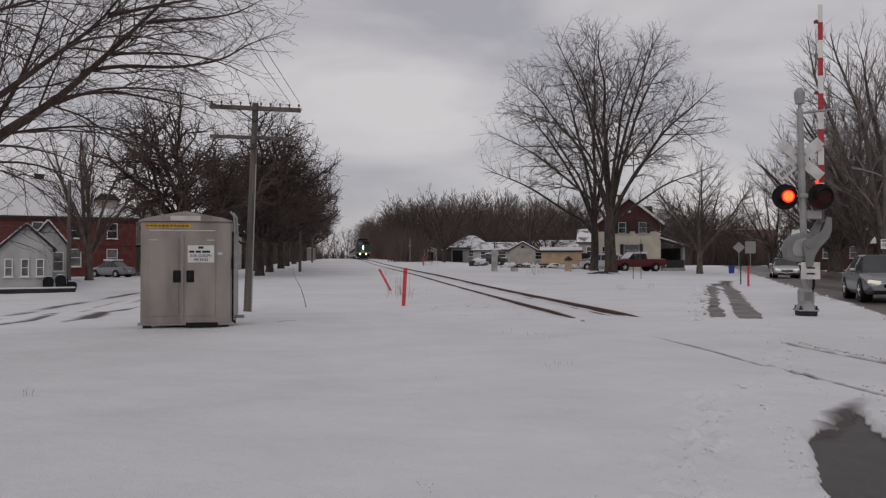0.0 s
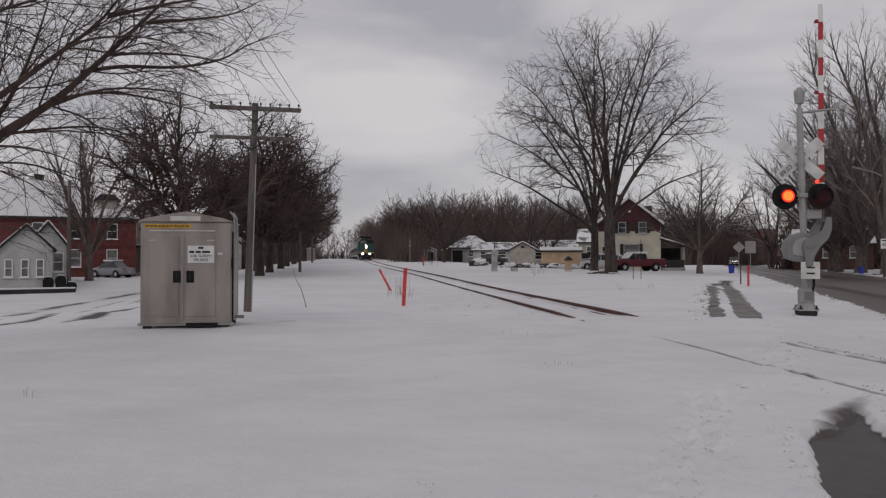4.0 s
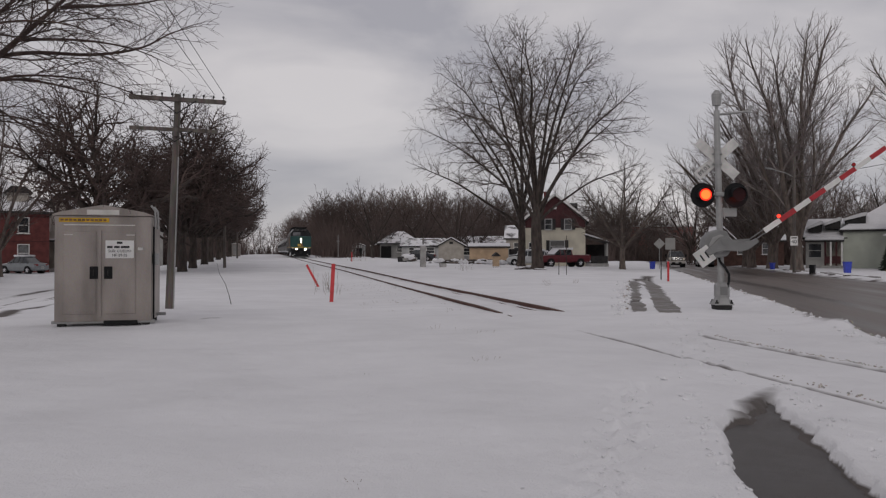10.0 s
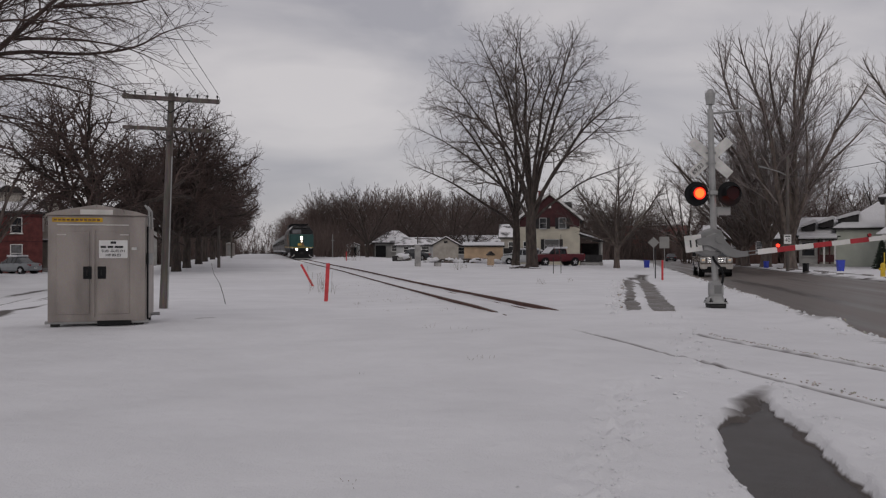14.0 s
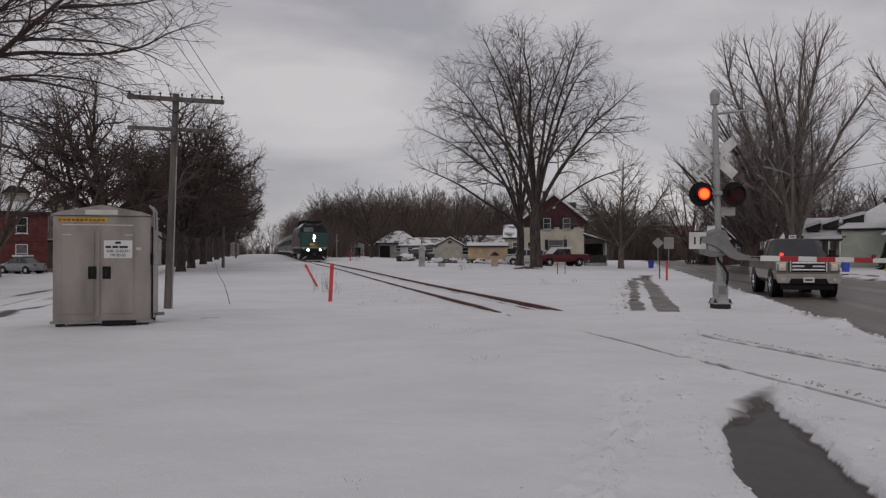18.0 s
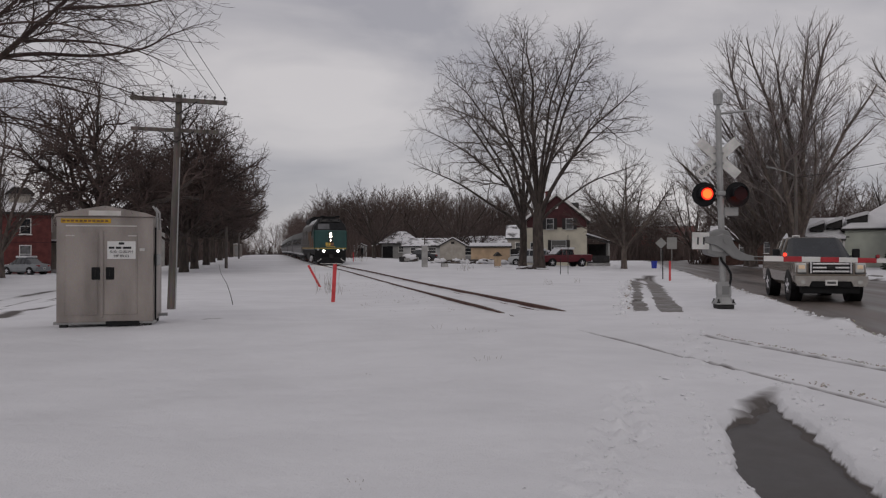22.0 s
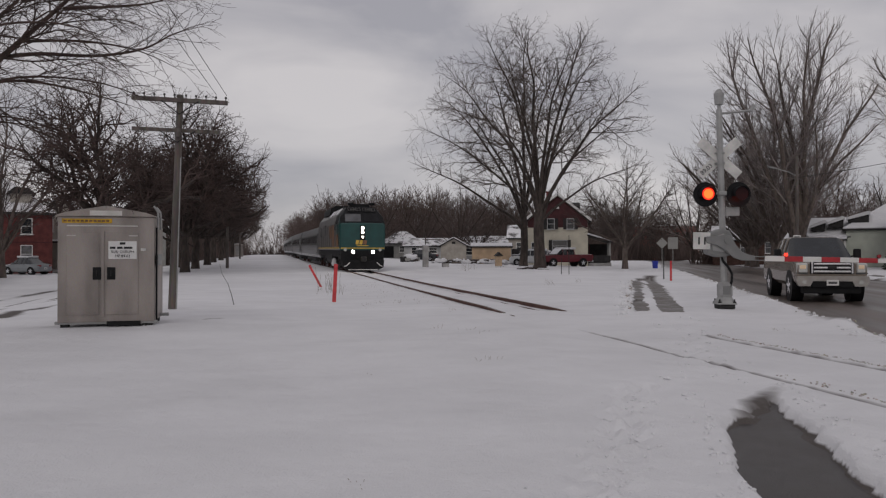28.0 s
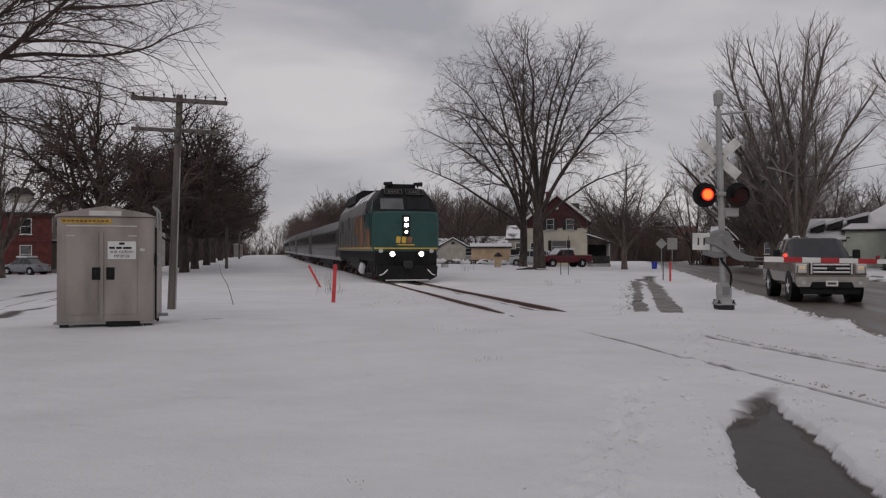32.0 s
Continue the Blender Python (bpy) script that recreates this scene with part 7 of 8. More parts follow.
def car_ring(y, zl, zb, zt, hw, ht):
    half = [(hw * 0.86, zl), (hw * 0.98, zl + 0.12), (hw, (zl + zb) / 2 + 0.05), (hw * 0.975, zb), (ht, max(zt - 0.05, zb + 0.004)), (ht * 0.82, zt)]
    return [Vector((x, y, z)) for x, z in half] + [Vector((-x, y, z)) for x, z in reversed(half)]


STYLES = dict(
    sedan=[(-0.5, 0.42, 0.66, 0.70, 0.86, 0.70), (-0.47, 0.28, 0.86, 0.92, 0.96, 0.80), (-0.31, 0.24, 0.90, 0.98, 1.0, 0.82), (-0.15, 0.2, 0.92, 1.0, 1.0, 0.70), (-0.05, 0.2, 0.92, 1.0, 1.0, 0.71), (0.09, 0.2, 0.91, 0.99, 1.0, 0.69), (0.24, 0.22, 0.88, 0.90, 1.0, 0.84), (0.43, 0.24, 0.72, 0.78, 0.97, 0.80), (0.5, 0.36, 0.56, 0.60, 0.84, 0.66)],
    suv=[(-0.5, 0.45, 0.80, 0.84, 0.9, 0.74), (-0.48, 0.3, 1.0, 1.08, 0.98, 0.80), (-0.42, 0.28, 1.04, 0.97, 1.0, 0.74), (-0.2, 0.25, 1.03, 1.0, 1.0, 0.76), (-0.02, 0.25, 1.02, 1.0, 1.0, 0.76), (0.1, 0.25, 1.01, 0.985, 1.0, 0.74), (0.27, 0.25, 1.0, 1.04, 1.0, 0.86), (0.45, 0.27, 0.88, 0.95, 0.97, 0.82), (0.5, 0.38, 0.68, 0.74, 0.86, 0.7)],
    pickup=[(-0.5, 0.52, 1.06, 1.10, 0.97, 0.95), (-0.49, 0.48, 1.16, 1.2, 1.0, 0.96), (-0.135, 0.45, 1.16, 1.2, 1.0, 0.96), (-0.12, 0.42, 1.16, 0.97, 1.0, 0.76), (0.03, 0.42, 1.15, 1.0, 1.0, 0.78), (0.12, 0.42, 1.14, 0.985, 1.0, 0.77), (0.235, 0.42, 1.14, 1.18, 1.0, 0.88), (0.455, 0.44, 1.08, 1.15, 0.99, 0.9), (0.5, 0.48, 1.02, 1.06, 0.95, 0.86)],
)


def build_vehicle(name, label, category, style, paint, L, W, H, wheel_r, wheels_y, lights=None, snow=False, tail_lit=False):
    """A road vehicle; its front looks along +y of its own space."""
    c = thing(name, label, category)
    st = STYLES[style]
    hw = W / 2
    rings = []
    for y, zl, zb, zt, a, b in st:
        z = zt * H if (zt > zb and zt >= 0.95 and style == "sedan" and y > -0.2 and y < 0.2) else zt
        if style != "sedan" and -0.45 < y < 0.2 and zt < 1.005 and zt >= 0.96:
            z = zt * H
        rings.append(car_ring(y * L, zl, zb, z, hw * a, hw * b))
    verts = [tuple(v) for r in rings for v in r]
    F = loft_faces(rings)
    n = 12
    glass_rows = {"sedan": (2, 6), "suv": (1, 6), "pickup": (3, 6)}[style]
    roof_rows = {"sedan": (3, 5), "suv": (2, 5), "pickup": (3, 5)}[style]
    side, wind, rear, body = [], [], [], []
    for (i, j), f in F.items():
        in_glass = glass_rows[0] <= i < glass_rows[1]
        if in_glass and j in (3, 7):
            side.append((i, j, f))
        elif in_glass and j in (4, 5, 6) and i >= roof_rows[1]:
            wind.append(f)
        elif in_glass and j in (4, 5, 6) and i < roof_rows[0]:
            rear.append(f)
        else:
            body.append(f)
    body.append(tuple(range(n))[::-1])
    body.append(tuple((len(rings) - 1) * n + k for k in range(n)))
    if style == "pickup":
        rear = [F[(2, j)] for j in (4, 5, 6)]
        body = [f for f in body if f not in rear]
    b = mesh_of("body", verts, body, paint, c)
    bv = b.modifiers.new("soft", "BEVEL")
    bv.width, bv.segments, bv.limit_method, bv.angle_limit = 0.035, 2, "ANGLE", radians(28)
    mesh_of("windshield", verts, wind, "glass", c, "dark windshield")
    if rear:
        mesh_of("rear_window", verts, rear, "glass", c)
    for i, j, f in side:
        P = [Vector(verts[k]) for k in f]
        mid = sum(P, Vector()) / 4
        mesh_of("side_window", [tuple(mid + (p - mid) * 1.0) for p in P], [(0, 1, 2, 3)], "glass", c)
        out = Vector((0.006 if mid.x > 0 else -0.006, 0, 0))
        for a, d in ((P[0], P[1]), (P[2], P[3])):
            # pillars along the window's upright edges
            bm = B()
            rod(bm, a + out, d + out, 0.035, 0.03, 6)
            part("pillar", bm, paint if style != "sedan" else "trim_grey", c)
    wheels = []
    for y in wheels_y:
        for s in (-1, 1):
            bm = B()
            x = s * (hw - 0.12)
            rod(bm, (-0.115, 0, 0), (0.115, 0, 0), wheel_r, sides=28)
            bmesh.ops.bevel(bm, geom=[e for e in bm.edges if abs(e.verts[0].co.x - e.verts[1].co.x) < 1e-4], offset=0.035, segments=2, affect="EDGES")
            w = part("wheel", bm, "rubber", c, "black tyre with silver rim")
            bm = B()
            rod(bm, (s * 0.09, 0, 0), (s * 0.122, 0, 0), wheel_r * 0.68, wheel_r * 0.64, 24)
            part("rim", bm, "steel_dark", w)
            for k in range(5):
                bm = B()
                a = k * 2 * math.pi / 5
                box(bm, (0.02, 0.09, wheel_r * 0.6), (s * 0.128, math.sin(a) * wheel_r * 0.32, math.cos(a) * wheel_r * 0.32), (-math.degrees(a), 0, 0), bevel=0.006)
                part("spoke", bm, "chrome", w)
            w.matrix_basis = pose(x, y, wheel_r)
            wheels.append((w, Vector((x, y, wheel_r))))
            # black disc stands in for the shade in the wheel arch's hollow
            bm = B()
            rod(bm, (s * (hw - 0.32), y, wheel_r + 0.02), (s * (hw + 0.003), y, wheel_r + 0.02), wheel_r * 1.17, sides=28)
            part("wheel_arch_shade", bm, "black", c)
    f, r = L / 2, -L / 2
    lamp = lights or "lamp_clear"
    if style == "pickup":
        bm = B()
        box(bm, (W * 0.60, 0.06, 0.34), (0, f + 0.01, 0.95), bevel=0.04)
        gr = part("grille", bm, "black", c, "black grille with three chrome bars")
        for k in range(3):
            bm = B()
            box(bm, (W * 0.50, 0.05, 0.062), (0, f + 0.035, 0.845 + k * 0.105), bevel=0.016)
            part("grille_bar", bm, "chrome", gr)
        for sx in (-1, 1):
            bm = B()
            box(bm, (0.05, 0.06, 0.33), (sx * W * 0.272, f + 0.03, 0.95), bevel=0.016)
            part("grille_frame", bm, "chrome", gr)
        bm = B()
        ball(bm, 0.1, (0, f + 0.06, 0.95), (1.25, 0.2, 0.55), 2)
        part("emblem", bm, "steel_dark", gr)
        for s in (-1, 1):
            bm = B()
            box(bm, (0.29, 0.1, 0.28), (s * W * 0.405, f - 0.03, 0.94), (0, 0, -s * 14), bevel=0.04)
            hd = part("headlight", bm, "lamp_clear", c, "square clear headlight with amber glow")
            bm = B()
            box(bm, (0.17, 0.05, 0.12), (s * W * 0.395, f + 0.012, 0.97), (0, 0, -s * 14), bevel=0.03)
            part("lamp_bulb", bm, lamp, hd)
            bm = B()
            box(bm, (0.3, 0.09, 0.04), (s * W * 0.405, f - 0.02, 0.80), (0, 0, -s * 14), bevel=0.01)
            part("lamp_trim", bm, "trim_grey", hd)
            bm = B()
            rod(bm, (s * W * 0.385, f + 0.085, 0.55), (s * W * 0.385, f + 0.105, 0.55), 0.06, sides=12)
            part("fog_light", bm, "lamp_clear", c)
            bm = B()
            box(bm, (0.2, 0.14, 0.3), (s * (hw + 0.16), L * 0.17, 1.34), bevel=0.04)
            mir = part("wing_mirror", bm, "black", c)
            bm = B()
            rod(bm, (s * (hw - 0.04), L * 0.17, 1.25), (s * (hw + 0.12), L * 0.17, 1.3), 0.025, sides=6)
            part("mirror_stalk", bm, "black", mir)
            bm = B()
            box(bm, (0.07, 0.05, 0.34), (s * (hw - 0.07), r - 0.01, 0.98), bevel=0.01)
            part("tail_light", bm, "lamp_red", c)
        bm = B()
        prism(bm, [(-W * 0.49, 0.72), (W * 0.49, 0.72), (W * 0.5, 0.6), (W * 0.46, 0.44), (W * 0.3, 0.44), (W * 0.27, 0.58), (-W * 0.27, 0.58), (-W * 0.3, 0.44), (-W * 0.46, 0.44), (-W * 0.5, 0.6)], f - 0.08, f + 0.09)
        fb = part("front_bumper", bm, "bumper_chrome", c, "dull chrome front bumper")
        bm = B()
        box(bm, (W * 0.56, 0.1, 0.2), (0, f + 0.01, 0.5), bevel=0.02)
        part("bumper_intake", bm, "black", fb)
        bm = B()
        box(bm, (W * 0.8, 0.3, 0.3), (0, f - 0.16, 0.38), bevel=0.03)
        part("air_dam", bm, "black", c)
        bm = B()
        box(bm, (W * 0.95, 0.14, 0.2), (0, r - 0.03, 0.55), bevel=0.04)
        part("rear_bumper", bm, "chrome", c)
        bm = B()
        box(bm, (W * 0.78, 0.6, 0.035), (0, L * 0.22 + 0.1, 1.175), bevel=0.01)
        part("cowl", bm, "black", c)
        plate_y, plate_z = f + 0.10, 0.54
    else:
        k = 1.0 if style == "sedan" else 1.22
        bm = B()
        box(bm, (W * 0.42, 0.05, 0.13 * k), (0, f - 0.005, 0.52 * k), bevel=0.03)
        gr = part("grille", bm, "black", c)
        bm = B()
        box(bm, (W * 0.44, 0.03, 0.03), (0, f + 0.015, 0.52 * k + 0.06), bevel=0.008)
        part("grille_bar", bm, "chrome", gr)
        bm = B()
        box(bm, (W * 0.7, 0.08, 0.12), (0, f - 0.05, 0.34 * k), bevel=0.03)
        part("lower_intake", bm, "black", c)
        for s in (-1, 1):
            bm = B()
            box(bm, (0.36, 0.16, 0.12), (s * W * 0.34, f - 0.1, 0.62 * k), (0, -s * 6, -s * 24), bevel=0.04)
            part("headlight", bm, lamp, c, "clear headlight")
            bm = B()
            box(bm, (0.2, 0.14, 0.13), (s * (hw + 0.08), L * 0.16, 0.98 * (1 if style == "sedan" else 1.12)), bevel=0.05)
            part("wing_mirror", bm, paint, c)
            bm = B()
            box(bm, (0.36, 0.12, 0.14), (s * W * 0.36, r + 0.09, 0.76 * k), (0, 0, s * 20), bevel=0.03)
            part("tail_light", bm, "lamp_red", c)
        bm = B()
        box(bm, (W * 0.9, 0.06, 0.16), (0, r + 0.02, 0.42 * k), bevel=0.03)
        part("rear_bumper", bm, paint, c)
        plate_y, plate_z = f + 0.005, 0.42 * k
    for y, sg in ((plate_y, 1), (r - 0.03 if style != "pickup" else r - 0.11, -1)):
        bm = B()
        box(bm, (0.31, 0.012, 0.155), (0, y, plate_z if sg > 0 else plate_z + 0.12), bevel=0.004)
        pl = part("licence_plate", bm, "white", c)
        bm = B()
        box(bm, (0.22, 0.004, 0.06), (0, y + sg * 0.008, plate_z if sg > 0 else plate_z + 0.12))
        part("print_bar", bm, "trim_grey", pl)
    for s in (-1, 1):
        for y0 in ((-0.02, 0.1) if style == "sedan" else (0.02, 0.14)):
            bm = B()
            box(bm, (0.02, 0.16, 0.03), (s * (hw + 0.004), L * (y0 - 0.1), 0.86 if style == "sedan" else 1.0), bevel=0.006)
            part("door_handle", bm, "trim_grey", c)
    if snow:
        bm = B()
        box(bm, (W * 0.72, L * (0.3 if style != "suv" else 0.46), 0.16), (0, -0.02 * L if style != "suv" else -0.14 * L, H + 0.06), bevel=0.06)
        part("roof_snow", bm, "snow", c, "layer of snow on the roof")
        if style == "suv":
            for sz_, at_, tilt in (((W * 0.74, L * 0.13, 0.09), (0, -L * 0.465, H * 0.84), 55), ((W * 0.74, L * 0.2, 0.09), (0, L * 0.195, H * 0.86), -34)):
                bm = B()
                box(bm, sz_, at_, (tilt, 0, 0), bevel=0.03)
                part("window_snow", bm, "snow", c, "snow over the window")
        bm = B()
        box(bm, (W * 0.7, L * 0.2, 0.07), (0, L * 0.35, 0.86 if style == "sedan" else 1.12), (-10 if style == "sedan" else -3, 0, 0), bevel=0.03)
        part("hood_snow", bm, "snow", c)
    return c, wheels, wheel_r


ROAD_HEAD = math.degrees(math.atan2(-ROAD_K, 1))
CARS = {}
CARS["suv_grey"] = build_vehicle("grey_hatchback", "silver-grey low hatchback with a lit headlight on the wet road", "car", "sedan", "car_grey", 4.5, 1.8, 1.48, 0.33, (-1.32, 1.38), "car_beam")
CARS["silver"] = build_vehicle("silver_sedan", "silver sedan driving along the wet road", "car", "sedan", "car_silver", 4.5, 1.76, 1.45, 0.32, (-1.3, 1.4), "car_beam")
CARS["dark"] = build_vehicle("dark_sedan", "dark sedan driving away on the wet road", "car", "sedan", "car_dark", 4.7, 1.82, 1.45, 0.33, (-1.35, 1.42))
CARS["truck"] = build_vehicle("pickup_truck", "pewter pickup truck with chrome grille waiting at the gate", "pickup truck", "pickup", "car_pewter", 5.25, 1.87, 1.86, 0.40, (-1.5, 1.74), "car_amber")
CARS["white_suv"] = build_vehicle("white_suv", "white compact SUV on the snowy street", "car", "suv", "car_white", 4.25, 1.77, 1.66, 0.34, (-1.25, 1.32))

# parked vehicles
red_truck, _, _ = build_vehicle("red_pickup", "dark red pickup truck parked in the snow with white wheels", "pickup truck", "pickup", "car_red", 5.5, 1.9, 1.75, 0.38, (-1.62, 1.78), snow=True)
bm = B()
box(bm, (1.5, 1.5, 0.12), (0, -0.1, 1.75), bevel=0.05)
part("cab_snow", bm, "snow", red_truck, "snow on the cab roof")
bm = B()
box(bm, (1.45, 0.8, 0.06), (0, 1.01, 1.49), (-43, 0, 0), bevel=0.02)
part("windshield_snow", bm, "snow", red_truck, "snow over the windshield")
red_truck.matrix_basis = pose(27.6, 71.6, ground_z(27.6, 71.6), 0, 0, 100)
parked, _, _ = build_vehicle("parked_hatchback", "dark grey hatchback parked under a cap of snow", "car", "sedan", "car_grey", 4.0, 1.72, 1.5, 0.31, (-1.2, 1.25), snow=True)
parked.matrix_basis = pose(-22.1, 73.5, ground_z(-22.1, 73.5), 0, 0, 62)
yard_car, _, _ = build_vehicle("yard_car", "dark car parked beside the sheds under snow", "car", "sedan", "car_dark", 4.3, 1.75, 1.45, 0.32, (-1.25, 1.3), snow=True)
yard_car.matrix_basis = pose(17.0, 93.0, ground_z(17, 93), 0, 0, 70)
yard_van, _, _ = build_vehicle("yard_suv", "pale car parked behind the maple stems", "car", "suv", "car_silver", 4.4, 1.8, 1.6, 0.33, (-1.3, 1.3), snow=True)
yard_van.matrix_basis = pose(25.6, 76.0, ground_z(25.6, 76), 0, 0, 60)


# ---------------------------------------------------------------- the train
LOCO_WHEELS = []


def build_bogie(parent, y, wheels, wb=2.7, wr=0.5):
    bm = B()
    for s in (-1, 1):
        prism(bm, [(-wb / 2 - 0.7, 0.5), (wb / 2 + 0.7, 0.5), (wb / 2 + 0.7, 0.75), (wb / 2 + 0.3, 0.95), (-wb / 2 - 0.3, 0.95), (-wb / 2 - 0.7, 0.75)], s * 1.02 - 0.09, s * 1.02 + 0.09, pose(0, y, 0, 0, 0, 90))
    box(bm, (1.9, 0.5, 0.35), (0, y, 0.75), bevel=0.03)
    bg = part("bogie", bm, "steel_dark", parent, "black wheel truck")
    for dy in (-wb / 2, wb / 2):
        for s in (-1, 1):
            bm = B()
            rod(bm, (-0.065, 0, 0), (0.065, 0, 0), wr, sides=24)
            rod(bm, (-s * 0.065, 0, 0), (-s * 0.09, 0, 0), wr + 0.03, sides=24)
            rod(bm, (s * 0.06, 0, 0), (s * 0.2, 0, 0), 0.12, sides=10)
            w = part("wheel", bm, "rust", bg)
            w.matrix_basis = pose(s * 0.77, y + dy, wr)
            if wheels is not None:
                wheels.append((w, Vector((s * 0.77, y + dy, wr)), wr))
            bm = B()
            box(bm, (0.16, 0.34, 0.34), (s * 1.14, y + dy, 0.5), bevel=0.03)
            part("axle_box", bm, "steel_dark", bg)
    for s in (-1, 1):
        bm = B()
        for k in range(3):
            rod(bm, (s * 1.12, y - 0.25 + 0.25 * k, 0.42), (s * 1.12, y - 0.25 + 0.25 * k, 0.78), 0.07, sides=8)
        part("spring", bm, "steel_dark", bg)


def ring_of(y, pts):
    return [Vector((x, y, z)) for x, z in pts] + [Vector((-x, y, z)) for x, z in reversed(pts)]


def build_locomotive():
    """Nose at y = 0, body back along +y, rail heads at z = 0."""
    t = thing("locomotive", "grey and teal diesel passenger locomotive with lit headlights", "locomotive")
    full = [(1.5, 1.45), (1.55, 1.6), (1.55, 3.3), (1.42, 3.85), (0.98, 4.38), (0.5, 4.44)]
    rows = [(0.0, [(1.42, 1.45), (1.45, 1.6), (1.45, 2.95), (1.43, 3.12), (1.36, 3.2), (0.5, 3.22)]),
            (0.09, [(1.5, 1.45), (1.55, 1.6), (1.55, 3.05), (1.52, 3.2), (1.44, 3.28), (0.5, 3.3)]),
            (0.5, [(1.5, 1.45), (1.55, 1.6), (1.55, 3.25), (1.47, 3.7), (1.24, 3.93), (0.5, 3.96)]),
            (0.9, full), (3.0, full), (17.0, full)]
    rings = [ring_of(y, p) for y, p in rows]
    V = [tuple(v) for r in rings for v in r]
    F = loft_faces(rings)
    n = 12
    nose, brow, cab, hood = [tuple(range(n))[::-1]], [], [], [tuple(5 * n + k for k in range(n))]
    for (i, j), f in F.items():
        if i == 0:
            nose.append(f)
        elif i in (1, 2) and j in (3, 4, 5, 6, 7):
            brow.append(f)
        elif i in (1, 2):
            nose.append(f)
        elif i == 3:
            cab.append(f)
        else:
            hood.append(f)
    mesh_of("nose", V, nose, "loco_green", t, "flat teal-green nose")
    mesh_of("brow", V, brow, "black", t, "black sloping windshield brow")
    mesh_of("cab", V, [f for f in cab if min(V[k][2] for k in f) < 3.2], "loco_grey", t)
    mesh_of("cab_roof", V, [f for f in cab if min(V[k][2] for k in f) >= 3.2], "black", t, "black cab roof")
    mesh_of("hood", V, hood, "loco_grey", t, "long grey engine body")
    # windshield panes on the slope
    for s in (-1, 1):
        bm = B()
        box(bm, (1.08, 0.03, 0.62), (s * 0.62, 0.285, 3.64), (-31.5, 0, 0), bevel=0.02)
        # left pane coloured pale, right one dark, as painted reflections
        part("windshield", bm, "cab_glass_pale" if s < 0 else "cab_dark", t, "framed windshield pane")
        bm = B()
        box(bm, (0.86, 0.09, 0.32), (s * 0.50, 0.66, 4.19), (-42, 0, 0), bevel=0.015)
        nb = part("number_board", bm, "black", t, "black number board with pale digits")
        words("lettering", "6442", 0.27, "loco_grey", nb, pose(s * 0.50, 0.622, 4.224, 48, 0, 0))
        for e in (-1, 1):
            bm = B()
            box(bm, (0.84, 0.02, 0.018), (s * 0.50, 0.625 + 0.099 * e, 4.222 + 0.11 * e), (-42, 0, 0))
            box(bm, (0.018, 0.02, 0.3), (s * 0.50 + 0.41 * e, 0.625, 4.222), (-42, 0, 0))
            part("board_frame", bm, "loco_grey", nb, "thin pale frame")
        bm = B()
        rod(bm, (s * 0.67, 0.0, 1.33), (s * 0.67, -0.24, 1.33), 0.16, 0.17, 16)
        dl = part("ditch_light", bm, "black", t, "lit ditch light")
        bm = B()
        rod(bm, (s * 0.67, -0.245, 1.33), (s * 0.67, -0.27, 1.33), 0.105, sides=20)
        part("lamp_glass", bm, "beam", dl)
        bm = B()
        rod(bm, (s * 1.18, 0.0, 1.47), (s * 1.18, -0.1, 1.47), 0.1, sides=14)
        part("marker_light", bm, "lamp_clear", t, "unlit round marker light")
        bm = B()
        pts = [(s * 0.92, -0.46, 0.62), (s * 1.12, -0.44, 0.42), (s * 1.28, -0.36, 0.36)]
        for a, b in zip(pts, pts[1:]):
            rod(bm, a, b, 0.03, sides=8)
        part("handrail", bm, "white", t, "white-painted cut lever rail")
    bm = B()
    box(bm, (0.36, 0.08, 0.98), (0, -0.03, 2.62), bevel=0.03)
    hl = part("headlight_housing", bm, "black", t)
    for z, m in ((2.93, "beam"), (2.65, "beam"), (2.33, "lamp_warm")):
        bm = B()
        rod(bm, (0, -0.07, z), (0, -0.1, z), 0.088 if m == "beam" else 0.068, sides=20)
        part("headlight", bm, m, hl, "lit headlight")
    for k, (x, w) in enumerate(((-0.36, 0.2), (-0.1, 0.2), (0.16, 0.24))):
        bm = B()
        box(bm, (w, 0.02, 0.3), (x, -0.012, 1.98), (0, 10, 0), bevel=0.02)
        part("emblem", bm, "gold" if k < 2 else "loco_orange", t, "gold emblem shape")
    bm = B()
    box(bm, (0.8, 0.012, 0.05), (0, -0.01, 1.75))
    part("emblem_bar", bm, "gold", t)
    bm = B()
    box(bm, (2.96, 0.03, 0.07), (0, -0.02, 1.585), bevel=0.008)
    part("nose_stripe", bm, "loco_yellow", t, "yellow stripe under the nose")
    # pilot, coupler, underframe
    bm = B()
    box(bm, (2.9, 0.3, 0.92), (0, 0.16, 1.06), bevel=0.03)
    part("buffer_beam", bm, "black", t)
    bm = B()
    prism(bm, [(-1.42, 0.78), (1.42, 0.78), (1.38, 0.3), (1.05, 0.12), (-1.05, 0.12), (-1.38, 0.3)], -0.34, -0.1)
    part("pilot_plow", bm, "black", t, "black steel pilot plough")
    bm = B()
    box(bm, (2.0, 0.03, 0.05), (0, -0.36, 0.14))
    part("plow_edge", bm, "white_dirty", t, "worn white lower edge")
    bm = B()
    box(bm, (0.3, 0.6, 0.3), (0, -0.4, 0.85), bevel=0.05)
    box(bm, (0.36, 0.24, 0.36), (0, -0.68, 0.85), bevel=0.08)
    part("coupler", bm, "steel_dark", t)
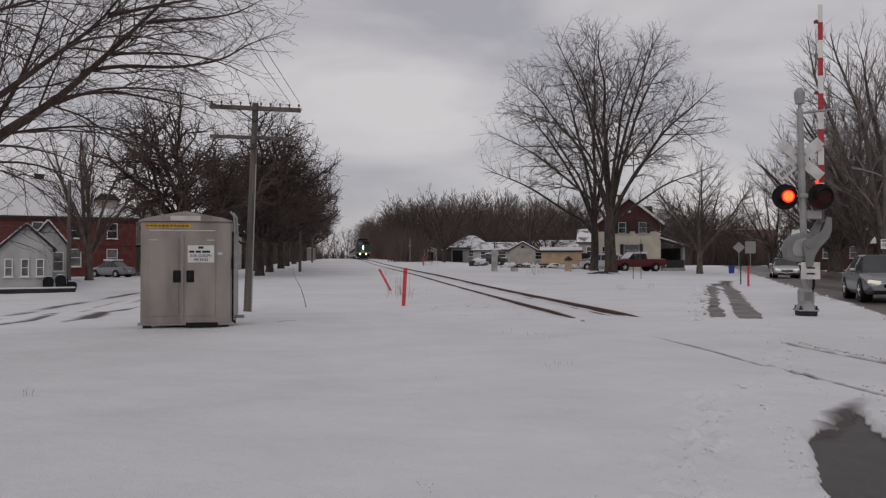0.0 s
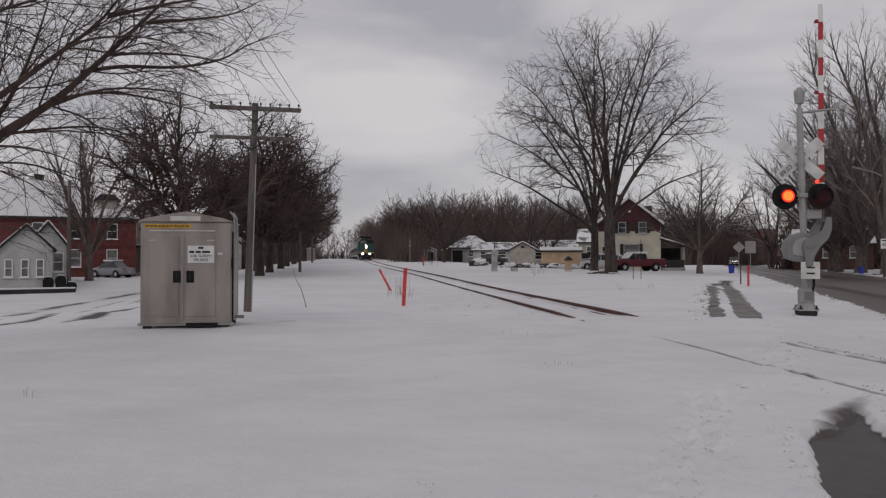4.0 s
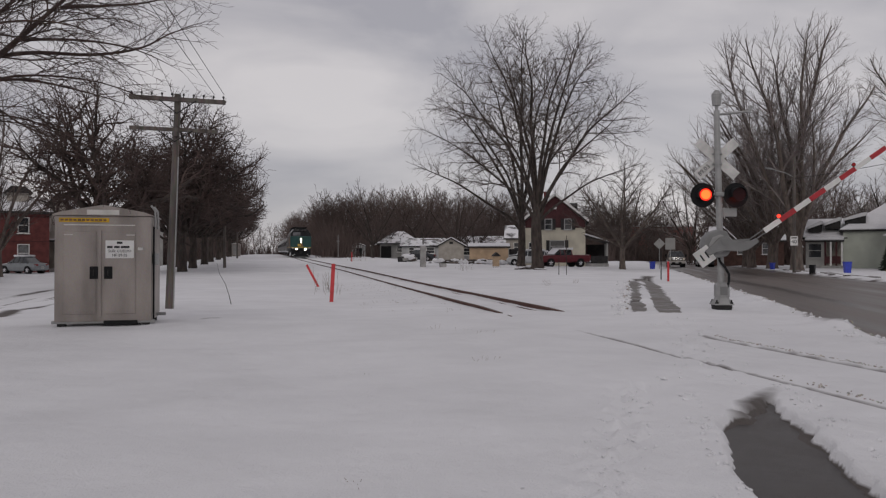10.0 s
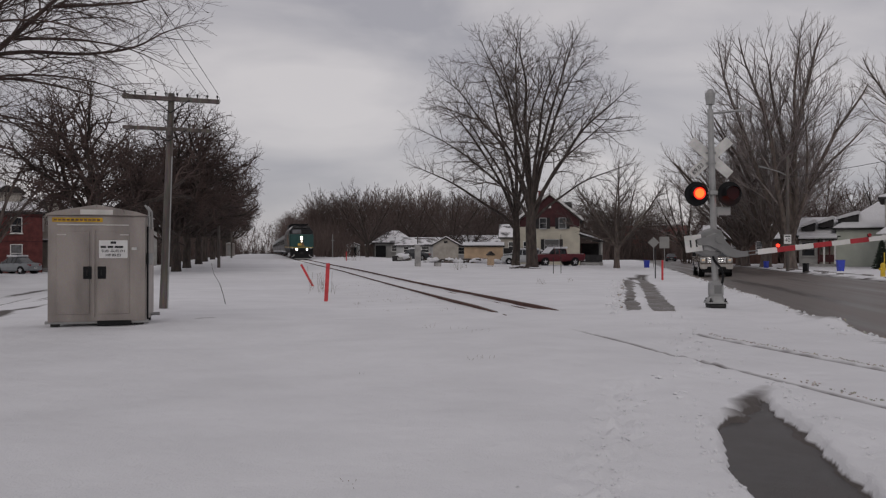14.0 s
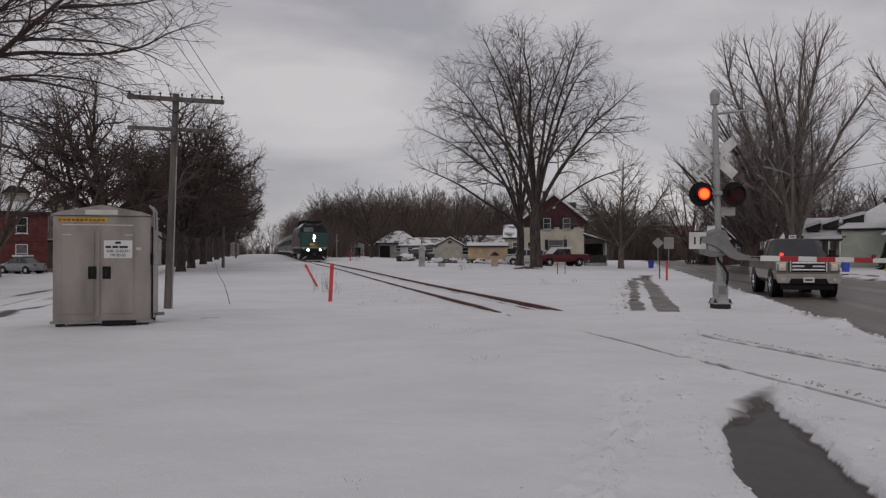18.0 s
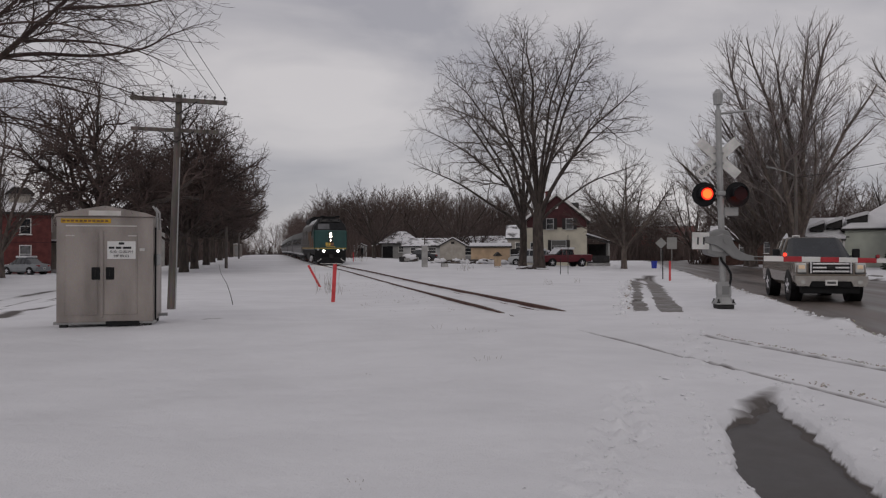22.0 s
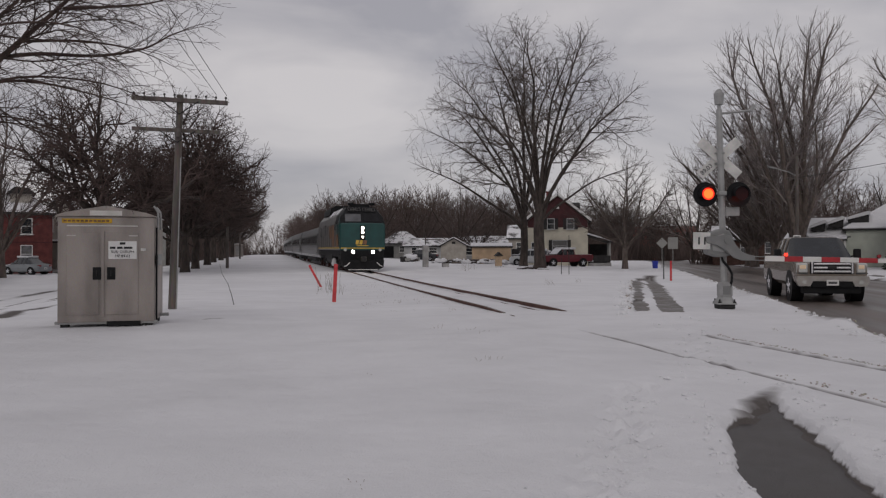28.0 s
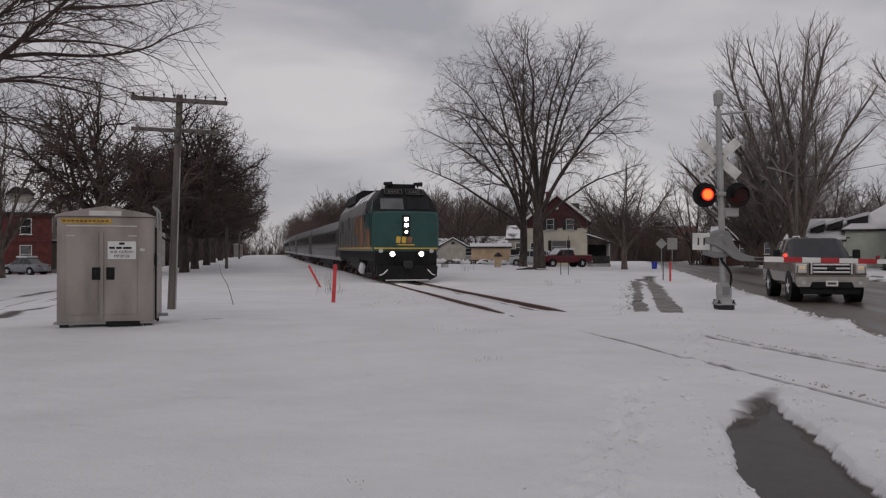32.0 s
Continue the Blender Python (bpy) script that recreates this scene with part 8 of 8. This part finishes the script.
    for s in (-1, 1):
        for k in range(3):
            bm = B()
            rod(bm, (s * (0.35 + 0.14 * k), -0.12, 1.05), (s * (0.35 + 0.14 * k), -0.28, 0.6), 0.025, sides=8)
            part("air_hose", bm, "rubber", t)
        for k in range(3):
            bm = B()
            box(bm, (0.2, 0.5, 0.04), (s * 1.42, 0.75, 0.45 + 0.35 * k), bevel=0.008)
            part("step", bm, "steel_dark", t)
        bm = B()
        box(bm, (0.05, 16.6, 0.09), (s * 1.535, 8.6, 1.6), bevel=0.01)
        part("side_stripe", bm, "loco_yellow", t)
        # coloured panels on the flank
        for y0, y1, z0, z1, m, d in ((0.95, 2.4, 2.55, 3.25, "loco_green", 0.004), (0.6, 2.4, 1.68, 2.5, "loco_orange", 0.006), (3.25, 5.3, 1.7, 3.25, "loco_orange", 0.006), (5.35, 6.9, 2.3, 3.2, "loco_orange", 0.006)):
            bm = B()
            skew = 0.0 if m == "loco_green" else 0.5
            prism(bm, [(y0, z0), (y1 - skew * 0.4, z0), (y1, z1), (y0 + skew, z1)], -0.006, 0.006, pose(s * (1.565 + d), 0, 0, 0, 0, 90))
            part("flank_panel", bm, m, t)
        bm = B()
        box(bm, (0.03, 0.75, 0.55), (s * 1.545, 1.45, 3.02), bevel=0.05)
        part("cab_window", bm, "glass", t)
        bm = B()
        box(bm, (0.03, 0.62, 1.75), (s * 1.548, 2.85, 2.6), bevel=0.02)
        dr = part("cab_door", bm, "loco_grey", t)
        bm = B()
        box(bm, (0.02, 0.4, 0.4), (s * 1.56, 2.85, 3.05), bevel=0.03)
        part("door_window", bm, "glass", dr)
        for k in range(6):
            bm = B()
            box(bm, (0.03, 1.15, 0.75), (s * 1.548, 8.9 + 1.3 * k, 3.0 if k % 2 else 2.9), bevel=0.015)
            gr = part("louvre", bm, "steel_dark" if k % 3 == 1 else "loco_grey", t)
            for q in range(5):
                bm = B()
                box(bm, (0.02, 1.05, 0.05), (s * 1.566, 8.9 + 1.3 * k, 2.7 + 0.13 * q), (0, s * 20, 0))
                part("slat", bm, "loco_grey", gr)
        for k in range(8):
            bm = B()
            box(bm, (0.02, 0.03, 1.6), (s * 1.556, 3.6 + 1.7 * k, 2.4))
            part("panel_rib", bm, "steel_dark", t)
    bm = B()
    box(bm, (2.7, 16.4, 0.5), (0, 8.7, 1.22), bevel=0.03)
    part("underframe", bm, "black", t)
    bm = B()
    prism(bm, [(-1.3, 0.45), (1.3, 0.45), (1.42, 0.7), (1.42, 1.1), (-1.42, 1.1), (-1.42, 0.7)], 6.4, 10.6)
    part("fuel_tank", bm, "steel_dark", t)
    build_bogie(t, 3.3, LOCO_WHEELS)
    build_bogie(t, 13.9, LOCO_WHEELS)
    # roof gear
    bm = B()
    box(bm, (1.3, 1.2, 0.2), (0.0, 1.75, 4.54), bevel=0.04)
    part("roof_cooler", bm, "black", t)
    for s in (-1, 1):
        bm = B()
        rod(bm, (0.72 * s, 0.95, 4.45), (0.72 * s, 0.95, 4.6), 0.04)
        rod(bm, (0.72 * s - 0.18, 0.95, 4.62), (0.72 * s + 0.22, 0.95, 4.62), 0.075, 0.11, 12)
        part("horn", bm, "black", t)
    for k in range(3):
        bm = B()
        rod(bm, (0, 10.6 + 1.9 * k, 4.42), (0, 10.6 + 1.9 * k, 4.58), 0.75, 0.7, 24)
        part("roof_fan", bm, "steel_dark", t)
    bm = B()
    box(bm, (1.2, 2.4, 0.28), (0, 6.6, 4.52), bevel=0.06)
    part("exhaust_hatch", bm, "steel_dark", t)
    bm = B()
    prism(bm, [(-1.3, 4.2), (1.3, 4.2), (1.22, 4.72), (0.85, 4.92), (-0.85, 4.92), (-1.22, 4.72)], 9.2, 14.6)
    part("radiator_hump", bm, "black", t, "raised black radiator and brake hump")
    for s in (-1, 1):
        for k, (y0, y1) in enumerate(((2.9, 4.5), (5.0, 6.2), (6.8, 8.8))):
            bm = B()
            box(bm, (0.58, y1 - y0, 0.05), (s * 1.2, (y0 + y1) / 2, 4.17), (0, s * 50, 0), bevel=0.015)
            part("roof_snow", bm, "snow", t, "snow lying on the roof's slope")
            bm = B()
            box(bm, (0.5, 0.34, 0.05), (s * 1.22, y1 + 0.24, 4.15), (0, s * 50, 0), bevel=0.01)
            part("roof_grille", bm, "black", t)
    bm = B()
    box(bm, (0.24, 0.9, 0.5), (-1.4, 5.2, 0.55), (8, 12, 0), bevel=0.1)
    part("caked_snow", bm, "snow", t, "snow packed on the truck")
    return t


def build_coach():
    """A low stainless coach: front end at y = 0, length 25.6 m."""
    L = 25.6
    t = thing("passenger_coach", "low silver passenger coach with a dark window band", "railway coach", group="train coaches")
    sec = [(1.28, 0.75), (1.45, 1.0), (1.56, 1.9), (1.5, 2.85), (1.28, 3.5), (0.6, 3.72)]
    small = [(x * 0.95, z if z < 3 else z - 0.05) for x, z in sec]
    rings = [ring_of(y, p) for y, p in ((0.25, small), (0.45, sec), (L - 0.45, sec), (L - 0.25, small))]
    V = [tuple(v) for r in rings for v in r]
    F = loft_faces(rings)
    roof = [f for (i, j), f in F.items() if j in (4, 5, 6)]
    body = [f for (i, j), f in F.items() if j not in (4, 5, 6)] + [tuple(range(12))[::-1], tuple(36 + k for k in range(12))]
    mesh_of("body", V, [f for f in body if len(f) > 4 or min(V[k][2] for k in f) > 0.9], "coach_silver", t)
    # lower side takes the bright steel that paints in the snow's reflection
    mesh_of("skirt", V, [f for f in body if len(f) == 4 and min(V[k][2] for k in f) <= 0.9], "coach_skirt_lit", t, "bright lower skirt")
    mesh_of("roof", V, roof, "coach_roof", t)
    for s in (-1, 1):
        bm = B()
        box(bm, (0.02, L - 3.2, 0.92), (s * 1.541, L / 2, 2.34), (0, s * -3.6, 0), bevel=0.005)
        band = part("window_band", bm, "coach_band", t, "dark window band")
        for k in range(11):
            bm = B()
            box(bm, (0.02, 1.6, 0.68), (s * 1.549, 2.9 + 1.98 * k, 2.34), (0, s * -3.6, 0), bevel=0.03)
            # dull dark glass copy, so that no sky reflection shows here
            part("window", bm, "cab_dark", band)
        bm = B()
        box(bm, (0.03, L - 1.4, 0.1), (s * 1.53, L / 2, 1.55), bevel=0.01)
        part("side_stripe", bm, "coach_roof", t)
        for y in (1.2, L - 1.2):
            bm = B()
            box(bm, (0.03, 0.85, 1.95), (s * 1.535, y, 1.95), (0, s * -1.0, 0), bevel=0.03)
            dr = part("door", bm, "coach_silver", t)
            bm = B()
            box(bm, (0.02, 0.36, 0.7), (s * 1.556, y, 2.35), bevel=0.02)
            part("door_window", bm, "glass", dr)
    for y in (0.12, L - 0.12):
        bm = B()
        box(bm, (1.2, 0.34, 2.5), (0, y, 2.1), bevel=0.08)
        part("gangway", bm, "rubber", t, "black gangway bellows")
    bm = B()
    box(bm, (2.3, 12, 0.5), (0, L / 2, 0.62), bevel=0.05)
    part("underfloor", bm, "steel_dark", t)
    build_bogie(t, 3.4, None, 2.4, 0.42)
    build_bogie(t, L - 3.4, None, 2.4, 0.42)
    return t


loco = build_locomotive()
coach_first = build_coach()
COACHES = [coach_first] + [copy_thing(coach_first, Matrix()) for _ in range(4)]


# ---------------------------------------------------------------- what moves
def glide(rows, t):
    """A smooth value between timed rows."""
    T, V = np.array([r[0] for r in rows], float), np.array([r[1] for r in rows], float)
    s = np.diff(V) / np.diff(T)
    m = np.concatenate([[s[0]], [0.0 if a * b <= 0 else 2 * a * b / (a + b) for a, b in zip(s, s[1:])], [s[-1]]])
    i = int(np.clip(np.searchsorted(T, t) - 1, 0, len(T) - 2))
    h = T[i + 1] - T[i]
    u = min(max((t - T[i]) / h, 0.0), 1.0)
    return float((2 * u ** 3 - 3 * u ** 2 + 1) * V[i] + (u ** 3 - 2 * u ** 2 + u) * h * m[i] + (3 * u * u - 2 * u ** 3) * V[i + 1] + (u ** 3 - u * u) * h * m[i + 1])


TRAIN = ((0, 171.0), (6, 138.0), (9, 121.0), (13, 104.0), (18, 87.5), (23, 68.5), (28, 51.3), (32, 34.5))
LANE_IN, LANE_OUT = 6.1, 9.9


def rail_pose(y0, length, lead, trail):
    """A vehicle's pose when its front stands at y0 on the track."""
    ax, az = rail_at(y0 + lead)
    bx, bz = rail_at(y0 + trail)
    span = trail - lead
    dx, dz = (bx - ax) / span, (bz - az) / span
    return pose(ax - dx * lead, y0, az - dz * lead, math.degrees(math.atan(dz)), 0, -math.degrees(math.atan(dx)))


def drive(key, rows, lane, forth, z=None, slope=None):
    """Send a road vehicle along its lane by timed places; its wheels roll."""
    c, wheels, r = CARS[key]
    head = ROAD_HEAD if slope is None else math.degrees(math.atan2(-slope, 1))
    k = ROAD_K if slope is None else slope
    step = math.hypot(1, k)
    out, roll = [], []
    last_y, ang = None, 0.0
    for f in range(0, 32 * FPS + 1):
        t = f / FPS
        y = glide(rows, t)
        still = last_y is not None and abs(y - last_y) < 1e-5
        if last_y is not None:
            ang -= abs(y - last_y) * step / r
        if f % 6 == 0 and (not still or f in (0, 32 * FPS) or f % 60 == 0):
            x = lane + k * y
            zz = ROAD_Z + 0.045 if z is None else ground_z(x, y) + 0.02
            out.append((t, pose(x, y, zz, 0, 0, head + (0 if forth else 180))))
        if not still and abs(y) < 75 or f in (0, 32 * FPS):
            roll.append((t, ang))
        last_y = y
    walk(c, out)
    for w, p in wheels:
        rows_w, prev = [], None
        for t, a in roll:
            a2 = a % (2 * math.pi)
            rows_w.append((t, Matrix.Translation(p) @ Matrix.Rotation(a2, 4, "X")))
        walk(w, rows_w)


def motions():
    # train
    loco_rows, coach_rows = [], [[] for _ in COACHES]
    for i in range(65):
        t = i * 0.5
        y = glide(TRAIN, t)
        loco_rows.append((t, rail_pose(y, 17.2, 3.3, 13.9)))
        for k in range(len(COACHES)):
            coach_rows[k].append((t, rail_pose(y + 17.6 + 25.9 * k, 25.6, 3.4, 22.2)))
    walk(loco, loco_rows)
    for c, rows in zip(COACHES, coach_rows):
        walk(c, rows)
    for w, p, r in LOCO_WHEELS:
        walk(w, [(i / 10, Matrix.Translation(p) @ Matrix.Rotation((TRAIN[0][1] - glide(TRAIN, i / 10)) / r, 4, "X")) for i in range(321)])
    # gate arm: degrees above level
    swing = ((0, 90.0), (5.2, 89.8), (5.5, 88.3), (5.8, 83.8), (6.0, 79.3), (6.2, 73.4), (6.6, 67.4), (7.0, 62.5), (7.5, 58.6), (8.0, 53.9), (9.0, 44.5), (10.0, 35.7), (11.0, 27.6), (12.0, 19.1), (12.6, 15.6), (13.0, 13.2), (13.4, 10.8), (14.0, 6.7), (14.5, 3.9), (16.5, 1.0), (17.2, -0.4), (18.0, -1.1), (32, -1.2))
    times = [0, 2, 4, 5.0] + [5.2 + 0.2 * i for i in range(66)] + [20, 26, 32]
    walk(gate, [(t, pose(SIG.x, SIG.y, 1.59, 0, 0, -GATE_TURN) @ pose(0, 0, 0, 0, -glide(swing, t), 0)) for t in times])
    # turning the made-up drums imitates the two lamps flashing by turns
    for k, (lens, m) in enumerate(LENSES):
        rows, side = [], 0.0
        flips = [0.2667 + 0.5025 * i for i in range(64)]
        lit0 = k == 0
        rows.append((0.0, m @ pose(0, 0, 0, 0, 0, 0 if lit0 else 180)))
        ang = 0 if lit0 else 180
        for f in flips:
            if f > 31.97:
                break
            for j, a in enumerate((0, 60, 120, 180)):
                rows.append((f - 0.1 + j / 30, m @ pose(0, 0, 0, 0, 0, ang + a)))
            ang += 180
        rows.append((32.0, m @ pose(0, 0, 0, 0, 0, ang)))
        walk(lens, rows)
    # road traffic
    drive("suv_grey", ((0, 23.1), (2, 2.0), (7, -50), (32, -50.5)), 6.1, False)
    drive("silver", ((0, 52.6), (1.2, 41.2), (2.2, 32.1), (2.6, 28.4), (3.0, 24.7), (8, -22), (12, -58), (32, -58.5)), LANE_IN, False)
    drive("dark", ((0, -14), (5.5, 37.5), (6.0, 42.0), (7.4, 54.5), (8.0, 60.5), (10, 82), (14, 130), (24, 260), (32, 360)), LANE_OUT, True)
    drive("truck", ((0, 184.84), (8, 102.84), (10, 80.84), (12.6, 54.44), (13.0, 50.44), (13.8, 44.04), (14.5, 39.14), (16.5, 29.24), (17.1, 26.14), (17.8, 23.34), (18.2, 22.24), (19, 21.24), (20, 20.79), (21.5, 20.69), (32, 20.68)), LANE_IN - 0.08, False)
    drive("white_suv", ((0, 267), (23.6, 49.8), (25, 31.0), (32, -40)), -9.1, False, z=1, slope=-0.085)


GATE_TURN = 20.5
motions()
